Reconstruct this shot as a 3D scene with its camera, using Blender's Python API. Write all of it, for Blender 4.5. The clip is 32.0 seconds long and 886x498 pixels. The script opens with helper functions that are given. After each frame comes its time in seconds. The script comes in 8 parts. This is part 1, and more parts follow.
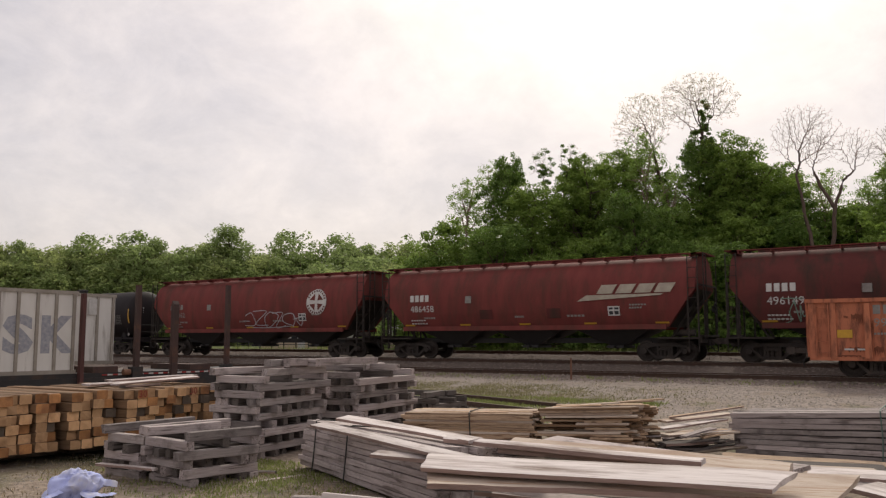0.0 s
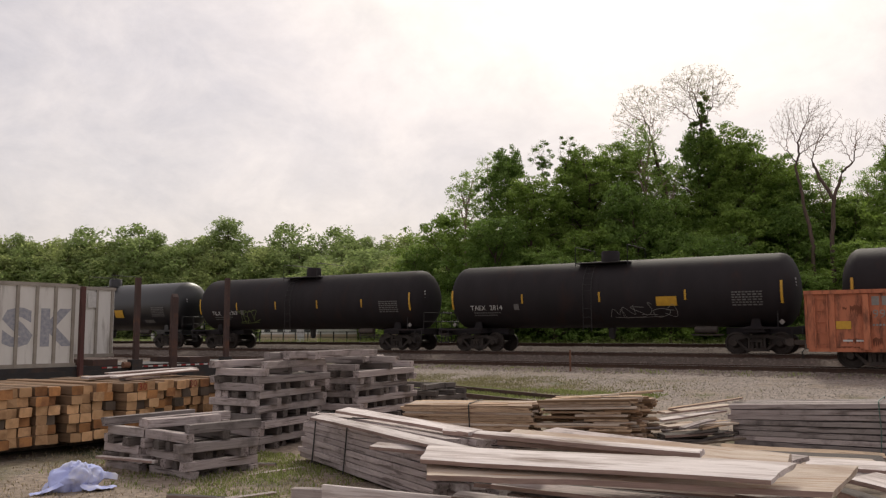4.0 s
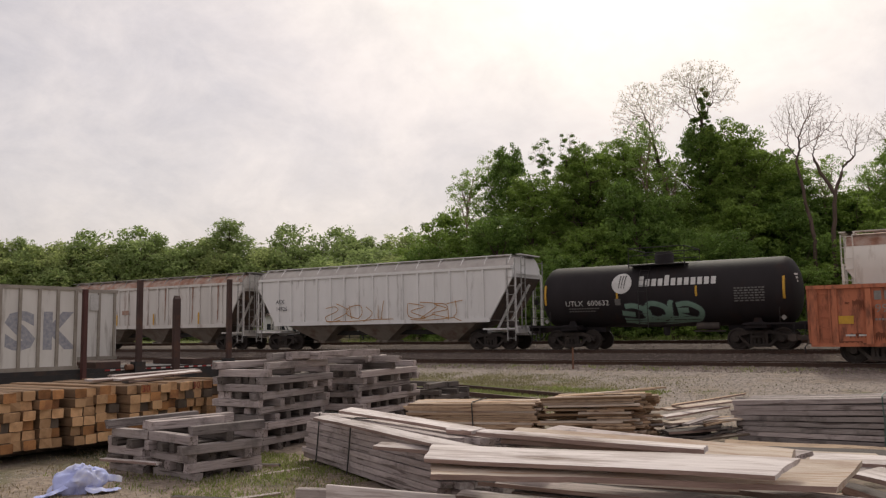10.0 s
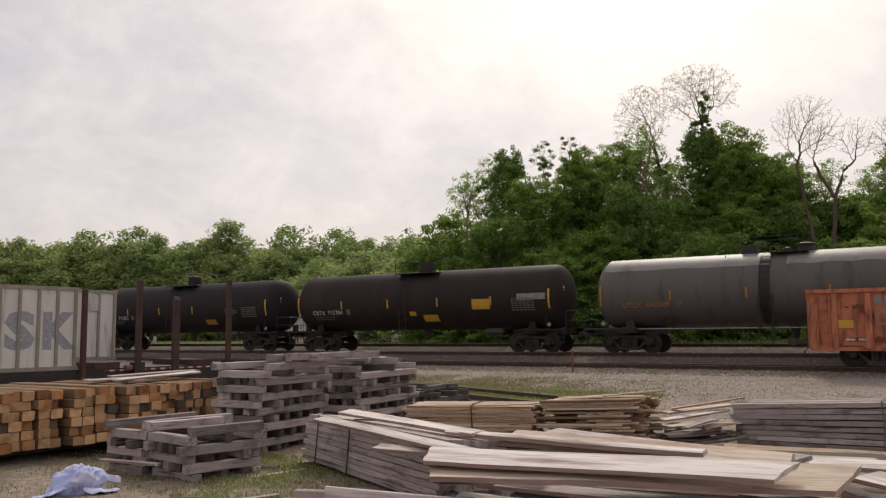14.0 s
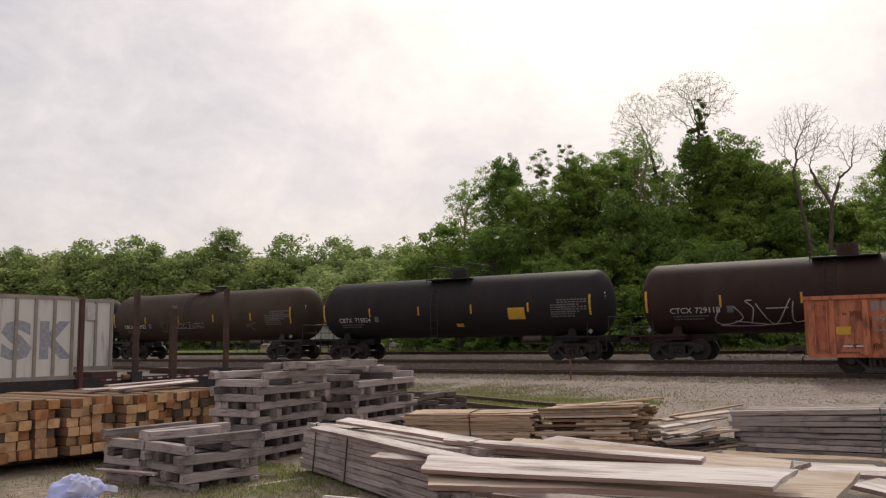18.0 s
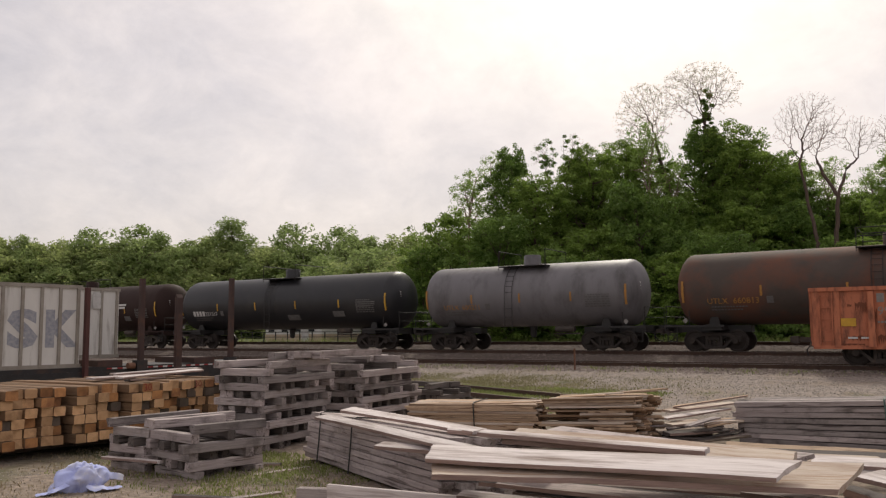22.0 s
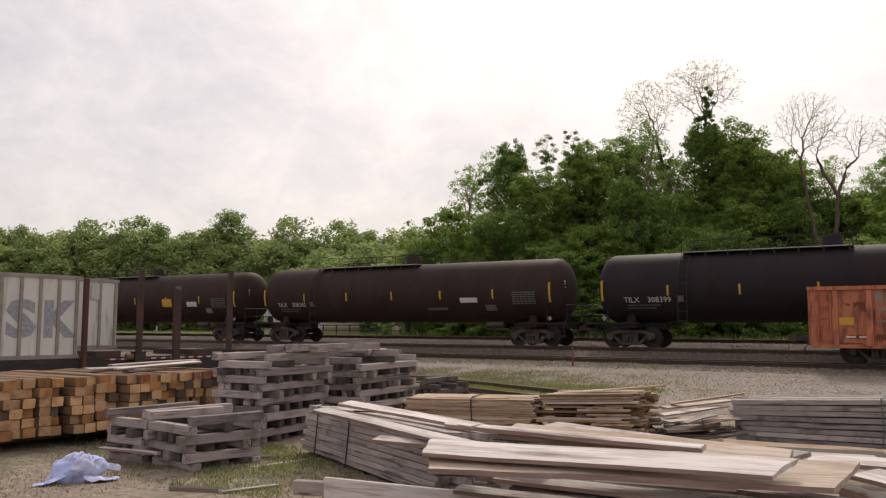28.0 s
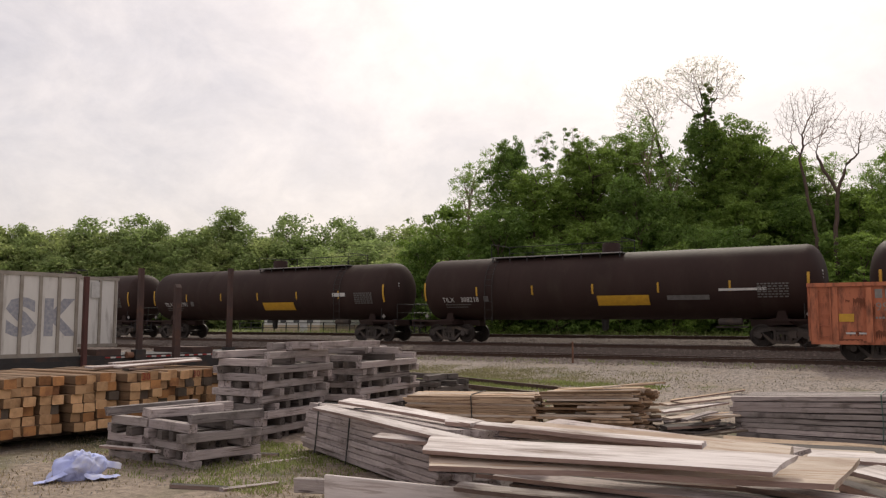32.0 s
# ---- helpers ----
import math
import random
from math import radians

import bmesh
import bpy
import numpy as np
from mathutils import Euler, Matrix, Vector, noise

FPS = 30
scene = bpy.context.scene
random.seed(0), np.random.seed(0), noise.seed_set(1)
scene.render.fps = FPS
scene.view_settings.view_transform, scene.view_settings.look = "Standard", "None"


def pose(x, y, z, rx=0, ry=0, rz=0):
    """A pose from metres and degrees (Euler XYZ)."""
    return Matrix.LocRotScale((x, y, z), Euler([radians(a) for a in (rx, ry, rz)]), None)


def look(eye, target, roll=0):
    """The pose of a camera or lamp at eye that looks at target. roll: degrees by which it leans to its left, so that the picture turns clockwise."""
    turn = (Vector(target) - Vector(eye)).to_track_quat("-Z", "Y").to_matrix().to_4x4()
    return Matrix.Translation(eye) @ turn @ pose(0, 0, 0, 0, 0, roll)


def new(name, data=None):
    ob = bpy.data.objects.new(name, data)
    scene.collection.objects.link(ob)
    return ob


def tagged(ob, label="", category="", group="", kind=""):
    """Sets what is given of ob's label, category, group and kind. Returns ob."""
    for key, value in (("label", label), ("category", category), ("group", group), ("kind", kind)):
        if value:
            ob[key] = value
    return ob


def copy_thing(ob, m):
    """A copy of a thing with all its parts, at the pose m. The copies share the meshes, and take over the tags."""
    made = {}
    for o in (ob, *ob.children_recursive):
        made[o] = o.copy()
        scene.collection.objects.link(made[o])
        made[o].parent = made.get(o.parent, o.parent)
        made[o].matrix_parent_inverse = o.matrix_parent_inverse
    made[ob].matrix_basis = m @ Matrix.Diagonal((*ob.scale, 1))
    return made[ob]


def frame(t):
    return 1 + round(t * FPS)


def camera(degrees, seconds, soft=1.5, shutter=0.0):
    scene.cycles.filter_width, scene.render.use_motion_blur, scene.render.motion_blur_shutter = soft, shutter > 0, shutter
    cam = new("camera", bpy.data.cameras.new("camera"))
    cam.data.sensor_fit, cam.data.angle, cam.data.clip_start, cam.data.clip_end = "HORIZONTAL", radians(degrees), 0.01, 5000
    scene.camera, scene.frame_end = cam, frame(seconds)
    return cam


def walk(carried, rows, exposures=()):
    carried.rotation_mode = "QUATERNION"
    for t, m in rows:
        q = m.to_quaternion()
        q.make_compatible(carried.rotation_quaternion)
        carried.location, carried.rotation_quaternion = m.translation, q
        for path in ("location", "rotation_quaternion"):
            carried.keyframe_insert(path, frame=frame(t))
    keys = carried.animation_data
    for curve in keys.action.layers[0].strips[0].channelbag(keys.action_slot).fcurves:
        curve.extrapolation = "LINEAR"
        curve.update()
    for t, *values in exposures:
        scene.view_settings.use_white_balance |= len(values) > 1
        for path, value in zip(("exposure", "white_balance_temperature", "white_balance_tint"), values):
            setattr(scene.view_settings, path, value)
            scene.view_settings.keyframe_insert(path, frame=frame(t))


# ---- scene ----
cam = camera(55.82, 32.0, soft=1.25, shutter=0.06)
EYE = (0.0, 0.0, 2.0)
PATH = [
    (0, 96.296, -0.009, 32.342),
    (0.5, 96.263, 0.184, 32.438),
    (1, 96.301, 0.172, 32.445),
    (1.5, 96.282, -0.193, 32.191),
    (2, 96.250, -0.448, 31.953),
    (2.5, 96.090, -0.288, 31.939),
    (3, 95.915, 0.176, 32.023),
    (3.5, 95.802, 0.201, 32.152),
    (5.5, 95.760, 0.004, 32.710),
    (6, 95.659, 0.143, 32.749),
    (6.5, 95.612, 0.524, 32.691),
    (7, 95.489, 0.598, 32.635),
    (7.5, 95.421, 0.608, 32.599),
    (8, 95.456, 0.466, 32.541),
    (8.5, 95.472, 0.715, 32.563),
    (9, 95.459, 0.644, 32.504),
    (9.5, 95.554, 0.584, 32.463),
    (10, 95.702, 0.727, 32.456),
    (10.5, 95.871, 0.716, 32.312),
    (11, 96.044, 0.743, 32.297),
    (11.5, 96.195, 0.607, 32.294),
    (12, 96.232, 0.478, 32.337),
    (12.5, 96.103, 0.302, 32.420),
    (13, 95.989, 0.300, 32.510),
    (13.5, 95.923, 0.364, 32.471),
    (14, 95.847, 0.433, 32.431),
    (14.5, 95.879, 0.246, 32.183),
    (16.5, 96.182, 0.304, 32.623),
    (17, 96.294, 0.216, 32.498),
    (17.5, 96.362, 0.345, 32.411),
    (18, 96.388, 0.632, 32.283),
    (18.5, 96.416, 0.651, 32.221),
    (19, 96.437, 0.715, 32.235),
    (19.5, 96.326, 0.527, 32.202),
    (20, 96.260, 0.471, 32.278),
    (20.5, 96.162, 0.394, 32.361),
    (21, 95.946, 0.548, 32.455),
    (21.5, 95.814, 0.588, 32.521),
    (22, 95.714, 0.401, 32.578),
    (22.5, 95.689, 0.248, 32.574),
    (23, 95.747, 0.263, 32.557),
    (23.5, 95.721, 0.024, 32.438),
    (24, 95.611, -0.148, 32.191),
    (24.5, 95.353, -0.088, 32.061),
    (25, 95.180, -0.108, 32.032),
    (25.5, 95.115, 0.007, 32.077),
    (27.5, 95.201, -0.449, 32.409),
    (28, 95.350, -0.218, 32.472),
    (28.5, 95.183, -0.023, 32.434),
    (29, 94.967, -0.173, 32.467),
    (29.5, 94.824, -0.119, 32.481),
    (30, 94.747, -0.165, 32.477),
    (30.5, 94.705, -0.278, 32.494),
    (31, 94.864, -0.056, 32.549),
    (31.5, 95.028, -0.043, 32.522),
    (32, 95.171, -0.087, 32.474),
]
walk(cam, [(t, pose(*EYE, rx, ry, rz)) for t, rx, ry, rz in PATH], exposures=((0.0, -0.08), (5.0, -0.08), (7.0, -0.12), (8.0, -0.16), (12.5, -0.16), (14.0, -0.13), (17.0, -0.08), (21.0, -0.12), (24.0, -0.08), (25.0, -0.02), (28.0, 0.02), (32.0, 0.02)))

# ---------------------------------------------------------------- light
SUN_AZ, SUN_EL = radians(-18), radians(43)          # azimuth from +Y towards +X: behind the train, high
world = bpy.data.worlds.new("sky")
scene.world = world
world.use_nodes = True
wn, wl = world.node_tree.nodes, world.node_tree.links
wn.clear()
sky = wn.new("ShaderNodeTexSky")
sky.sky_type, sky.sun_disc = "NISHITA", False
sky.sun_elevation, sky.sun_rotation = SUN_EL, SUN_AZ
sky.air_density, sky.dust_density, sky.ozone_density = 1.0, 4.0, 1.0
w_tc = wn.new("ShaderNodeTexCoord")
w_map = wn.new("ShaderNodeMapping")
w_map.inputs["Scale"].default_value = (1.0, 1.0, 1.5)
w_map.inputs["Rotation"].default_value = (0.0, 0.25, 0.6)
w_noise = wn.new("ShaderNodeTexNoise")
w_noise.inputs["Scale"].default_value = 7.0
w_noise.inputs["Detail"].default_value = 9.0
w_noise.inputs["Roughness"].default_value = 0.64
w_noise.inputs["Distortion"].default_value = 0.35
w_ramp = wn.new("ShaderNodeValToRGB")
w_ramp.color_ramp.elements[0].position, w_ramp.color_ramp.elements[0].color = 0.32, (0.605, 0.552, 0.558, 1)
w_ramp.color_ramp.elements[1].position, w_ramp.color_ramp.elements[1].color = 0.66, (0.705, 0.625, 0.592, 1)
# brighter cloud round the veiled sun
w_dot = wn.new("ShaderNodeVectorMath")
w_dot.operation = "DOT_PRODUCT"
w_dot.inputs[1].default_value = (math.sin(SUN_AZ) * math.cos(SUN_EL), math.cos(SUN_AZ) * math.cos(SUN_EL), math.sin(SUN_EL))
w_glow = wn.new("ShaderNodeMapRange")
w_glow.interpolation_type = "SMOOTHSTEP"
w_glow.inputs["From Min"].default_value, w_glow.inputs["From Max"].default_value = 0.84, 1.0
w_glow.inputs["To Min"].default_value, w_glow.inputs["To Max"].default_value = 0.0, 1.0
w_cloud = wn.new("ShaderNodeMix")
w_cloud.data_type = "RGBA"
w_cloud.inputs["B"].default_value = (1.10, 1.01, 0.83, 1)
w_sky = wn.new("ShaderNodeMix")
w_sky.data_type, w_sky.blend_type = "RGBA", "ADD"
w_sky.inputs["Factor"].default_value = 0.03
bg = wn.new("ShaderNodeBackground")
bg.inputs["Strength"].default_value = 1.0
w_out = wn.new("ShaderNodeOutputWorld")
wl.new(w_tc.outputs["Generated"], w_map.inputs["Vector"])
wl.new(w_map.outputs["Vector"], w_noise.inputs["Vector"])
wl.new(w_noise.outputs["Fac"], w_ramp.inputs["Fac"])
wl.new(w_tc.outputs["Generated"], w_dot.inputs[0])
wl.new(w_dot.outputs["Value"], w_glow.inputs["Value"])
wl.new(w_glow.outputs["Result"], w_cloud.inputs["Factor"])
wl.new(w_ramp.outputs["Color"], w_cloud.inputs["A"])
w_fleck = wn.new("ShaderNodeMapRange")
w_fleck.inputs["From Min"].default_value, w_fleck.inputs["From Max"].default_value = 0.32, 0.68
w_fleck.inputs["To Min"].default_value, w_fleck.inputs["To Max"].default_value = 0.88, 1.05
w_soft = wn.new("ShaderNodeVectorMath")
w_soft.operation = "SCALE"
wl.new(w_noise.outputs["Fac"], w_fleck.inputs["Value"])
wl.new(w_cloud.outputs["Result"], w_soft.inputs[0])
# small mottled cloudlets over the broad ones
w_fine = wn.new("ShaderNodeTexNoise")
w_fine.inputs["Scale"].default_value, w_fine.inputs["Detail"].default_value, w_fine.inputs["Roughness"].default_value = 30.0, 6.0, 0.6
w_dapple = wn.new("ShaderNodeMapRange")
w_dapple.inputs["From Min"].default_value, w_dapple.inputs["From Max"].default_value = 0.35, 0.65
w_dapple.inputs["To Min"].default_value, w_dapple.inputs["To Max"].default_value = 0.965, 1.03
w_both = wn.new("ShaderNodeMath")
w_both.operation = "MULTIPLY"
wl.new(w_map.outputs["Vector"], w_fine.inputs["Vector"])
wl.new(w_fine.outputs["Fac"], w_dapple.inputs["Value"])
wl.new(w_dapple.outputs["Result"], w_both.inputs[0])
wl.new(w_fleck.outputs["Result"], w_both.inputs[1])
wl.new(w_both.outputs[0], w_soft.inputs["Scale"])
wl.new(w_soft.outputs[0], w_sky.inputs["A"])
wl.new(sky.outputs["Color"], w_sky.inputs["B"])
wl.new(w_sky.outputs["Result"], bg.inputs["Color"])
wl.new(bg.outputs["Background"], w_out.inputs["Surface"])

sun = new("sun", bpy.data.lights.new("sun", "SUN"))
sun.data.energy, sun.data.angle, sun.data.color = 2.0, radians(14), (1.0, 0.93, 0.80)
sun.matrix_basis = look((60 * math.sin(SUN_AZ), 60 * math.cos(SUN_AZ), 60 * math.tan(SUN_EL)), (0, 0, 0))

# ---------------------------------------------------------------- materials


def rgb(c):
    return (c[0], c[1], c[2], 1.0)


def surface(name, base, second=None, rough=0.6, metal=0.0, scale=6.0, stretch=(1, 1, 1), patch=0.9, dirt=None, dirt_at=0.58,
            dirt_scale=0.7, bump=0.15, bump_scale=40.0, vary=0.0, island=False, spec=0.4, dirt_stretch=(1, 1, 1), leaf=False, crack=None):
    """A worn surface: base and second colour mixed by stretched grain, stains of a third colour, fine relief."""
    m = bpy.data.materials.new(name)
    m.use_nodes = True
    n, l = m.node_tree.nodes, m.node_tree.links
    b = n["Principled BSDF"]
    b.inputs["Roughness"].default_value, b.inputs["Metallic"].default_value = rough, metal
    b.inputs["Specular IOR Level"].default_value = spec
    tc, mp = n.new("ShaderNodeTexCoord"), n.new("ShaderNodeMapping")
    mp.inputs["Scale"].default_value = stretch
    info = n.new("ShaderNodeObjectInfo")
    shift = n.new("ShaderNodeVectorMath")
    shift.operation = "MULTIPLY_ADD"
    shift.inputs[1].default_value = (37.0, 17.0, 23.0)
    l.new(tc.outputs["Object"], mp.inputs["Vector"])
    l.new(info.outputs["Random"], shift.inputs[0])
    l.new(mp.outputs["Vector"], shift.inputs[2])
    grain = n.new("ShaderNodeTexNoise")
    grain.inputs["Scale"].default_value, grain.inputs["Detail"].default_value, grain.inputs["Roughness"].default_value = scale, 8.0, 0.62
    l.new(shift.outputs[0], grain.inputs["Vector"])
    mix = n.new("ShaderNodeMix")
    mix.data_type = "RGBA"
    second = second or tuple(0.62 * v for v in base)
    mix.inputs["A"].default_value, mix.inputs["B"].default_value = rgb(second), rgb(base)
    spread = n.new("ShaderNodeMapRange")
    spread.inputs["From Min"].default_value, spread.inputs["From Max"].default_value = 0.5 - 0.28 * patch, 0.5 + 0.28 * patch
    l.new(grain.outputs["Fac"], spread.inputs["Value"])
    l.new(spread.outputs["Result"], mix.inputs["Factor"])
    colour = mix.outputs["Result"]
    if dirt:
        dm = n.new("ShaderNodeMapping")
        dm.inputs["Scale"].default_value = dirt_stretch
        l.new(tc.outputs["Object"], dm.inputs["Vector"])
        ds = n.new("ShaderNodeVectorMath")
        ds.operation = "MULTIPLY_ADD"
        ds.inputs[1].default_value = (11.0, 29.0, 7.0)
        l.new(info.outputs["Random"], ds.inputs[0])
        l.new(dm.outputs["Vector"], ds.inputs[2])
        dn = n.new("ShaderNodeTexNoise")
        dn.inputs["Scale"].default_value, dn.inputs["Detail"].default_value, dn.inputs["Roughness"].default_value = dirt_scale, 9.0, 0.66
        l.new(ds.outputs[0], dn.inputs["Vector"])
        dr = n.new("ShaderNodeMapRange")
        dr.inputs["From Min"].default_value, dr.inputs["From Max"].default_value = dirt_at - 0.09, dirt_at + 0.12
        l.new(dn.outputs["Fac"], dr.inputs["Value"])
        dx = n.new("ShaderNodeMix")
        dx.data_type = "RGBA"
        dx.inputs["B"].default_value = rgb(dirt)
        l.new(colour, dx.inputs["A"])
        l.new(dr.outputs["Result"], dx.inputs["Factor"])
        colour = dx.outputs["Result"]
    if crack:
        cm = n.new("ShaderNodeMapping")
        cm.inputs["Scale"].default_value = (0.55, 9.0, 9.0)
        l.new(tc.outputs["Object"], cm.inputs["Vector"])
        cs = n.new("ShaderNodeVectorMath")
        cs.operation = "MULTIPLY_ADD"
        cs.inputs[1].default_value = (19.0, 5.0, 31.0)
        l.new(info.outputs["Random"], cs.inputs[0])
        l.new(cm.outputs["Vector"], cs.inputs[2])
        cn = n.new("ShaderNodeTexNoise")
        cn.inputs["Scale"].default_value, cn.inputs["Detail"].default_value, cn.inputs["Distortion"].default_value = 2.6, 4.0, 0.5
        l.new(cs.outputs[0], cn.inputs["Vector"])
        cr = n.new("ShaderNodeMapRange")
        cr.inputs["From Min"].default_value, cr.inputs["From Max"].default_value = 0.575, 0.65
        l.new(cn.outputs["Fac"], cr.inputs["Value"])
        cx = n.new("ShaderNodeMix")
        cx.data_type = "RGBA"
        cx.inputs["B"].default_value = rgb(crack)
        l.new(colour, cx.inputs["A"])
        l.new(cr.outputs["Result"], cx.inputs["Factor"])
        colour = cx.outputs["Result"]
    if vary:
        hsv = n.new("ShaderNodeHueSaturation")
        vr = n.new("ShaderNodeMapRange")
        vr.inputs["To Min"].default_value, vr.inputs["To Max"].default_value = 1.0 - vary, 1.0 + vary
        if island:
            geo = n.new("ShaderNodeNewGeometry")
            l.new(geo.outputs["Random Per Island"], vr.inputs["Value"])
        else:
            l.new(info.outputs["Random"], vr.inputs["Value"])
        l.new(vr.outputs["Result"], hsv.inputs["Value"])
        l.new(colour, hsv.inputs["Color"])
        colour = hsv.outputs["Color"]
    l.new(colour, b.inputs["Base Color"])
    if bump:
        fine = n.new("ShaderNodeTexNoise")
        fine.inputs["Scale"].default_value, fine.inputs["Detail"].default_value = bump_scale, 5.0
        l.new(shift.outputs[0], fine.inputs["Vector"])
        bp = n.new("ShaderNodeBump")
        bp.inputs["Strength"].default_value, bp.inputs["Distance"].default_value = bump, 0.02
        l.new(fine.outputs["Fac"], bp.inputs["Height"])
        l.new(bp.outputs["Normal"], b.inputs["Normal"])
    if leaf:
        tr = n.new("ShaderNodeBsdfTranslucent")
        l.new(colour, tr.inputs["Color"])
        ms = n.new("ShaderNodeMixShader")
        ms.inputs["Fac"].default_value = 0.5
        l.new(b.outputs["BSDF"], ms.inputs[1])
        l.new(tr.outputs["BSDF"], ms.inputs[2])
        l.new(ms.outputs["Shader"], n["Material Output"].inputs["Surface"])
    return m


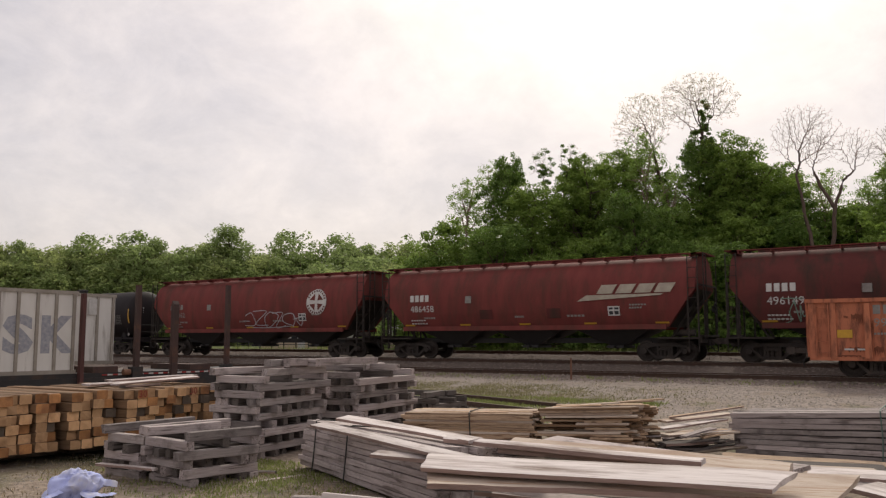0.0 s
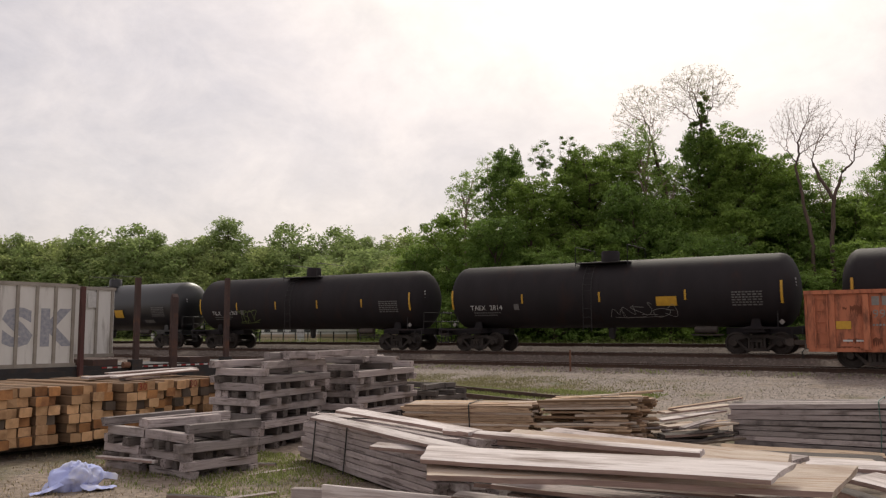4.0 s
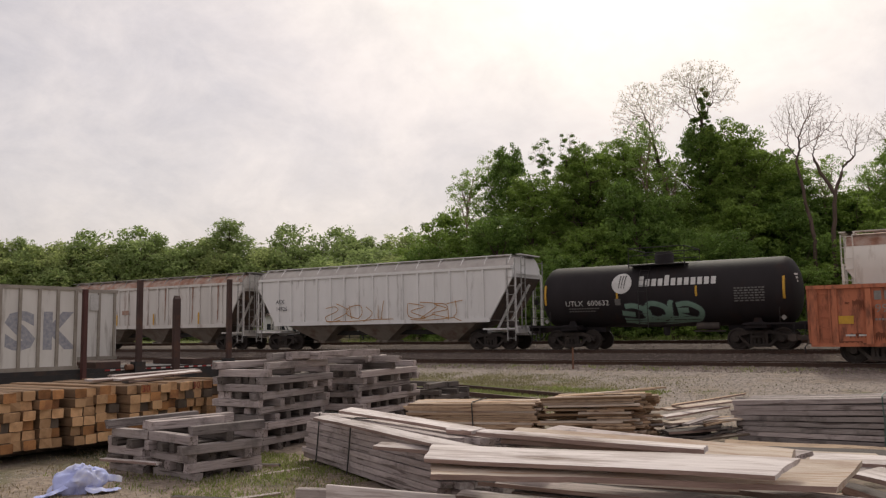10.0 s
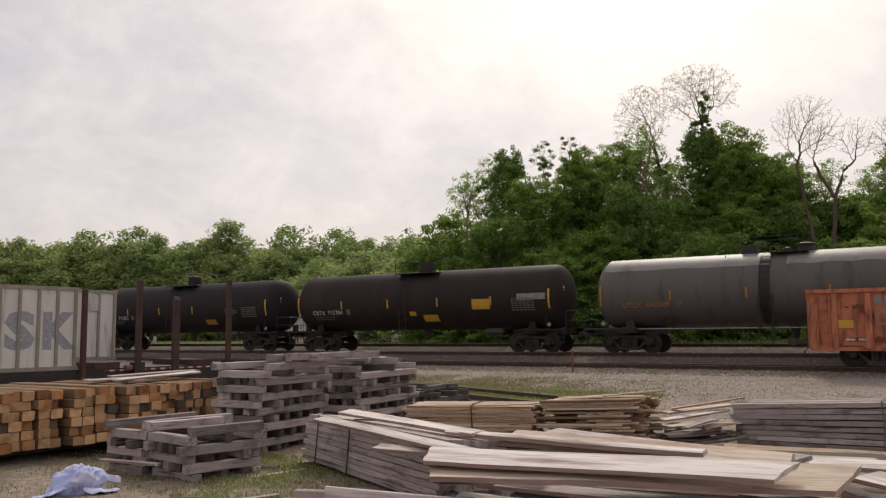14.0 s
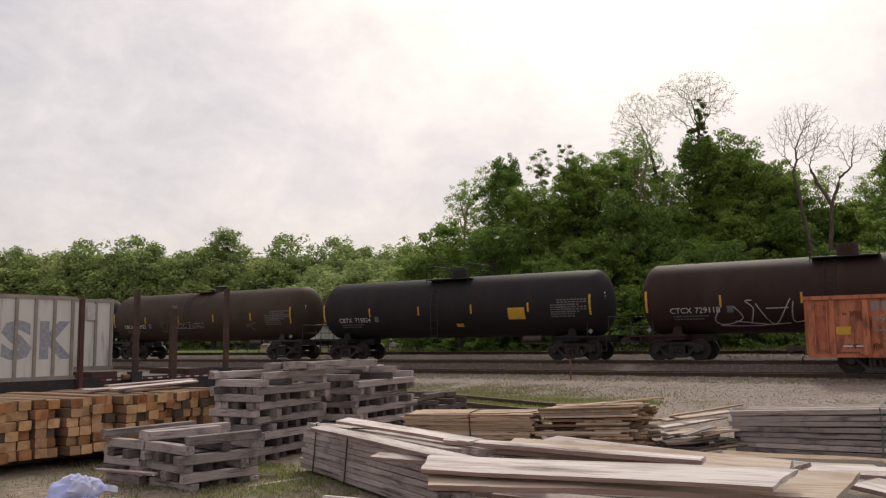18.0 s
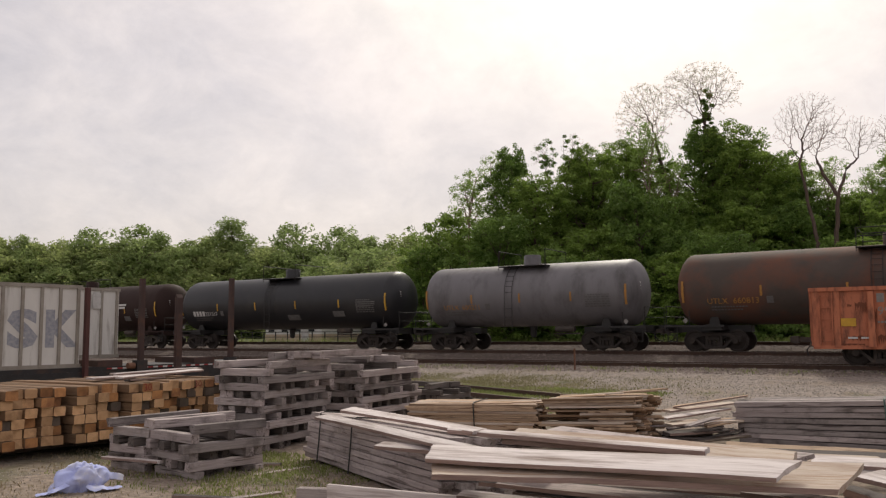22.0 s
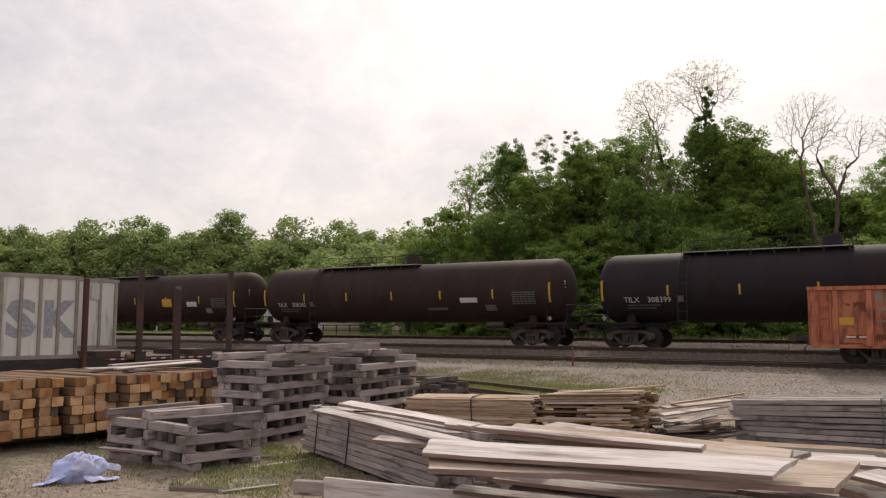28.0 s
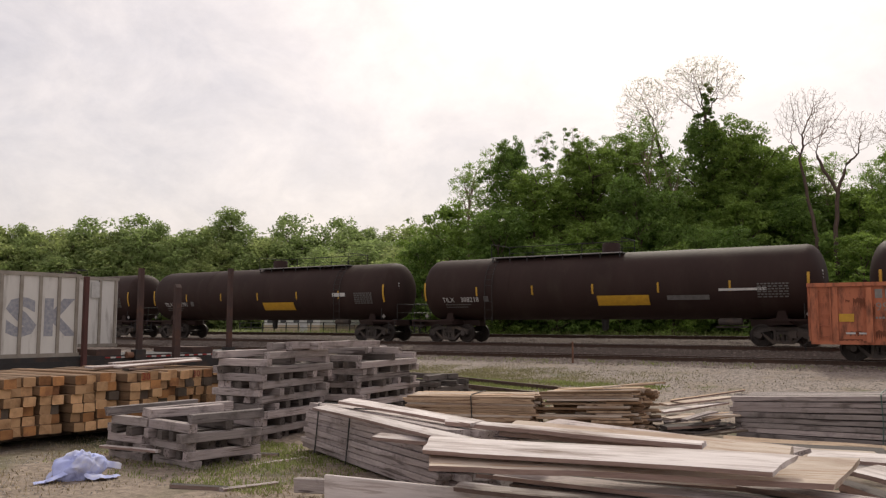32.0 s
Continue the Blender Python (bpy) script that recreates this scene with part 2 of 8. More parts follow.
M = {
    "rail": surface("rail_steel", (0.11, 0.065, 0.045), (0.05, 0.032, 0.026), 0.7, 0.3, scale=8.0),
    "rail_head": surface("rail_head", (0.5, 0.47, 0.45), (0.3, 0.27, 0.25), 0.3, 0.9, scale=3.0, stretch=(0.2, 4, 4), bump=0.05),
    "sleeper": surface("sleeper_wood", (0.10, 0.075, 0.06), (0.045, 0.035, 0.03), 0.9, scale=4.0, stretch=(8, 1, 8), vary=0.3),
    "cast": surface("cast_steel", (0.080, 0.066, 0.058), (0.038, 0.031, 0.027), 0.75, 0.1, scale=5.0, dirt=(0.12, 0.09, 0.065), dirt_at=0.6, dirt_scale=2.0),
    # grimy truck steel; on maroon hoppers it also carries the end shade
    "cast_dark": surface("grimy_and_shaded_steel", (0.042, 0.033, 0.028), (0.022, 0.018, 0.016), 0.8, 0.1, scale=5.0, dirt=(0.06, 0.045, 0.035), dirt_at=0.6, dirt_scale=2.0),
    "wheel": surface("wheel_steel", (0.050, 0.040, 0.035), (0.026, 0.02, 0.017), 0.6, 0.4, scale=6.0),
    "black": surface("black_paint", (0.029, 0.0252, 0.0270), (0.020, 0.0172, 0.0186), 0.65, scale=1.2, stretch=(1, 1, 0.35), spec=0.12, dirt=(0.038, 0.023, 0.02), dirt_at=0.63, dirt_scale=1.1, dirt_stretch=(1, 1, 0.3), bump=0.03, bump_scale=3.0),
    "black_new": surface("black_gloss_paint", (0.011, 0.011, 0.013), (0.008, 0.008, 0.009), 0.40, spec=0.6, scale=1.2, bump=0.02, bump_scale=3.0),
    "black_brown": surface("brown_black_paint", (0.045, 0.0270, 0.0235), (0.030, 0.0182, 0.0160), 0.65, spec=0.13, scale=0.9, stretch=(1, 1, 0.35), dirt=(0.050, 0.035, 0.028), dirt_at=0.6, dirt_scale=0.9, dirt_stretch=(1, 1, 0.4), bump=0.04, bump_scale=3.0),
    "tank_rust": surface("rusty_tank_paint", (0.100, 0.080, 0.068), (0.070, 0.056, 0.048), 0.75, scale=1.0, spec=0.2, dirt=(0.150, 0.068, 0.045), dirt_at=0.53, dirt_scale=0.7, dirt_stretch=(0.6, 1, 0.6), bump=0.1),
    "tank_olive": surface("grimy_tank_paint", (0.068, 0.047, 0.034), (0.042, 0.030, 0.022), 0.65, spec=0.15, scale=1.0, dirt=(0.05, 0.038, 0.028), dirt_at=0.6, dirt_scale=0.8, bump=0.06),
    "tank_grey": surface("grey_tank_paint", (0.20, 0.19, 0.20), (0.14, 0.134, 0.14), 0.5, 0.1, spec=0.3, scale=0.9, stretch=(1, 1, 0.3), dirt=(0.075, 0.07, 0.068), dirt_at=0.60, dirt_scale=0.8, dirt_stretch=(1, 1, 0.35), bump=0.05),
    "black_grimy": surface("grimy_black_paint", (0.036, 0.0265, 0.0262), (0.024, 0.0182, 0.0182), 0.65, spec=0.13, scale=0.9, stretch=(1, 1, 0.35), dirt=(0.046, 0.030, 0.026), dirt_at=0.6, dirt_scale=0.9, dirt_stretch=(1, 1, 0.4), bump=0.04, bump_scale=3.0),
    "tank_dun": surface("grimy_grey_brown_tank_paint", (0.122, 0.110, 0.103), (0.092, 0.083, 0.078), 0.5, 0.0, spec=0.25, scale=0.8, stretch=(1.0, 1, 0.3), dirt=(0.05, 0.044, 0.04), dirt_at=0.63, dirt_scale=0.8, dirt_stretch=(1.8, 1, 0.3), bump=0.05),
    # cleaner tank top; the pale tone also holds the sheen from above
    "tank_top_grey": surface("cleaner_sheen_grey_tank_top", (0.245, 0.228, 0.222), (0.20, 0.185, 0.18), 0.5, 0.0, spec=0.25, scale=0.9, dirt=(0.10, 0.09, 0.08), dirt_at=0.6, dirt_scale=1.0, bump=0.05),
    "tank_slate": surface("slate_tank_paint", (0.024, 0.024, 0.027), (0.015, 0.015, 0.017), 0.42, scale=0.9, dirt=(0.03, 0.028, 0.027), dirt_at=0.6, dirt_scale=0.8, bump=0.04),
    "maroon": surface("maroon_paint", (0.205, 0.050, 0.044), (0.135, 0.034, 0.031), 0.75, spec=0.18, scale=1.3, stretch=(1.4, 1, 0.3), dirt=(0.10, 0.040, 0.031), dirt_at=0.55, dirt_scale=1.0, dirt_stretch=(1.4, 1, 0.3), bump=0.05, bump_scale=6.0),
    "maroon_dark": surface("dark_maroon_paint", (0.135, 0.040, 0.036), (0.085, 0.028, 0.026), 0.8, spec=0.15, scale=1.0, dirt=(0.05, 0.034, 0.027), dirt_at=0.56, dirt_scale=1.0, dirt_stretch=(1.4, 1, 0.3), bump=0.05),
    "white_car": surface("white_car_paint", (0.80, 0.79, 0.77), (0.67, 0.66, 0.64), 0.55, scale=0.9, stretch=(1, 1, 0.35), dirt=(0.24, 0.23, 0.225), dirt_at=0.66, dirt_scale=0.9, dirt_stretch=(1.6, 1, 0.35), bump=0.04),
    "tan_car": surface("tan_car_paint", (0.68, 0.63, 0.58), (0.58, 0.53, 0.48), 0.5, scale=0.8, stretch=(0.5, 1, 0.6), dirt=(0.42, 0.34, 0.27), dirt_at=0.68, dirt_scale=1.0, dirt_stretch=(1.6, 1, 0.4), bump=0.04),
    "tan_sill": surface("dusty_tan_sill", (0.50, 0.42, 0.34), (0.38, 0.31, 0.25), 0.7, scale=1.5, dirt=(0.26, 0.17, 0.11), dirt_at=0.6, dirt_scale=1.2, bump=0.04),
    "cream_car": surface("cream_car_paint", (0.74, 0.70, 0.64), (0.62, 0.585, 0.53), 0.6, scale=0.8, stretch=(1, 1, 0.35), dirt=(0.33, 0.27, 0.21), dirt_at=0.66, dirt_scale=1.0, dirt_stretch=(2.0, 1, 0.3), bump=0.04),
    "grey_car": surface("grey_car_paint", (0.76, 0.75, 0.74), (0.64, 0.63, 0.62), 0.6, scale=0.9, stretch=(1, 1, 0.35), dirt=(0.20, 0.17, 0.15), dirt_at=0.66, dirt_scale=1.1, dirt_stretch=(2.0, 1, 0.3), bump=0.05),
    "grey_rusty_car": surface("stained_car_paint", (0.66, 0.63, 0.60), (0.53, 0.505, 0.475), 0.65, scale=0.9, stretch=(1, 1, 0.35), dirt=(0.17, 0.085, 0.05), dirt_at=0.64, dirt_scale=1.2, dirt_stretch=(2.2, 1, 0.3), bump=0.06),
    "roof_grime": surface("grimy_roof", (0.17, 0.14, 0.125), (0.11, 0.09, 0.08), 0.95, scale=2.0, spec=0.05, bump=0.1),
    "roof_pale": surface("dusty_pale_roof", (0.50, 0.47, 0.44), (0.34, 0.31, 0.29), 0.95, scale=1.5, spec=0.05, bump=0.08),
    "chute": surface("grimy_chute_paint", (0.27, 0.235, 0.20), (0.17, 0.145, 0.12), 0.75, scale=1.2, dirt=(0.13, 0.075, 0.05), dirt_at=0.58, dirt_scale=1.0, bump=0.08),
    "slope_rust": surface("grimy_shaded_slope_sheet", (0.085, 0.06, 0.047), (0.05, 0.036, 0.03), 0.85, scale=1.5, dirt=(0.13, 0.075, 0.05), dirt_at=0.6, dirt_scale=1.5, bump=0.08),
    "roof_rust": surface("rusty_roof", (0.30, 0.14, 0.09), (0.42, 0.36, 0.31), 0.8, scale=1.6, patch=0.6, dirt=(0.16, 0.06, 0.03), dirt_at=0.58, dirt_scale=1.5, bump=0.1),
    "galv": surface("galvanised_steel", (0.42, 0.41, 0.40), (0.28, 0.27, 0.26), 0.5, 0.5, scale=4.0),
    "white_mark": surface("white_lettering", (0.62, 0.61, 0.59), (0.45, 0.44, 0.43), 0.6, scale=4.0, bump=0),
    "pale_mark": surface("faded_lettering", (0.30, 0.285, 0.265), (0.16, 0.15, 0.14), 0.7, scale=5.0, bump=0),
    "grey_mark": surface("grey_lettering", (0.17, 0.165, 0.16), (0.09, 0.085, 0.08), 0.7, scale=6.0, bump=0),
    "orange_mark": surface("orange_lettering", (0.46, 0.22, 0.045), (0.30, 0.15, 0.04), 0.7, scale=5.0, bump=0),
    "dark_mark": surface("dark_lettering", (0.025, 0.025, 0.03), (0.05, 0.05, 0.055), 0.7, scale=5.0, bump=0),
    "blue_mark": surface("blue_lettering", (0.035, 0.045, 0.085), (0.06, 0.07, 0.10), 0.7, scale=5.0, bump=0),
    "yellow": surface("yellow_reflector", (0.62, 0.36, 0.03), (0.42, 0.23, 0.03), 0.5, scale=5.0, bump=0),
    "cream_mark": surface("cream_logo", (0.46, 0.42, 0.34), (0.30, 0.25, 0.20), 0.7, scale=3.0, bump=0),
    "spray_red": surface("red_spray", (0.21, 0.018, 0.016), (0.13, 0.014, 0.013), 0.6, scale=3.0, bump=0),
    "spray_green": surface("green_spray", (0.16, 0.20, 0.055), (0.10, 0.13, 0.04), 0.6, scale=3.0, bump=0),
    "spray_teal": surface("teal_spray", (0.20, 0.31, 0.25), (0.13, 0.22, 0.17), 0.6, scale=3.0, bump=0),
    "spray_white": surface("white_spray", (0.50, 0.50, 0.52), (0.32, 0.32, 0.35), 0.6, scale=3.0, bump=0),
    "spray_black": surface("black_spray", (0.02, 0.02, 0.024), (0.04, 0.04, 0.045), 0.6, scale=3.0, bump=0),
    "spray_violet": surface("violet_spray", (0.12, 0.10, 0.19), (0.07, 0.06, 0.12), 0.6, scale=3.0, bump=0),
    "orange_gon": surface("orange_gondola_paint", (0.50, 0.175, 0.088), (0.40, 0.13, 0.068), 0.7, scale=1.4, stretch=(1, 1, 0.4), dirt=(0.10, 0.038, 0.024), dirt_at=0.575, dirt_scale=2.3, dirt_stretch=(1.8, 1, 0.5), bump=0.12, bump_scale=12.0),
    "container": surface("weathered_white_panel", (0.70, 0.68, 0.65), (0.58, 0.56, 0.53), 0.6, scale=2.0, stretch=(1, 1, 0.3), dirt=(0.25, 0.22, 0.19), dirt_at=0.64, dirt_scale=1.5, dirt_stretch=(2, 2, 0.3), bump=0.05),
    "container_rib": surface("container_rib", (0.34, 0.31, 0.27), (0.22, 0.19, 0.16), 0.6, scale=3.0),
    "faded_blue": surface("faded_blue_letter", (0.20, 0.21, 0.26), (0.42, 0.42, 0.44), 0.7, scale=9.0, bump=0),
    "trailer": surface("dark_trailer_steel", (0.030, 0.028, 0.030), (0.018, 0.016, 0.016), 0.6, scale=3.0, dirt=(0.06, 0.035, 0.025), dirt_at=0.6, dirt_scale=1.5),
    "post": surface("rusty_stake", (0.075, 0.042, 0.036), (0.04, 0.026, 0.024), 0.8, scale=3.0, stretch=(1, 1, 0.4), dirt=(0.11, 0.05, 0.03), dirt_at=0.6, dirt_scale=2.0),
    "red_post": surface("red_brown_post", (0.11, 0.042, 0.038), (0.06, 0.028, 0.025), 0.8, scale=4.0, stretch=(1, 1, 0.4)),
    "tape_red": surface("red_tape", (0.30, 0.03, 0.03), None, 0.5, bump=0),
    "tape_white": surface("white_tape", (0.6, 0.58, 0.56), None, 0.5, bump=0),
    "tie_new": surface("fresh_timber_end", (0.68, 0.43, 0.235), (0.49, 0.28, 0.14), 0.85, scale=7.0, patch=1.0, dirt=(0.24, 0.125, 0.06), dirt_at=0.60, dirt_scale=2.0, bump=0.3, bump_scale=30.0, vary=0.35),
    "tie_orange": surface("stained_timber_end", (0.52, 0.255, 0.10), (0.33, 0.15, 0.06), 0.85, scale=7.0, dirt=(0.20, 0.09, 0.045), dirt_at=0.56, dirt_scale=2.5, bump=0.3, bump_scale=30.0, vary=0.3),
    # toned down in colour, so that sky-lit stack tops look shaded
    "tie_side": surface("dimmed_sawn_timber_side", (0.25, 0.155, 0.09), (0.15, 0.09, 0.05), 0.9, scale=5.0, stretch=(0.5, 7, 7), bump=0.3, vary=0.3),
    "tie_dark": surface("weathered_timber_end", (0.16, 0.12, 0.09), (0.09, 0.07, 0.055), 0.9, scale=7.0, bump=0.3, vary=0.25),
    "grey_wood": surface("grey_weathered_wood", (0.50, 0.43, 0.415), (0.28, 0.235, 0.225), 0.85, scale=5.0, stretch=(0.5, 7, 7), dirt=(0.10, 0.085, 0.075), dirt_at=0.62, dirt_scale=2.2, bump=0.4, bump_scale=22.0, vary=0.22, crack=(0.15, 0.12, 0.11)),
    # weathered boards, and inner crib timbers with gap shade in their colour
    "grey_wood_dark": surface("dark_weathered_and_shaded_wood", (0.13, 0.11, 0.10), (0.07, 0.058, 0.052), 0.9, scale=5.0, stretch=(0.5, 7, 7), bump=0.4, bump_scale=22.0, vary=0.3, crack=(0.03, 0.024, 0.02)),
    "grey_wood_mid": surface("grey_brown_weathered_wood", (0.36, 0.315, 0.30), (0.21, 0.18, 0.17), 0.88, scale=5.0, stretch=(0.5, 7, 7), dirt=(0.09, 0.075, 0.07), dirt_at=0.6, dirt_scale=2.2, bump=0.4, bump_scale=22.0, vary=0.3, crack=(0.10, 0.08, 0.075)),
    "pink_wood": surface("pale_weathered_board", (0.70, 0.64, 0.622), (0.56, 0.505, 0.488), 0.8, scale=4.0, stretch=(0.35, 6, 6), dirt=(0.20, 0.145, 0.12), dirt_at=0.555, dirt_scale=1.6, dirt_stretch=(0.4, 3, 3), bump=0.35, bump_scale=18.0, vary=0.14, crack=(0.46, 0.39, 0.37)),
    "pale_wood": surface("pale_sawn_board", (0.56, 0.475, 0.40), (0.45, 0.37, 0.30), 0.8, scale=3.0, stretch=(0.3, 5, 5), dirt=(0.27, 0.17, 0.115), dirt_at=0.535, dirt_scale=1.3, dirt_stretch=(0.4, 2, 2), bump=0.35, bump_scale=20.0, vary=0.14, crack=(0.34, 0.225, 0.15)),
    "tan_wood": surface("tan_sawn_lumber", (0.55, 0.40, 0.275), (0.36, 0.245, 0.16), 0.85, scale=5.0, stretch=(0.4, 7, 7), dirt=(0.15, 0.10, 0.065), dirt_at=0.64, dirt_scale=2.0, bump=0.4, bump_scale=22.0, vary=0.28, crack=(0.15, 0.085, 0.05)),
    "board_edge": surface("rough_board_edge", (0.40, 0.29, 0.25), (0.20, 0.135, 0.115), 0.9, scale=5.0, stretch=(0.5, 6, 6), bump=0.5, bump_scale=24.0, vary=0.3),
    "strap": surface("steel_strap", (0.06, 0.065, 0.06), (0.035, 0.035, 0.033), 0.5, 0.4, scale=6.0),
    "strap_green": surface("green_strap", (0.10, 0.17, 0.14), (0.06, 0.10, 0.085), 0.5, scale=6.0),
    "cloth": surface("pale_blue_cloth", (0.50, 0.55, 0.86), (0.37, 0.41, 0.70), 0.9, scale=3.0, dirt=(0.62, 0.62, 0.68), dirt_at=0.56, dirt_scale=3.0, bump=0.15, bump_scale=60.0),
    "bark": surface("bark", (0.15, 0.10, 0.08), (0.07, 0.05, 0.04), 0.9, scale=3.0, stretch=(3, 3, 0.6), bump=0.6, bump_scale=10.0),
    "bark_pale": surface("pale_bark", (0.40, 0.28, 0.22), (0.24, 0.165, 0.13), 0.9, scale=3.0, stretch=(3, 3, 0.6), bump=0.4, bump_scale=10.0),
    "leaf_mid": surface("green_leaves", (0.245, 0.345, 0.072), (0.16, 0.245, 0.048), 0.6, scale=0.35, bump=0, vary=0.35, island=True, spec=0.25, leaf=True),
    "leaf_dark": surface("dark_green_leaves", (0.185, 0.28, 0.064), (0.125, 0.205, 0.044), 0.6, scale=0.35, bump=0, vary=0.35, island=True, spec=0.25, leaf=True),
    "leaf_light": surface("light_green_leaves", (0.33, 0.45, 0.12), (0.22, 0.33, 0.08), 0.6, scale=0.35, bump=0, vary=0.3, island=True, spec=0.25, leaf=True),
    # far leaves: distance haze put into the base colour, paler and yellower
    "leaf_far_dark": surface("hazed_far_green_leaves", (0.31, 0.39, 0.145), (0.235, 0.305, 0.115), 0.7, scale=0.35, bump=0, vary=0.3, island=True, spec=0.2, leaf=True),
    "leaf_far": surface("hazed_yellow_green_leaves", (0.41, 0.475, 0.18), (0.31, 0.37, 0.14), 0.7, scale=0.35, bump=0, vary=0.35, island=True, spec=0.2, leaf=True),
    "leaf_young": surface("young_leaves", (0.36, 0.33, 0.15), (0.26, 0.235, 0.105), 0.7, scale=0.4, bump=0, vary=0.3, island=True, spec=0.2, leaf=True),
    "grass": surface("grass_blades", (0.26, 0.30, 0.10), (0.17, 0.20, 0.07), 0.8, scale=0.6, bump=0, vary=0.35, island=True, spec=0.2, leaf=True),
    "dull_grass": surface("dull_grass", (0.25, 0.235, 0.12), (0.17, 0.16, 0.08), 0.85, scale=0.6, bump=0, vary=0.35, island=True, spec=0.2, leaf=True),
    "dry_grass": surface("dry_grass", (0.40, 0.33, 0.21), (0.27, 0.22, 0.13), 0.85, scale=0.6, bump=0, vary=0.3, island=True, spec=0.2),
    "rust_patch": surface("rust_patch", (0.13, 0.045, 0.026), (0.20, 0.065, 0.032), 0.85, scale=6.0),
    "beige_wall": surface("beige_wall", (0.50, 0.40, 0.29), (0.42, 0.33, 0.24), 0.8, scale=1.0),
    "white_wall": surface("white_wall", (0.66, 0.65, 0.62), (0.55, 0.54, 0.52), 0.8, scale=1.0),
    "roof": surface("brown_shingle_roof", (0.13, 0.09, 0.075), (0.08, 0.06, 0.05), 0.9, scale=3.0),
    "glass": surface("dark_window_glass", (0.03, 0.035, 0.04), None, 0.12, scale=1.0, bump=0, spec=0.6),
    "iron": surface("dark_iron", (0.03, 0.028, 0.027), (0.02, 0.018, 0.018), 0.6, scale=4.0),
    "stake": surface("rusty_marker", (0.20, 0.10, 0.06), (0.12, 0.06, 0.04), 0.8, scale=5.0),
}

# ---------------------------------------------------------------- mesh helpers


class Form:
    """Vertices and faces of one mesh, put together from simple solids."""

    def __init__(self):
        self.v, self.f = [], []

    def add(self, verts, faces):
        k = len(self.v)
        self.v += [tuple(p) for p in verts]
        self.f += [tuple(i + k for i in q) for q in faces]
        return self

    def box(self, x0, x1, y0, y1, z0, z1, m=None):
        p = [(x, y, z) for x in (x0, x1) for y in (y0, y1) for z in (z0, z1)]
        if m is not None:
            p = [m @ Vector(q) for q in p]
        return self.add(p, [(0, 1, 3, 2), (4, 6, 7, 5), (0, 4, 5, 1), (2, 3, 7, 6), (0, 2, 6, 4), (1, 5, 7, 3)])

    def bar(self, a, b, w, h=None, up=(0, 0, 1)):
        """A square bar from a to b."""
        a, b = Vector(a), Vector(b)
        h = w if h is None else h
        d = (b - a).normalized()
        s = d.cross(Vector(up))
        s = s.normalized() if s.length > 1e-4 else Vector((1, 0, 0))
        t = s.cross(d)
        p = [q + s * i * w / 2 + t * j * h / 2 for q in (a, b) for i in (-1, 1) for j in (-1, 1)]
        return self.add(p, [(0, 1, 3, 2), (4, 6, 7, 5), (0, 4, 5, 1), (2, 3, 7, 6), (0, 2, 6, 4), (1, 5, 7, 3)])

    def tube(self, pts, radii, sides=6, caps=True):
        pts = [Vector(p) for p in pts]
        rings = []
        for i, p in enumerate(pts):
            d = (pts[min(i + 1, len(pts) - 1)] - pts[max(i - 1, 0)]).normalized()
            ref = Vector((0, 0, 1)) if abs(d.z) < 0.9 else Vector((1, 0, 0))
            s = d.cross(ref).normalized()
            t = s.cross(d)
            r = radii[i] if hasattr(radii, "__len__") else radii
            rings.append([p + (s * math.cos(2 * math.pi * k / sides) + t * math.sin(2 * math.pi * k / sides)) * r for k in range(sides)])
        f = [(i * sides + k, i * sides + (k + 1) % sides, (i + 1) * sides + (k + 1) % sides, (i + 1) * sides + k)
             for i in range(len(pts) - 1) for k in range(sides)]
        if caps:
            f += [tuple(range(sides))[::-1], tuple((len(pts) - 1) * sides + k for k in range(sides))]
        return self.add([p for r in rings for p in r], f)

    def lathe(self, prof, axis="x", sides=24, c=(0, 0, 0)):
        """Profile of (along, radius) turned about an axis through c."""
        v, f = [], []
        for a, r in prof:
            for k in range(sides):
                u = 2 * math.pi * k / sides
                p = (a, r * math.cos(u), r * math.sin(u))
                p = p if axis == "x" else ((p[1], p[0], p[2]) if axis == "y" else (p[1], p[2], p[0]))
                v.append((p[0] + c[0], p[1] + c[1], p[2] + c[2]))
        for i in range(len(prof) - 1):
            for k in range(sides):
                f.append((i * sides + k, i * sides + (k + 1) % sides, (i + 1) * sides + (k + 1) % sides, (i + 1) * sides + k))
        f += [tuple(range(sides))[::-1], tuple((len(prof) - 1) * sides + k for k in range(sides))]
        return self.add(v, f)

    def prism(self, outline, y0, y1):
        """An outline of (x, z) drawn out along y."""
        n = len(outline)
        v = [(x, y0, z) for x, z in outline] + [(x, y1, z) for x, z in outline]
        f = [tuple(range(n)), tuple(range(n, 2 * n))[::-1]] + [(i, i + n, (i + 1) % n + n, (i + 1) % n) for i in range(n)]
        return self.add(v, f)

    def chamfered(self, l, w, h, c=0.006, bow=0.0, rnd=None, n=1):
        """A timber along x, centred, with broken edges; bow bends it in n pieces; rnd gives uneven faces."""
        prof = [(-w / 2 + c, -h / 2), (w / 2 - c, -h / 2), (w / 2, -h / 2 + c), (w / 2, h / 2 - c), (w / 2 - c, h / 2), (-w / 2 + c, h / 2), (-w / 2, h / 2 - c), (-w / 2, -h / 2 + c)]
        v, f = [], []
        for i in range(n + 1):
            x = -l / 2 + l * i / n
            k = bow * (1 - (2 * x / l) ** 2)
            jy, jz, jw = (rnd.uniform(-1, 1) * 0.03 * w, rnd.uniform(-1, 1) * 0.05 * h, 1 + rnd.uniform(-0.05, 0.05)) if rnd else (0, 0, 1)
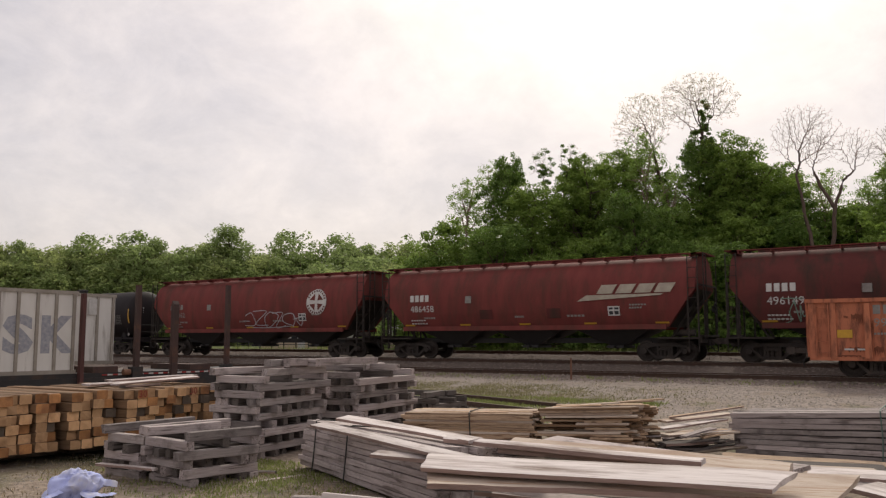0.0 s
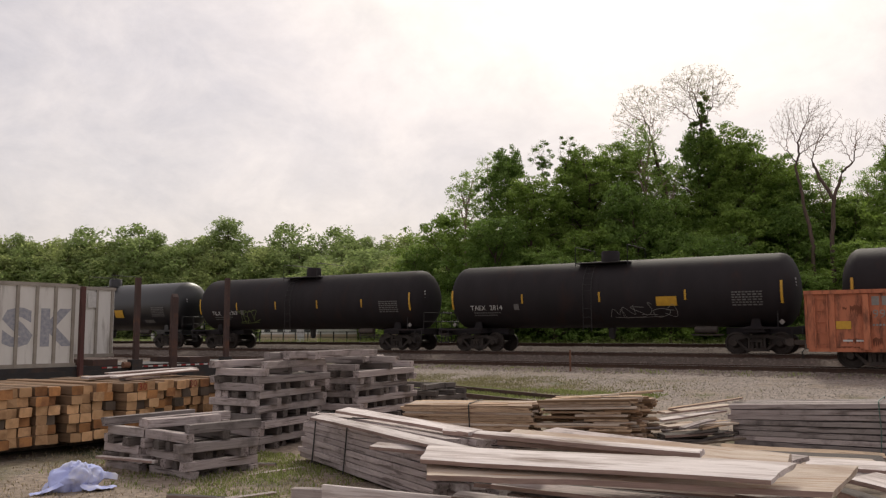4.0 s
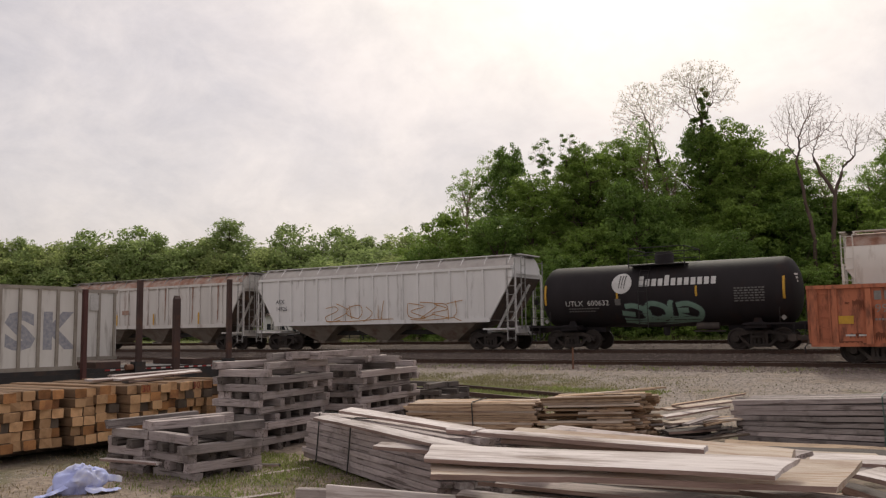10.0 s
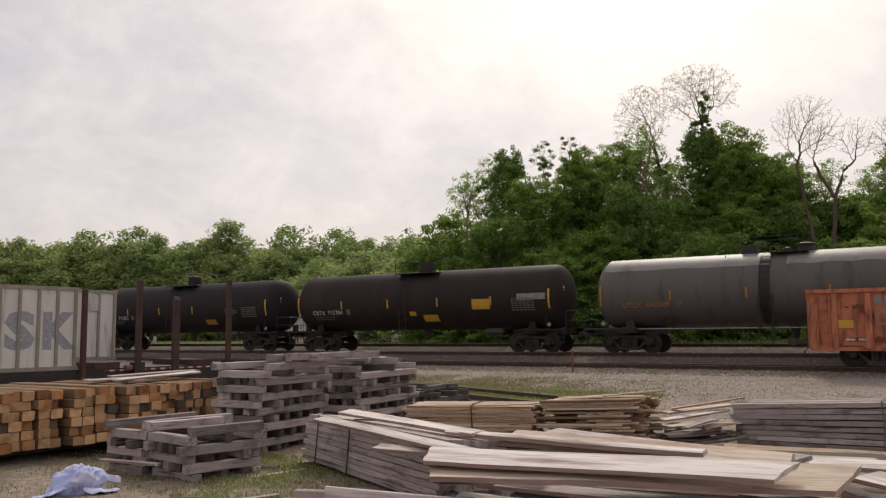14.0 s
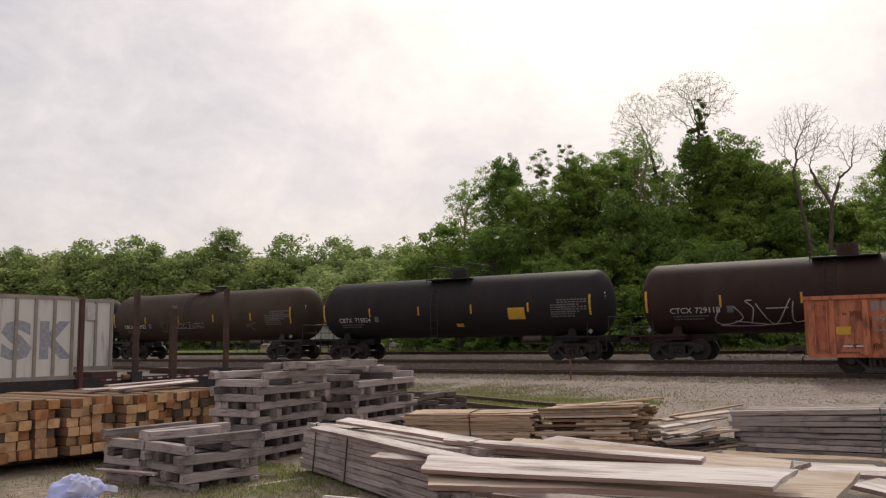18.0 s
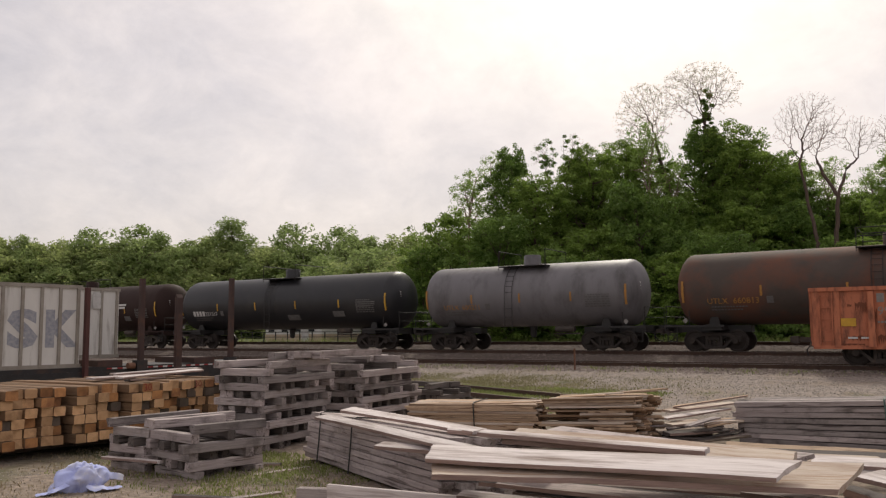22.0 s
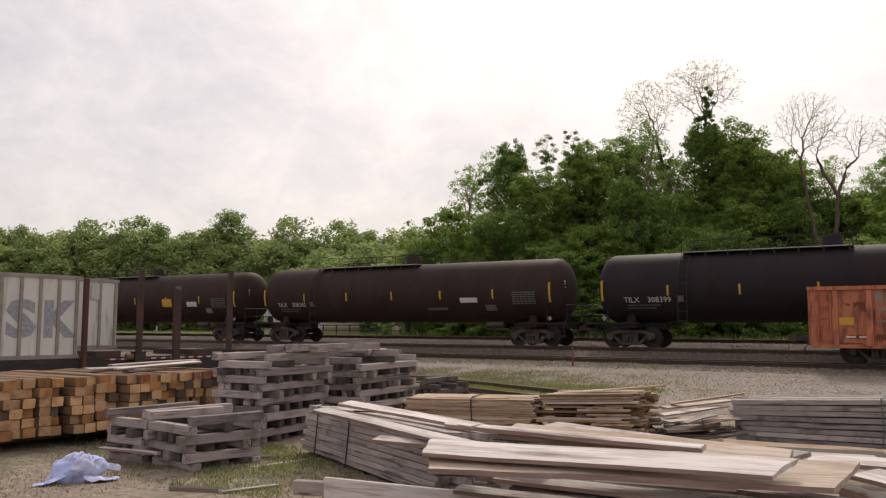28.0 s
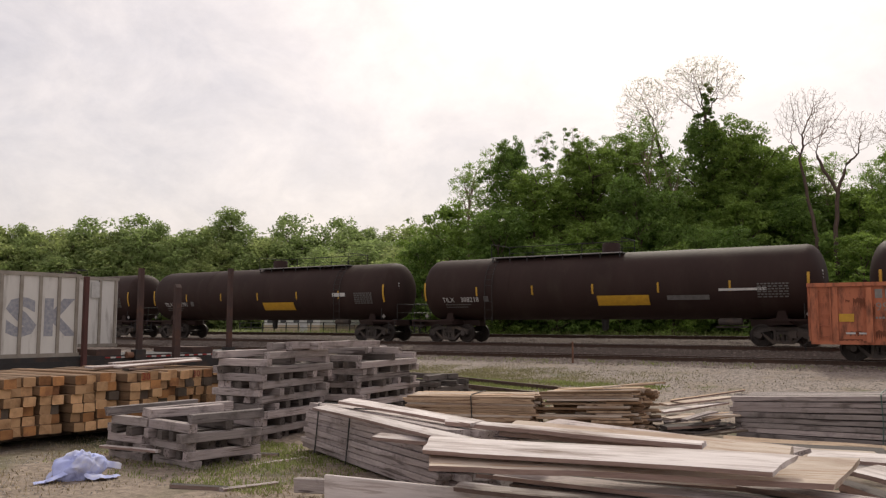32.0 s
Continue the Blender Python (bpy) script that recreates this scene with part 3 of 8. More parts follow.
            for y, z in prof:
                v.append((x + (rnd.uniform(-0.012, 0.012) if rnd else 0), y * jw + jy, z + k + jz))
        for i in range(n):
            for k in range(8):
                f.append((i * 8 + k, i * 8 + (k + 1) % 8, (i + 1) * 8 + (k + 1) % 8, (i + 1) * 8 + k))
        f += [tuple(range(8))[::-1], tuple(n * 8 + k for k in range(8))]
        return self.add(v, f)

    def mesh(self, name, material=None, smooth=0):
        me = bpy.data.meshes.new(name)
        me.from_pydata(self.v, [], self.f)
        me.update()
        b = bmesh.new()
        b.from_mesh(me)
        bmesh.ops.recalc_face_normals(b, faces=b.faces)
        b.to_mesh(me)
        b.free()
        if smooth:
            me.polygons.foreach_set("use_smooth", [True] * len(me.polygons))
            me.set_sharp_from_angle(angle=radians(smooth))
        me.materials.append(material)
        return me


def thing(name, label, category, m=Matrix(), group="", kind=""):
    """An Empty at the base of a thing."""
    ob = new(name)
    ob.empty_display_size = 0.2
    ob.matrix_basis = m
    return tagged(ob, label, category, group, kind)


def part(name, me, parent, material=None, m=Matrix(), label=""):
    """Links a mesh as one part under a thing or a part."""
    ob = new(name, me)
    ob.parent = parent
    ob.matrix_basis = m
    if material is not None:
        ob.material_slots[0].link = "OBJECT"
        ob.material_slots[0].material = material
    return tagged(ob, label)


def solid(name, me, label, category, m=Matrix(), group="", kind=""):
    ob = new(name, me)
    ob.matrix_basis = m
    return tagged(ob, label, category, group, kind)


STORE = {}


def once(key, make):
    if key not in STORE:
        STORE[key] = make()
    return STORE[key]

# ---------------------------------------------------------------- ground and tracks
# X runs along the railway in the train's direction, Y away from the eye, the yard lies at z = 0.
PROFILE = ((-3000, 0.0), (0, 0.0), (16, 0.03), (22, 0.18), (29.6, 0.42), (30.7, 0.52), (31.5, 0.60), (34.3, 0.60), (35.3, 0.88),
           (35.8, 0.95), (38.5, 0.95), (39.4, 1.24), (39.9, 1.30), (42.8, 1.30), (45, 1.05), (52, 1.2), (3000, 1.6))


def ground_z(x, y):
    for (a, za), (b, zb) in zip(PROFILE, PROFILE[1:]):
        if y <= b:
            z = za + (zb - za) * (y - a) / (b - a)
            break
    if -60 < x < 30 and 0 < y < 30:
        z += 0.035 * noise.noise((x * 0.5, y * 0.5, 0)) + 0.012 * noise.noise((x * 2.3, y * 2.3, 4))
    elif 30 <= y < 60 and -90 < x < 30:
        z += 0.03 * noise.noise((x * 1.7, y * 1.7, 2))
    return z


def ground_material():
    m = surface("ground", (0.34, 0.30, 0.25), (0.17, 0.15, 0.125), 0.95, scale=7.0, patch=1.1, bump=0.7, bump_scale=26.0)
    n, l = m.node_tree.nodes, m.node_tree.links
    b = n["Principled BSDF"]
    tc = n.new("ShaderNodeTexCoord")
    sep = n.new("ShaderNodeSeparateXYZ")
    l.new(tc.outputs["Object"], sep.inputs["Vector"])
    wob = n.new("ShaderNodeTexNoise")
    wob.inputs["Scale"].default_value, wob.inputs["Detail"].default_value = 0.35, 6.0
    l.new(tc.outputs["Object"], wob.inputs["Vector"])
    add = n.new("ShaderNodeMath")
    add.operation = "MULTIPLY_ADD"
    add.inputs[1].default_value = 9.0
    l.new(wob.outputs["Fac"], add.inputs[0])
    l.new(sep.outputs["Y"], add.inputs[2])

    def tone(first, second, scale):
        t = n.new("ShaderNodeTexNoise")
        t.inputs["Scale"].default_value, t.inputs["Detail"].default_value, t.inputs["Roughness"].default_value = scale, 10.0, 0.72
        l.new(tc.outputs["Object"], t.inputs["Vector"])
        r = n.new("ShaderNodeMapRange")
        r.inputs["From Min"].default_value, r.inputs["From Max"].default_value = 0.32, 0.68
        l.new(t.outputs["Fac"], r.inputs["Value"])
        x = n.new("ShaderNodeMix")
        x.data_type = "RGBA"
        x.inputs["A"].default_value, x.inputs["B"].default_value = rgb(first), rgb(second)
        l.new(r.outputs["Result"], x.inputs["Factor"])
        return x.outputs["Result"]

    def blend(a, c, lo, hi, value):
        r = n.new("ShaderNodeMapRange")
        r.inputs["From Min"].default_value, r.inputs["From Max"].default_value = lo, hi
        l.new(value, r.inputs["Value"])
        x = n.new("ShaderNodeMix")
        x.data_type = "RGBA"
        l.new(a, x.inputs["A"])
        l.new(c, x.inputs["B"])
        l.new(r.outputs["Result"], x.inputs["Factor"])
        return x.outputs["Result"]

    soil = tone((0.11, 0.082, 0.058), (0.36, 0.29, 0.232), 7.0)
    moss = tone((0.045, 0.055, 0.02), (0.10, 0.11, 0.04), 2.2)
    stone = tone((0.10, 0.083, 0.070), (0.38, 0.318, 0.280), 6.0)
    ballast = tone((0.036, 0.028, 0.023), (0.20, 0.155, 0.13), 16.0)
    field = tone((0.05, 0.06, 0.02), (0.10, 0.12, 0.04), 0.8)
    yard = blend(soil, moss, 0.50, 0.62, wob.outputs["Fac"])
    wide = n.new("ShaderNodeTexNoise")
    wide.inputs["Scale"].default_value, wide.inputs["Detail"].default_value, wide.inputs["Roughness"].default_value = 0.55, 9.0, 0.7
    l.new(tc.outputs["Object"], wide.inputs["Vector"])
    stone = blend(stone, soil, 0.47, 0.60, wide.outputs["Fac"])
    stone = blend(stone, moss, 0.58, 0.68, wide.outputs["Fac"])
    col = blend(yard, stone, 21.0, 25.0, add.outputs[0])
    col = blend(col, ballast, 30.2, 31.2, sep.outputs["Y"])
    col = blend(col, field, 43.0, 46.0, sep.outputs["Y"])
    l.new(col, b.inputs["Base Color"])
    return m


def ground():
    xs = [-3000, -1500, -800, -500, -300, -200, -140, -100, -80] + [-60 + 0.6 * i for i in range(116)] + [12, 16, 24, 40, 80, 160, 400, 1000, 3000]
    ys = [-3000, -1000, -300, -100, -40, -15, -5, 0] + [0.5 * i for i in range(1, 60)] + [30 + 0.28 * i for i in range(58)] + [47, 50, 56, 65, 80, 110, 160, 250, 400, 800, 1600, 3000]
    f = Form()
    v = [(x, y, ground_z(x, y)) for y in ys for x in xs]
    n = len(xs)
    f.add(v, [(j * n + i, j * n + i + 1, (j + 1) * n + i + 1, (j + 1) * n + i) for j in range(len(ys) - 1) for i in range(n - 1)])
    solid("ground", f.mesh("ground", ground_material(), 60), "stony yard soil, gravel and ballast with patches of grass", "ground", kind="structure")


def rail_mesh(length):
    f = Form()
    out = [(-0.07, 0), (0.07, 0), (0.07, 0.012), (0.010, 0.03), (0.010, 0.125), (0.036, 0.137), (0.036, 0.170), (-0.036, 0.170), (-0.036, 0.137), (-0.010, 0.125), (-0.010, 0.03), (-0.07, 0.012)]
    k = len(out)
    f.add([(x, y, z) for x in (-length / 2, length / 2) for y, z in out],
          [(i, (i + 1) % k, (i + 1) % k + k, i + k) for i in range(k)] + [tuple(range(k))[::-1], tuple(range(k, 2 * k))])
    return f.mesh("rail", M["rail"])


def track(y, top, name, label):
    """A railway track along X: two rails, sleepers in the ballast."""
    t = thing(name, label, "railway track", Matrix.Translation((-290, y, top)), kind="structure")
    rail = once("rail", lambda: rail_mesh(900))
    head = once("rail_head", lambda: Form().box(-450, 450, -0.030, 0.030, 0, 0.004).mesh("rail_head", M["rail_head"]))
    sleeper = once("sleeper", lambda: Form().chamfered(2.6, 0.22, 0.17, 0.015).mesh("sleeper", M["sleeper"]))
    for s in (-0.75, 0.75):
        r = part("rail", rail, t, None, Matrix.Translation((0, s, -0.17)))
        part("rail_head", head, r, None, Matrix.Translation((0, 0, 0.170)), "shiny worn running surface")
    rnd = random.Random(int(y))
    far = Form()
    for i in range(520):
        x = -270 + 0.54 * i - 60
        m = Matrix.Translation((x + 290 + rnd.uniform(-0.03, 0.03), 0, -0.17 - 0.078)) @ Euler((0, 0, radians(90 + rnd.uniform(-1, 1)))).to_matrix().to_4x4()
        if -54 < x < 8:
            part("sleeper", sleeper, t, None, m)
        elif -200 < x < 0:
            far.box(-1.3, 1.3, -0.11, 0.11, -0.085, 0.085, m)
    tagged(part("far_sleepers", far.mesh("far_sleepers", M["sleeper"]), t), kind="stuff")
    return t


def scrub(name, label, material, count, spot, blade, seed, spread=1.0):
    """Grass: many bent blades, in one object."""
    rnd = random.Random(seed)
    v, f = [], []
    for _ in range(count):
        x, y = spot(rnd)
        z = ground_z(x, y) - 0.01
        h = blade * rnd.uniform(0.4, 1.3)
        a = rnd.uniform(0, 6.283)
        w = 0.003 + 0.004 * rnd.random() * (1 + y / 12)
        dx, dy = math.cos(a), math.sin(a)
        lean = rnd.uniform(0.1, 0.7) * h * spread
        b = rnd.uniform(0, 6.283)
        lx, ly = lean * math.cos(b), lean * math.sin(b)
        k = len(v)
        v += [(x - dx * w, y - dy * w, z), (x + dx * w, y + dy * w, z), (x + dx * w * 0.7 + lx * 0.4, y + dy * w * 0.7 + ly * 0.4, z + h * 0.6),
              (x - dx * w * 0.7 + lx * 0.4, y - dy * w * 0.7 + ly * 0.4, z + h * 0.6), (x + lx, y + ly, z + h)]
        f += [(k, k + 1, k + 2, k + 3), (k + 3, k + 2, k + 4)]
    me = bpy.data.meshes.new(name)
    me.from_pydata(v, [], f)
    me.materials.append(material)
    solid(name, me, label, "grass", kind="stuff")


ground()
track(37.1, 1.12, "track_main", "main railway track with worn rails in ballast")
track(32.85, 0.77, "track_siding", "rusty siding track in gravel and weeds")
track(41.35, 1.47, "track_far", "third railway track behind the moving train")

# ---------------------------------------------------------------- the train
RAIL_TOP, TRACK_Y = 1.12, 37.1


def run(t):
    """How far the train has come after t seconds: it slows a little."""
    return 19.18 * t - 0.0121 * t * t


def wheelset_mesh():
    f = Form()
    for s in (-1, 1):
        y = s * 0.75
        prof = [(y - 0.065, 0.19), (y - 0.065, 0.457), (y - 0.03 * s, 0.457), (y + 0.065, 0.45), (y + 0.065, 0.40), (y + 0.02 * s, 0.37), (y + 0.03 * s, 0.20), (y + 0.10 * s, 0.15)]
        if s < 0:
            prof = [(y + 0.065, 0.19), (y + 0.065, 0.475), (y + 0.035, 0.475), (y + 0.03, 0.457), (y - 0.065, 0.45), (y - 0.065, 0.39), (y - 0.03, 0.37), (y - 0.03, 0.20), (y - 0.09, 0.15)]
        f.lathe(prof, "y", 20)
    f.lathe([(-1.0, 0.075), (1.0, 0.075)], "y", 10)
    for k in range(6):
        a = k * math.pi / 3
        f.box(-0.02, 0.02, -0.80, -0.785, 0.22, 0.34, Euler((0, a, 0)).to_matrix().to_4x4())
    return f.mesh("wheelset", M["wheel"], 35)


def side_frame_mesh():
    f = Form()
    t0, t1 = -0.08, 0.08
    f.prism([(-1.12, 0.42), (-1.12, 0.62), (-0.55, 0.80), (0.55, 0.80), (1.12, 0.62), (1.12, 0.42), (0.98, 0.40), (0.90, 0.55), (0.45, 0.66), (-0.45, 0.66), (-0.90, 0.55), (-0.98, 0.40)], t0, t1)
    f.prism([(-0.90, 0.60), (-0.78, 0.60), (-0.36, 0.24), (0.36, 0.24), (0.78, 0.60), (0.90, 0.60), (0.42, 0.13), (-0.42, 0.13)], t0, t1)
    for s in (-1, 1):
        f.box(s * 0.30 - 0.05, s * 0.30 + 0.05, t0, t1, 0.22, 0.70)
        f.lathe([(-0.16, 0.12), (-0.13, 0.13), (0.08, 0.13)], "y", 12, (s * 0.89, 0, 0.457))
    for x in (-0.18, 0.0, 0.18):
        f.lathe([(0.25, 0.085), (0.30, 0.07), (0.35, 0.085), (0.40, 0.07), (0.45, 0.085), (0.5, 0.085)], "z", 8, (x, 0, 0))
    f.box(-0.24, 0.24, t0 - 0.02, t1 + 0.02, 0.50, 0.60)
    return f.mesh("side_frame", M["cast"], 30)


def bolster_mesh():
    return Form().box(-0.2, 0.2, -1.0, 1.0, 0.50, 0.74).box(-0.35, 0.35, -0.35, 0.35, 0.70, 0.86).mesh("truck", M["cast"])


def truck(car, x, spin, steel="cast"):
    t = part("truck", once("bolster", bolster_mesh), car, M[steel], Matrix.Translation((x, 0, 0)))
    for s in (-1, 1):
        part("side_frame", once("side_frame", side_frame_mesh), t, M[steel], Matrix.Translation((0, s * 1.0, 0)) @ Euler((0, 0, 0 if s < 0 else math.pi)).to_matrix().to_4x4())
        spin.append((part("wheelset", once("wheelset", wheelset_mesh), t, None, Matrix.Translation((s * 0.889, 0, 0.457))), s * 0.889))
    return t


def coupler_mesh():
    f = Form().box(-0.55, 0.0, -0.09, 0.09, 0.80, 0.98).box(-0.05, 0.16, -0.14, 0.14, 0.76, 1.02).box(0.14, 0.24, 0.02, 0.14, 0.79, 0.99)
    return f.mesh("coupler", M["cast"])


def hose_mesh():
    return Form().tube([(0, 0, 0.85), (0.12, 0.0, 0.62), (0.25, 0.02, 0.48), (0.40, 0.03, 0.44)], 0.025, 6).mesh("air_hose", M["iron"], 60)


def ladder_mesh(w, h, n, name="ladder"):
    """Upright ladder in the xz plane, foot at the origin."""
    f = Form()
    for x in (-w / 2, w / 2):
        f.box(x - 0.02, x + 0.02, -0.02, 0.02, 0, h)
    for i in range(n):
        z = 0.12 + i * (h - 0.2) / (n - 1)
        f.box(-w / 2, w / 2, -0.012, 0.012, z - 0.012, z + 0.012)
    return f.mesh(name, M["galv"])


def flat_mesh(outlines, name, material):
    """Flat marks in the xz plane: outlines, or strips given by their two sides; each lies a hair over the one before."""
    v, f = [], []
    for n, o in enumerate(outlines):
        k, y = len(v), -0.0003 * n
        if isinstance(o, tuple):
            left, right = o
            m = len(left)
            v += [(x, y - 0.00015 * i, z) for s in (left, right) for i, (x, z) in enumerate(s)]
            f += [(k + i, k + i + 1, k + m + i + 1, k + m + i) for i in range(m - 1)]
        else:
            v += [(x, y, z) for x, z in o]
            f.append(tuple(range(k, k + len(o))))
    me = bpy.data.meshes.new(name)
    me.from_pydata(v, [], f)
    me.materials.append(material)
    return me


def rect(x0, x1, z0, z1, lean=0.0):
    return [(x0 + lean * z0, z0), (x1 + lean * z0, z0), (x1 + lean * z1, z1), (x0 + lean * z1, z1)]


def text_mesh(words, size, fat=0.0):
    """Letters as a mesh in the xz plane, from the left, standing on z = 0."""
    cu = bpy.data.curves.new("words", "FONT")
    cu.body, cu.size, cu.resolution_u, cu.offset = words, size, 2, fat
    ob = bpy.data.objects.new("words", cu)
    me = bpy.data.meshes.new_from_object(ob)
    bpy.data.objects.remove(ob)
    bpy.data.curves.remove(cu)
    for v in me.vertices:
        v.co = (v.co.x * 1.04, 0, v.co.y)
    me.materials.clear()
    me.materials.append(None)
    return me


def ribbon(points, w):
    """One strip along a line of (x, z): its left and its right side."""
    left, right = [], []
    n = len(points)
    for i, (x, z) in enumerate(points):
        (a, b), (c, d) = points[max(0, i - 1)], points[min(n - 1, i + 1)]
        k = math.hypot(c - a, d - b) or 1e-6
        nx, nz = -(d - b) / k * w / 2, (c - a) / k * w / 2
        left.append((x + nx, z + nz))
        right.append((x - nx, z - nz))
    return [(left, right)]


def curve(ring, closed=True, per=4):
    """A smooth line through points of (x, z)."""
    k, pts = len(ring), []
    for j in range(k if closed else k - 1):
        p0, p1, p2, p3 = (ring[(j + d) % k] if closed else ring[max(0, min(k - 1, j + d))] for d in (-1, 0, 1, 2))
        for s in range(per):
            u = s / per
            pts.append(tuple(0.5 * (2 * p1[d] + (p2[d] - p0[d]) * u + (2 * p0[d] - 5 * p1[d] + 4 * p2[d] - p3[d]) * u * u + (3 * p1[d] - p0[d] - 3 * p2[d] + p3[d]) * u ** 3) for d in (0, 1)))
    pts.append(pts[0] if closed else ring[-1])
    return pts


# bones of sprayed signs
GLYPHS = (
    (((0.9, 0.9), (0.4, 1.0), (0.1, 0.75), (0.5, 0.5), (0.9, 0.3), (0.6, 0.02), (0.05, 0.1)),),
    (((0.5, 0.98), (0.08, 0.6), (0.3, 0.05), (0.85, 0.2), (0.92, 0.7), (0.5, 0.98)),),
    (((0.05, 0.95), (0.25, 0.1), (0.5, 0.65), (0.72, 0.05), (0.98, 1.0)),),
    (((0.15, 0.0), (0.2, 0.95)), ((0.85, 1.0), (0.25, 0.5), (0.95, 0.0))),
    (((0.0, 0.0), (0.45, 1.0), (0.9, 0.02)), ((0.15, 0.38), (0.8, 0.42))),
    (((0.9, 0.85), (0.45, 1.0), (0.08, 0.5), (0.4, 0.02), (0.95, 0.2)), ((0.5, 0.45), (0.95, 0.5))),
    (((0.1, 0.0), (0.15, 0.9), (0.9, 0.05), (0.85, 1.0)),),
    (((0.2, 0.95), (0.15, 0.25), (0.5, 0.0), (0.85, 0.3), (0.8, 1.0)),),
    (((0.0, 0.95), (1.0, 0.9)), ((0.55, 0.95), (0.45, 0.4), (0.6, -0.05), (0.3, -0.1))),
    (((0.05, 0.85), (0.95, 0.95), (0.1, 0.1), (1.05, 0.05)),),
    (((0.15, 0.0), (0.12, 0.95), (0.8, 0.85), (0.3, 0.5), (0.95, 0.3), (0.2, 0.02)),),
)


def strokes(w, h, n, seed):
    """Unreadable sprayed signs: n bent, leaning shapes that run into one another, over a flourish."""
    rnd = random.Random(seed)
    out = []
    last = -1
    for i in range(n):
        x0, x1 = w * (i - 0.22) / n, w * (i + 1.20) / n
        turn, flip = rnd.random() < 0.5, rnd.random() < 0.5
        lean, lift, tall = rnd.uniform(-0.10, 0.22) * h, rnd.uniform(-0.06, 0.06) * h, rnd.uniform(0.82, 1.05)
        k = rnd.choice([g for g in range(len(GLYPHS)) if g != last])
        last = k
        for line in GLYPHS[k]:
            pts = [(x0 + (x1 - x0) * ((1 - a if turn else a) + rnd.uniform(-0.15, 0.15)) + lean * b, lift + h * tall * ((1 - b if flip else b) + rnd.uniform(-0.12, 0.12))) for a, b in line]
            out.append(curve(pts, False, 5))
    if n > 2:
        out.append(curve([(w * rnd.uniform(0.0, 0.1), -0.04 * h), (w * 0.4, -0.10 * h + rnd.uniform(0, 0.08) * h), (w * rnd.uniform(0.75, 1.0), 0.02 * h)], False, 5))
    return out


def scrawl(w, h, n, seed, fill=False):
    """Wild writing: fat letter strokes, or thin scrawled ones."""
    out = []
    for line in strokes(w, h, n, seed):
        out += ribbon(line, h * (0.25 if fill is True else (0.35 if fill == "edge" else 0.042)))
    return out


def bars(w, h, n):
    """Unreadable letters: a row of n plain bars."""
    return [rect(i * w / n, (i + 0.72) * w / n, 0, h) for i in range(n)]


class Side:
    """Puts flat marks on the near side of a car body: on a tank of radius r about height zc, or on a wall at y."""

    def __init__(self, car, y=None, r=None, zc=None, wall=None):
        self.car, self.y, self.r, self.zc, self.wall, self.step = car, y, r, zc, wall, 0

    def put(self, name, me, x, z, material, lift=0.006, count=0):
        self.step += 0.0008 + 0.0003 * count
        me = me.copy() if me.users else me
        if (self.r or self.wall) and max(v.co.z for v in me.vertices) - min(v.co.z for v in me.vertices) > 0.22:
            # cut into strips, so that the mark follows the rounded flank
            b = bmesh.new()
            b.from_mesh(me)
            lo, hi = min(v.co.z for v in b.verts), max(v.co.z for v in b.verts)
            k = lo + 0.12
            while k < hi:
                bmesh.ops.bisect_plane(b, geom=b.verts[:] + b.edges[:] + b.faces[:], plane_co=(0, 0, k), plane_no=(0, 0, 1))
                k += 0.12
            b.to_mesh(me)
            b.free()
        for v in me.vertices:
            zz = v.co.z + z
            if self.r:
                d = max(-0.95, min(0.95, (zz - self.zc) / self.r))
                y = -self.r * math.sqrt(1 - d * d)
            else:
                y = self.wall(zz) if self.wall else self.y
            v.co = (v.co.x + x, y + v.co.y - lift - self.step, zz)
        ob = part(name, me, self.car, material)
        return tagged(ob, kind="stuff") if name == "small_lettering" else ob

    def shapes(self, name, outlines, x, z, material, lift=0.006):
        return self.put(name, flat_mesh(outlines, name, None), x, z, material, lift, len(outlines))

    def text(self, words, x, z, size, material, name="lettering"):
        return self.put(name, text_mesh(words, size), x, z, material)


def tank_mesh(length, r, zc):
    f = Form()
    hd = r * 0.46
    prof = [(-length / 2 + hd * (1 - math.cos(math.pi / 2 * i / 8)), max(0.02, r * math.sin(math.pi / 2 * i / 8))) for i in range(9)]
    prof += [(-length / 2 + hd + (length - 2 * hd) * i / 6, r) for i in range(1, 6)]
    prof += [(-a, b) for a, b in prof[:9][::-1]]
    f.lathe(prof, "x", 48, (0, 0, zc))
    return f.mesh("tank", None, 30)


def hoop_mesh(r, zc, w, t=0.02):
    return Form().lathe([(-w / 2, r), (-w / 2, r + t), (w / 2, r + t), (w / 2, r)], "x", 40, (0, 0, zc)).mesh("band", None, 30)


def tank_sill_mesh(length, pull, r, zc):
    """Stub sills, cradle and bolster over one truck; for the end at +x."""
    f = Form()
    x1 = pull / 2 - 0.45
    x0 = length / 2 - 3.0
    f.box(x0, x1, -0.32, 0.32, 0.82, 1.12)
    f.box(x1 - 0.06, x1, -1.45, 1.45, 0.88, 1.12)
    tx = length / 2 - 1.65
    f.prism([(tx - 0.45, 0.9), (tx + 0.45, 0.9), (tx + 0.3, 1.15), (tx - 0.3, 1.15)], -1.4, 1.4)
    for s in (-1, 1):
        f.prism([(tx - 0.30, 0.9), (tx + 0.30, 0.9), (tx + 0.12, zc - 1.12), (tx - 0.12, zc - 1.12)], s * 0.92 - 0.04, s * 0.92 + 0.04)
        f.box(tx - 0.5, x1, s * 1.42 - 0.06, s * 1.42 + 0.06, 1.04, 1.12)
    return f.mesh("end_sill", None)


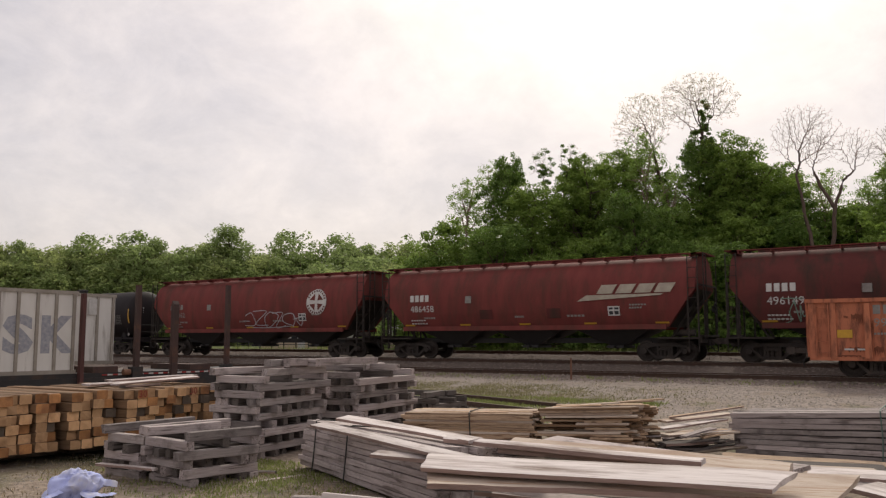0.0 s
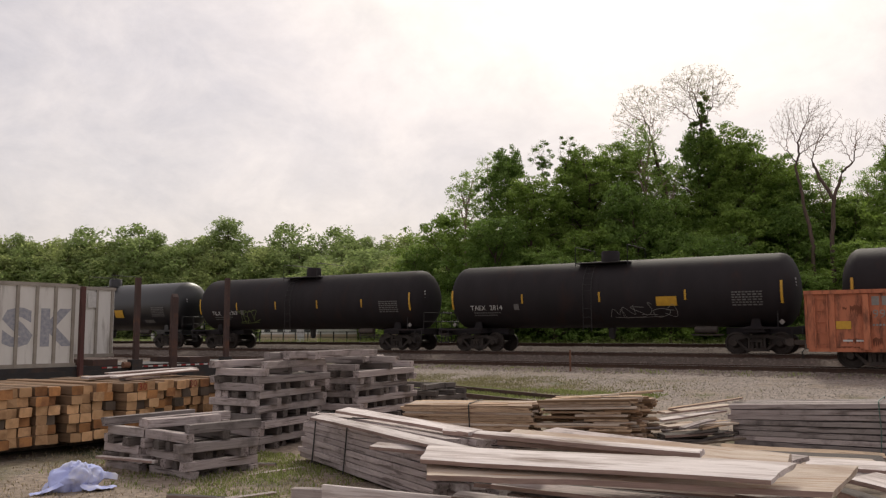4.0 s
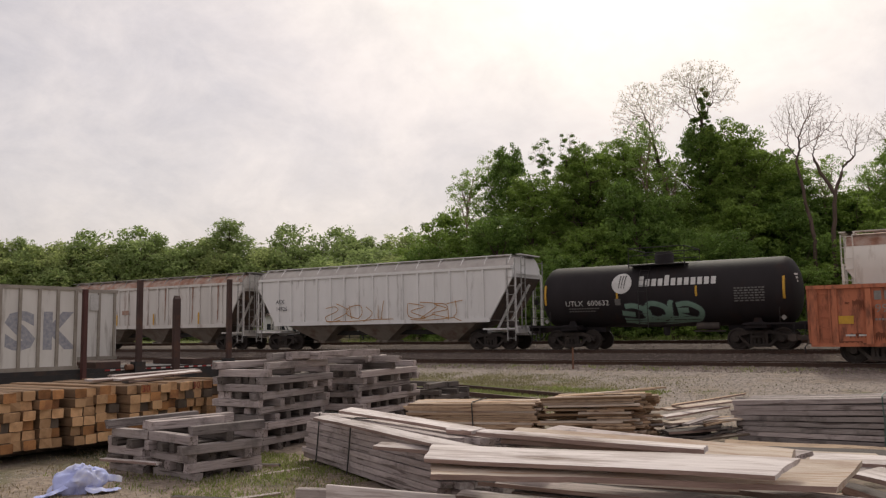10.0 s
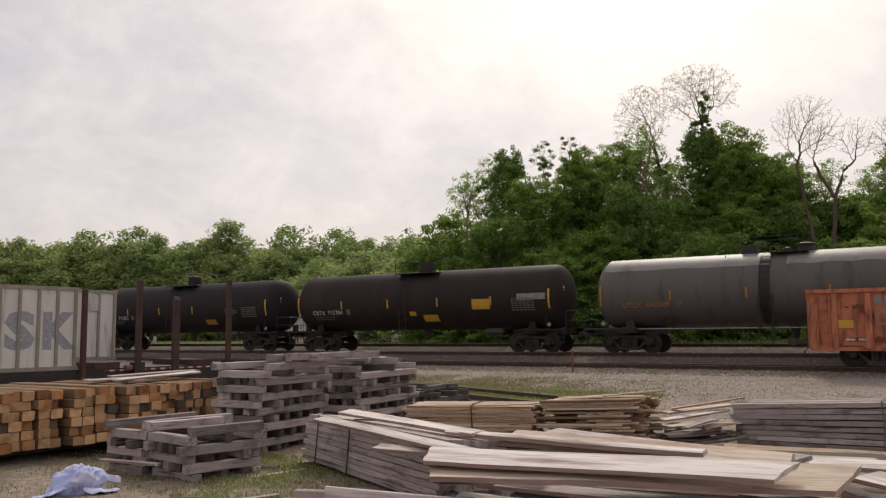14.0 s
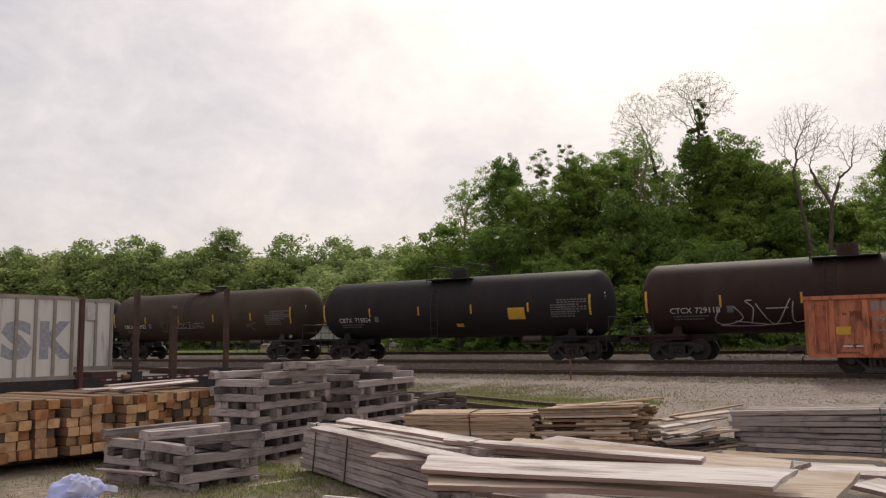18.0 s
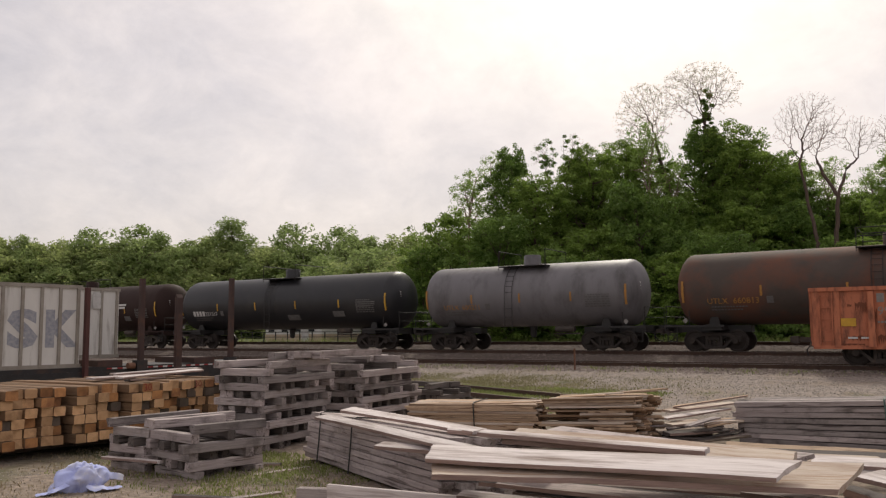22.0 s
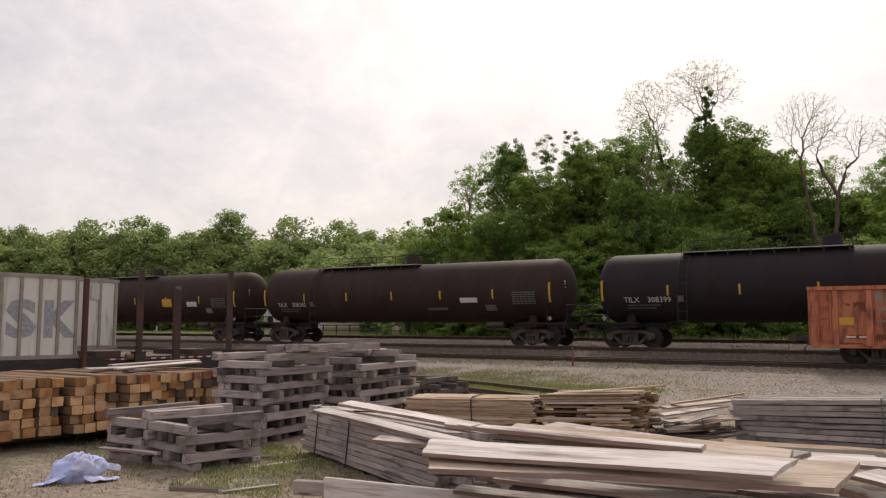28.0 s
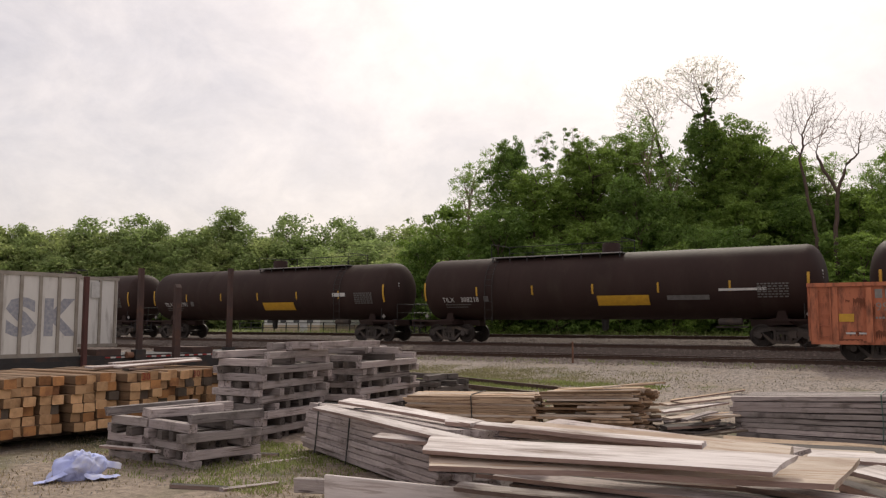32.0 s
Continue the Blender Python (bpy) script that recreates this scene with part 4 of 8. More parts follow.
def end_rail_mesh(x, zc):
    """Hand rails and running board over the end sill; for the end at +x."""
    f = Form()
    for s in (-1, 1):
        f.tube([(x, s * 1.35, 1.1), (x, s * 1.35, 1.95)], 0.018, 5)
        f.tube([(x - 1.0, s * 1.38, 1.1), (x - 1.0, s * 1.38, 1.75)], 0.018, 5)
    f.tube([(x, -1.35, 1.95), (x, 1.35, 1.95)], 0.018, 5)
    f.tube([(x, -1.35, 1.5), (x, 1.35, 1.5)], 0.015, 5)
    f.box(x - 0.25, x + 0.02, -1.45, 1.45, 1.12, 1.15)
    return f.mesh("end_rail", M["iron"], 40)


def step_mesh():
    """Side step hanging from the sill corner, white-edged."""
    f = Form()
    for x in (-0.2, 0.2):
        f.box(x - 0.015, x + 0.015, -0.02, 0.02, 0.42, 1.06)
    for z in (0.42, 0.70):
        f.box(-0.2, 0.2, -0.05, 0.05, z, z + 0.03)
    return f.mesh("step", M["iron"])


def brake_gear_mesh():
    f = Form()
    f.lathe([(-0.55, 0.13), (-0.5, 0.15), (0.35, 0.15), (0.4, 0.13)], "x", 14, (0, 0, 0))
    f.box(-0.7, 0.6, 0.1, 0.22, -0.25, -0.18)
    return f.mesh("air_reservoir", M["cast"], 40)


def post_mesh(h):
    return Form().tube([(0, 0, 0), (0, 0, h)], 0.02, 5).mesh("post", M["iron"], 40)


def tank_top(car, x, r, zc, style, paint, flip):
    """Manway housing, platform, rails and ladder on the tank."""
    top = zc + r
    housing = once(("housing", r), lambda: Form().lathe([(top - 0.15, 0.42), (top + 0.40, 0.42), (top + 0.46, 0.38), (top + 0.48, 0.1)], "z", 18).mesh("manway_housing", None, 40))
    if style == "none":
        # a small manway, low valves and a short grating beside them
        part("manway", once(("manway", r), lambda: Form().lathe([(top - 0.1, 0.34), (top + 0.22, 0.34), (top + 0.24, 0.40), (top + 0.30, 0.40), (top + 0.34, 0.22)], "z", 16).mesh("manway", M["iron"], 40)), car, None, Matrix.Translation((x + 0.55, 0, 0)))
        part("valve", once(("valve_top", r), lambda: Form().lathe([(top - 0.1, 0.12), (top + 0.16, 0.12), (top + 0.20, 0.06)], "z", 10).mesh("valve", M["iron"], 40)), car, None, Matrix.Translation((x - 0.15, 0, 0)))
        part("platform", once(("grating", r), lambda: Form().box(-0.75, 0.75, -0.95, -0.45, top - 0.08, top - 0.05).mesh("platform", M["iron"])), car, None, Matrix.Translation((x, 0, 0)))
        hoop = once(("grab", r), lambda: Form().tube([(-0.62, -0.92, top - 0.15), (-0.62, -0.92, top + 0.14), (0.62, -0.92, top + 0.14), (0.62, -0.92, top - 0.15)], 0.018, 5).mesh("grab_rail", M["iron"], 40))
        part("grab_rail", hoop, car, None, Matrix.Translation((x - 0.6, 0, 0)))
        lx = x - 0.85
    elif style == "long":
        part("manway_housing", housing, car, paint, Matrix.Translation((x, 0, 0)))
        a, b = (x - 5.9, x + 0.85) if not flip else (x - 0.85, x + 5.9)
        f = Form().box(a, b, -0.95, -0.45, top - 0.07, top - 0.03)
        part("platform", f.mesh("platform", M["galv"]), car, None, Matrix(), "pale steel walkway along the tank top")
        for i in range(8):
            xx = a + 0.1 + (b - a - 0.2) * i / 7
            part("bracket", once("bracket", lambda: Form().box(-0.025, 0.025, -0.025, 0.025, -0.23, 0).mesh("bracket", M["iron"])), car, None, Matrix.Translation((xx, -0.93, top - 0.05)))
        for i in range(6):
            xx = a + 0.05 + (b - a - 0.1) * i / 5
            part("rail_post", once("rail_post", lambda: post_mesh(0.82)), car, None, Matrix.Translation((xx, 0.9, top - 0.2)))
        h = Form().tube([(a, 0.9, top + 0.62), (b, 0.9, top + 0.62)], 0.02, 5)
        part("hand_rail", h.mesh("hand_rail", M["iron"], 40), car)
        part("middle_rail", Form().tube([(a, 0.9, top + 0.30), (b, 0.9, top + 0.30)], 0.015, 5).mesh("middle_rail", M["iron"], 40), car)
        for xx in (a, b):
            part("end_hoop", once(("end_hoop", r), lambda: Form().tube([(0, -0.9, top - 0.1), (0, -0.9, top + 0.62), (0, 0.9, top + 0.62)], 0.02, 5).mesh("end_hoop", M["iron"], 40)), car, None, Matrix.Translation((xx, 0, 0)))
        lx = a + 0.2 if not flip else b - 0.2
    else:
        part("manway_housing", housing, car, paint, Matrix.Translation((x, 0, 0)))
        a, b = x - 1.25, x + 1.25
        for y0 in (-1.25, 0.50):
            part("platform", once(("platform", r), lambda: Form().box(-1.25, 1.25, 0, 0.75, top - 0.16, top - 0.12).mesh("platform", M["iron"])), car, None, Matrix.Translation((x, y0, 0)))
        for xx in (a, b):
            part("end_hoop", once(("hoop", r), lambda: Form().tube([(0, -1.2, top - 0.3), (0, -1.2, top + 0.62), (0, 1.2, top + 0.62), (0, 1.2, top - 0.3)], 0.022, 5).mesh("end_hoop", M["iron"], 40)), car, None, Matrix.Translation((xx, 0, 0)))
        if style == "cage":
            for yy in (-1.2, 1.2):
                for z in (0.62, 0.28):
                    part("hand_rail", once("cage_rail", lambda: Form().tube([(-1.25, 0, 0), (1.25, 0, 0)], 0.02, 5).mesh("hand_rail", M["iron"], 40)), car, None, Matrix.Translation((x, yy, top + z)))
        lx = x - 0.55
    # ladder down the near flank, following the shell
    f = Form()
    for dx in (-0.2, 0.2):
        pts = [(lx + dx, -(r + 0.08) * math.sin(radians(a)), zc + (r + 0.08) * math.cos(radians(a))) for a in (30, 45, 58, 70, 82, 92)]
        pts.append((lx + dx, -(r + 0.05), 0.95))
        f.tube(pts, 0.018, 4)
    for a in range(36, 96, 10):
        f.bar((lx - 0.2, -(r + 0.08) * math.sin(radians(a)), zc + (r + 0.08) * math.cos(radians(a))), (lx + 0.2, -(r + 0.08) * math.sin(radians(a)), zc + (r + 0.08) * math.cos(radians(a))), 0.02)
    for z in (1.2, 1.6, 2.0):
        f.bar((lx - 0.2, -(r + 0.05), z), (lx + 0.2, -(r + 0.05), z), 0.02)
    part("ladder", f.mesh("ladder", M["iron"]), car)


CARS = []


def tank_car(left, pull, paint, label, number="", letters="TILX", marks=5, top="plain", flip=False, r=1.545, ink="white_mark", spray=(), panels=(), mark_z=2.30, band=True):
    """A tank car whose tank's rear end stands at left when the clip starts."""
    length = pull - 1.62
    cx = left + length / 2
    zc = 1.13 + 1.545 if r > 1.5 else 1.02 + r
    car = thing("tank_car", label, "tank car", Matrix.Translation((cx, TRACK_Y, RAIL_TOP)), "cars of the freight train")
    spin = []
    P = M[paint]
    part("tank", once(("tank", length, r), lambda: tank_mesh(length, r, zc)), car, P)
    for e in (0, 1):
        turn = Euler((0, 0, e * math.pi)).to_matrix().to_4x4()
        part("end_sill", once(("sill", length, r), lambda: tank_sill_mesh(length, pull, r, zc)), car, P if paint.startswith("black") else M["iron"], turn)
        part("end_rail", once(("end_rail", pull), lambda: end_rail_mesh(pull / 2 - 0.52, zc)), car, None, turn)
        part("coupler", once("coupler", coupler_mesh), car, None, turn @ Matrix.Translation((pull / 2 - 0.2, 0, 0)))
        part("air_hose", once("hose", hose_mesh), car, None, turn @ Matrix.Translation((pull / 2 - 0.5, -0.35, 0)))
        for s in (-1, 1):
            part("step", once("step", step_mesh), car, None, turn @ Matrix.Translation((pull / 2 - 0.8, s * 1.45, 0)))
        truck(car, (1 if e == 0 else -1) * (length / 2 - 1.62), spin, "cast" if top == "long" else "cast_dark")
    part("air_reservoir", once("reservoir", brake_gear_mesh), car, None, Matrix.Translation((length / 2 - 3.6, -0.95, 1.02)))
    part("bottom_valve", once("valve%g" % zc, lambda: Form().lathe([(0.62, 0.10), (0.75, 0.16), (0.95, 0.16), (1.2, 0.22)], "z", 12).mesh("bottom_valve", M["iron"], 40)), car)
    tank_top(car, 0.35 if top == "long" else 0.0, r, zc, top, P, flip)
    if band:
        for bx in ((-length / 2 + 5.0,) if top == "long" else (-0.35,)):
            part("band", once(("band", r), lambda: hoop_mesh(r, zc, 0.62 if top != "long" else 0.5, 0.012)), car, P, Matrix.Translation((bx, 0, 0)))
    side = Side(car, r=r, zc=zc)
    tall, small = rect(-0.05, 0.05, -0.46, 0.46), rect(-0.042, 0.042, -0.22, 0.22)
    ends = length / 2 - 0.50
    for i in range(marks + 2):
        x = -ends + 2 * ends * i / (marks + 1)
        o = tall if i in (0, marks + 1) else small
        cut = [[(a, o[0][1] + (o[2][1] - o[0][1]) * j / 4) for a, j in ((o[0][0], k), (o[1][0], k), (o[1][0], k + 1), (o[0][0], k + 1))] for k in range(4)]
        side.shapes("reflector", cut, x, mark_z + (0.23 if i in (0, marks + 1) else 0.20), M["yellow" if ink != "orange_mark" else "orange_mark"])
    x = -length / 2 + 1.5
    if number:
        if letters == "GATX":
            side.shapes("lettering", bars(0.27 * len(letters), 0.30, len(letters)), x, 1.98, M[ink])
        else:
            side.text(letters, x, 2.0, 0.33, M[ink])
        side.text(number, x + 0.21 * len(letters) + 0.22, 2.0, 0.34, M[ink])
        side.shapes("small_lettering", bars(1.5, 0.055, 12) + [[(a, b - 0.12) for a, b in o] for o in bars(1.3, 0.055, 10)], x + 0.15, 1.85, M["grey_mark"])
        side.shapes("stencil", [rect(0, 0.26, 0, 0.28)], x + 2.4, 1.99, M["grey_mark"])
    rows = [o for k in range(6) for o in [[(a, b + 0.105 * k) for a, b in q] for q in bars(1.25, 0.06, 9 if k % 2 else 6)]]
    tagged(side.shapes("data_panel", rows, length / 2 - 2.45, 2.0, M["grey_mark"]), kind="stuff")
    for dx in (-1, 1):
        part("placard", once("placard", lambda: Form().prism([(-0.12, 0), (0, -0.12), (0.12, 0), (0, 0.12)], -0.012, 0.0).mesh("placard", M["pale_mark"])), car, None, Matrix.Translation((dx * (length / 2 - 0.55), -1.40, 1.32)), "white diamond placard")
    part("end_lettering", flat_mesh([rect(-0.28, 0.28, k * 0.14, k * 0.14 + 0.08) for k in range(3)], "end_lettering", None), car, M["white_mark"],
         Matrix.Translation((length / 2 - 0.28, -0.86, 2.75)) @ Euler((0, 0, radians(42))).to_matrix().to_4x4())
    for x, z, w, h, mat in panels:
        if mat in ("grey_mark", "pale_mark") and h >= 0.4:
            lines = [o for k in range(int(h / 0.11)) for o in [[(a, b + 0.11 * k) for a, b in q] for q in bars(w * (1 if k % 3 else 0.75), 0.065, 7 + k % 3)]]
            tagged(side.shapes("data_panel", lines, x, z, M[mat]), kind="stuff")
            continue
        rows = 3
        side.shapes("panel", [rect(0, w, h * j / rows, h * (j + 1) / rows) for j in range(rows)], x, z, M[mat])
    for x, z, w, h, n, mat, fill in spray:
        if fill:
            side.shapes("graffiti", scrawl(w, h, n, int(abs(left)) + int(10 * w), "edge"), x, z, M["spray_black"])
        side.shapes("graffiti", scrawl(w, h, n, int(abs(left)) + int(10 * w), fill), x, z, M[mat])
    CARS.append((car, cx, spin))
    return car


def dun_fittings(car, length, r, zc):
    """A cleaner strip along the top of the tank with the sheen of the light put into its paler grey, a running rail at
    its foot, ladder legs and a tall grab rail at the manway.
    """
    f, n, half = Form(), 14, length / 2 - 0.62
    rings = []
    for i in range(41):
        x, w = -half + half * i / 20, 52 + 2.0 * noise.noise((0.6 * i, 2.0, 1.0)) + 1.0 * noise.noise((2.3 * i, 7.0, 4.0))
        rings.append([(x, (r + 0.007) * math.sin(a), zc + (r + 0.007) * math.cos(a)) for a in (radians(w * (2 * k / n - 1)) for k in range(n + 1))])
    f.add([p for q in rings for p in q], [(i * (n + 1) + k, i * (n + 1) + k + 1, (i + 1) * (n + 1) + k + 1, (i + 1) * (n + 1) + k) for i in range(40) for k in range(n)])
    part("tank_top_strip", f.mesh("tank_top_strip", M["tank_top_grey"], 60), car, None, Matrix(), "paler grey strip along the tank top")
    for s in (-1, 1):
        part("running_rail", Form().tube([(-half, s * 1.36, 1.06), (half, s * 1.36, 1.06)], 0.022, 6).mesh("running_rail", M["galv"], 40), car)
        for x in (-half, -half / 3, half / 3, half):
            part("rail_bracket", once("dun_bracket%d" % s, lambda: Form().bar((0, s * 1.36, 1.06), (0, s * 0.78, 1.36), 0.035).mesh("rail_bracket", M["iron"])), car, None, Matrix.Translation((x, 0, 0)))
        for x in (-1.12, -0.58):
            part("ladder_leg", once("dun_leg%d" % s, lambda: Form().bar((0, s * 1.56, 2.4), (0, s * 1.50, 0.55), 0.05).mesh("ladder_leg", M["iron"])), car, None, Matrix.Translation((x, 0, 0)))
    part("grime_band", hoop_mesh(r, zc, 0.46, 0.009), car, M["iron"], Matrix.Translation((-0.85, 0, 0)), "dark stained band under the ladder")
    top = zc + r
    for s in (-1, 1):
        part("grab_rail", Form().tube([(-2.5, s * 0.85, top - 0.2), (-2.5, s * 0.85, top + 0.62), (0.35, s * 0.85, top + 0.62), (0.35, s * 0.85, top - 0.2)], 0.02, 6).mesh("grab_rail", M["iron"], 40), car)
    part("valve_box", Form().box(-1.95, -1.35, -0.3, 0.3, top - 0.1, top + 0.34).mesh("valve_box", M["iron"]), car)


def round_flank(half, zb, zs):
    """Half section of a barrel-sided hopper: (half width, height) from the foot to the shoulder."""
    return [(half - 0.34, zb), (half - 0.17, zb + 0.35), (half - 0.06, zb + 0.75), (half, zb + 1.25), (half - 0.02, zs - 0.85), (half - 0.08, zs - 0.50), (half - 0.17, zs - 0.22), (half - 0.29, zs)]


def hopper_body_mesh(length, foot, zb, zs, zt, half, barrel, diag):
    """A smooth covered-hopper body: near-vertical sides, rounded shoulders, lower corners cut on a slant, sloping end sheets."""
    sec = [(half - 0.05, zb), (half, zb + 0.25), (half, (zb + zs) / 2), (half, zs - 0.25), (half - 0.06, zs), (half - 0.30, zs + 0.28), (half - 0.62, zs + 0.48), (0.55, zt - 0.03), (0, zt)]
    if barrel:
        sec = round_flank(half, zb, zs) + [(half - 0.48, zs + 0.27), (half - 0.75, zs + 0.45), (0.45, zt - 0.03), (0, zt)]
    sec = sec + [(-y, z) for y, z in sec[-2::-1]]

    def end(z):
        if z >= diag:
            return length / 2
        return length / 2 - foot * (diag - z) / (diag - zb)
    f = Form()
    cols = 14
    v = []
    extra = [z for z in (zb + 0.7, diag)]
    ring = []
    for (y0, z0), (y1, z1) in zip(sec, sec[1:]):
        ring.append((y0, z0))
        for z in sorted(extra, reverse=z1 < z0):
            if min(z0, z1) < z < max(z0, z1):
                u = (z - z0) / (z1 - z0)
                ring.append((y0 + (y1 - y0) * u, z))
    ring.append(sec[-1])
    n = len(ring)
    for i in range(cols + 1):
        for y, z in ring:
            v.append((-end(z) + 2 * end(z) * i / cols, y, z))
    q = [(i * n + k, i * n + k + 1, (i + 1) * n + k + 1, (i + 1) * n + k) for i in range(cols) for k in range(n - 1)]
    q += [(i * n + n - 1, i * n, (i + 1) * n, (i + 1) * n + n - 1) for i in range(cols)]
    h = n // 2
    for base in (0, cols * n):
        for k in range(h):
            a, b, c, d = base + k, base + k + 1, base + n - 2 - k, base + n - 1 - k
            q.append((a, b, c, d) if b != c else (a, b, d))
    f.add(v, q)
    return f.mesh("body", None, 28)


def chute_mesh(w, zb, depth, half):
    """One hopper outlet: an inverted pyramid with its gate."""
    f = Form()
    p = [(-w / 2, -half, zb), (w / 2, -half, zb), (w / 2, half, zb), (-w / 2, half, zb), (-0.32, -0.55, zb - depth), (0.32, -0.55, zb - depth), (0.32, 0.55, zb - depth), (-0.32, 0.55, zb - depth)]
    f.add(p, [(0, 1, 5, 4), (1, 2, 6, 5), (2, 3, 7, 6), (3, 0, 4, 7), (4, 5, 6, 7), (0, 3, 2, 1)])
    f.box(-0.40, 0.40, -0.75, 0.75, zb - depth - 0.12, zb - depth)
    f.tube([(0, -1.0, zb - depth - 0.05), (0, 1.0, zb - depth - 0.05)], 0.05, 6)
    return f.mesh("chute", None)


def roof_walk_mesh(length, zt, half, low=False):
    f = Form()
    zt -= 0.07 if low else 0.0
    f.box(-length / 2, length / 2, -1.05, -0.65, zt + 0.10, zt + 0.14)
    f.box(-length / 2, length / 2, 0.65, 1.05, zt + 0.10, zt + 0.14)
    n = 13
    for i in range(n):
        x = -length / 2 + 0.3 + (length - 0.6) * i / (n - 1)
        f.box(x - 0.03, x + 0.03, -1.05, 1.05, zt - 0.02, zt + 0.10)
        if not low:
            f.bar((x, -1.03, zt + 0.08), (x, -half + 0.18, zt - 0.30), 0.04)
    for s in (-1, 1):
        f.box(s * length / 2 - 0.25, s * length / 2 + 0.25, -1.05, 1.05, zt + 0.10, zt + 0.14)
    return f.mesh("roof_walkway", None)


def trough_hatch_mesh(length, zt):
    return Form().box(-length / 2 + 1.2, length / 2 - 1.2, -0.35, 0.35, zt - 0.02, zt + 0.08).mesh("trough_hatch", None)


def end_frame_mesh(xb, xe, zt, half, diag):
    """Corner posts, slope-sheet braces and platform at the end +x: from the body's foot xb to the end sill xe."""
    f = Form()
    f.box(xb - 0.4, xe, -half + 0.05, half - 0.05, 0.98, 1.06)
    f.box(xe - 0.08, xe, -half + 0.02, half - 0.02, 0.82, 1.16)
    f.box(xb - 0.8, xe + 0.1, -0.3, 0.3, 0.70, 0.98)
    for s in (-1, 1):
        y = s * (half - 0.10)
        f.bar((xe - 0.10, y, 1.0), (xe - 0.10, y, diag + 0.2), 0.07)
        f.bar((xe - 0.55, y, 1.0), (xe - 0.55, y, diag - 0.1), 0.06)
        f.bar((xb - 0.1, s * 0.5, 1.0), (xe - 0.3, s * 0.5, diag - 0.3), 0.10)
    f.bar((xe - 0.10, -half + 0.1, diag + 0.2), (xe - 0.10, half - 0.1, diag + 0.2), 0.07)
    return f.mesh("end_frame", None)


def brake_wheel_mesh():
    f = Form()
    pts = [(0, 0.27 * math.cos(k * math.pi / 8), 0.27 * math.sin(k * math.pi / 8)) for k in range(17)]
    f.tube(pts, 0.018, 5)
    for k in range(3):
        a = k * math.pi / 3
        f.bar((0, 0.27 * math.cos(a), 0.27 * math.sin(a)), (0, -0.27 * math.cos(a), -0.27 * math.sin(a)), 0.025)
    f.box(-0.14, 0, -0.1, 0.1, -0.12, 0.12)
    return f.mesh("brake_wheel", M["iron"])


def sill_mesh(length, half, z0, z1):
    f = Form()
    for s in (-1, 1):
        f.box(-length / 2, length / 2, s * half - 0.05, s * half + 0.05, z0, z1)
    return f.mesh("side_sill", None)


def rib_mesh(h):
    return Form().prism([(-0.075, 0), (0.075, 0), (0.055, h), (-0.055, h)], -0.08, 0.02).mesh("rib", None)


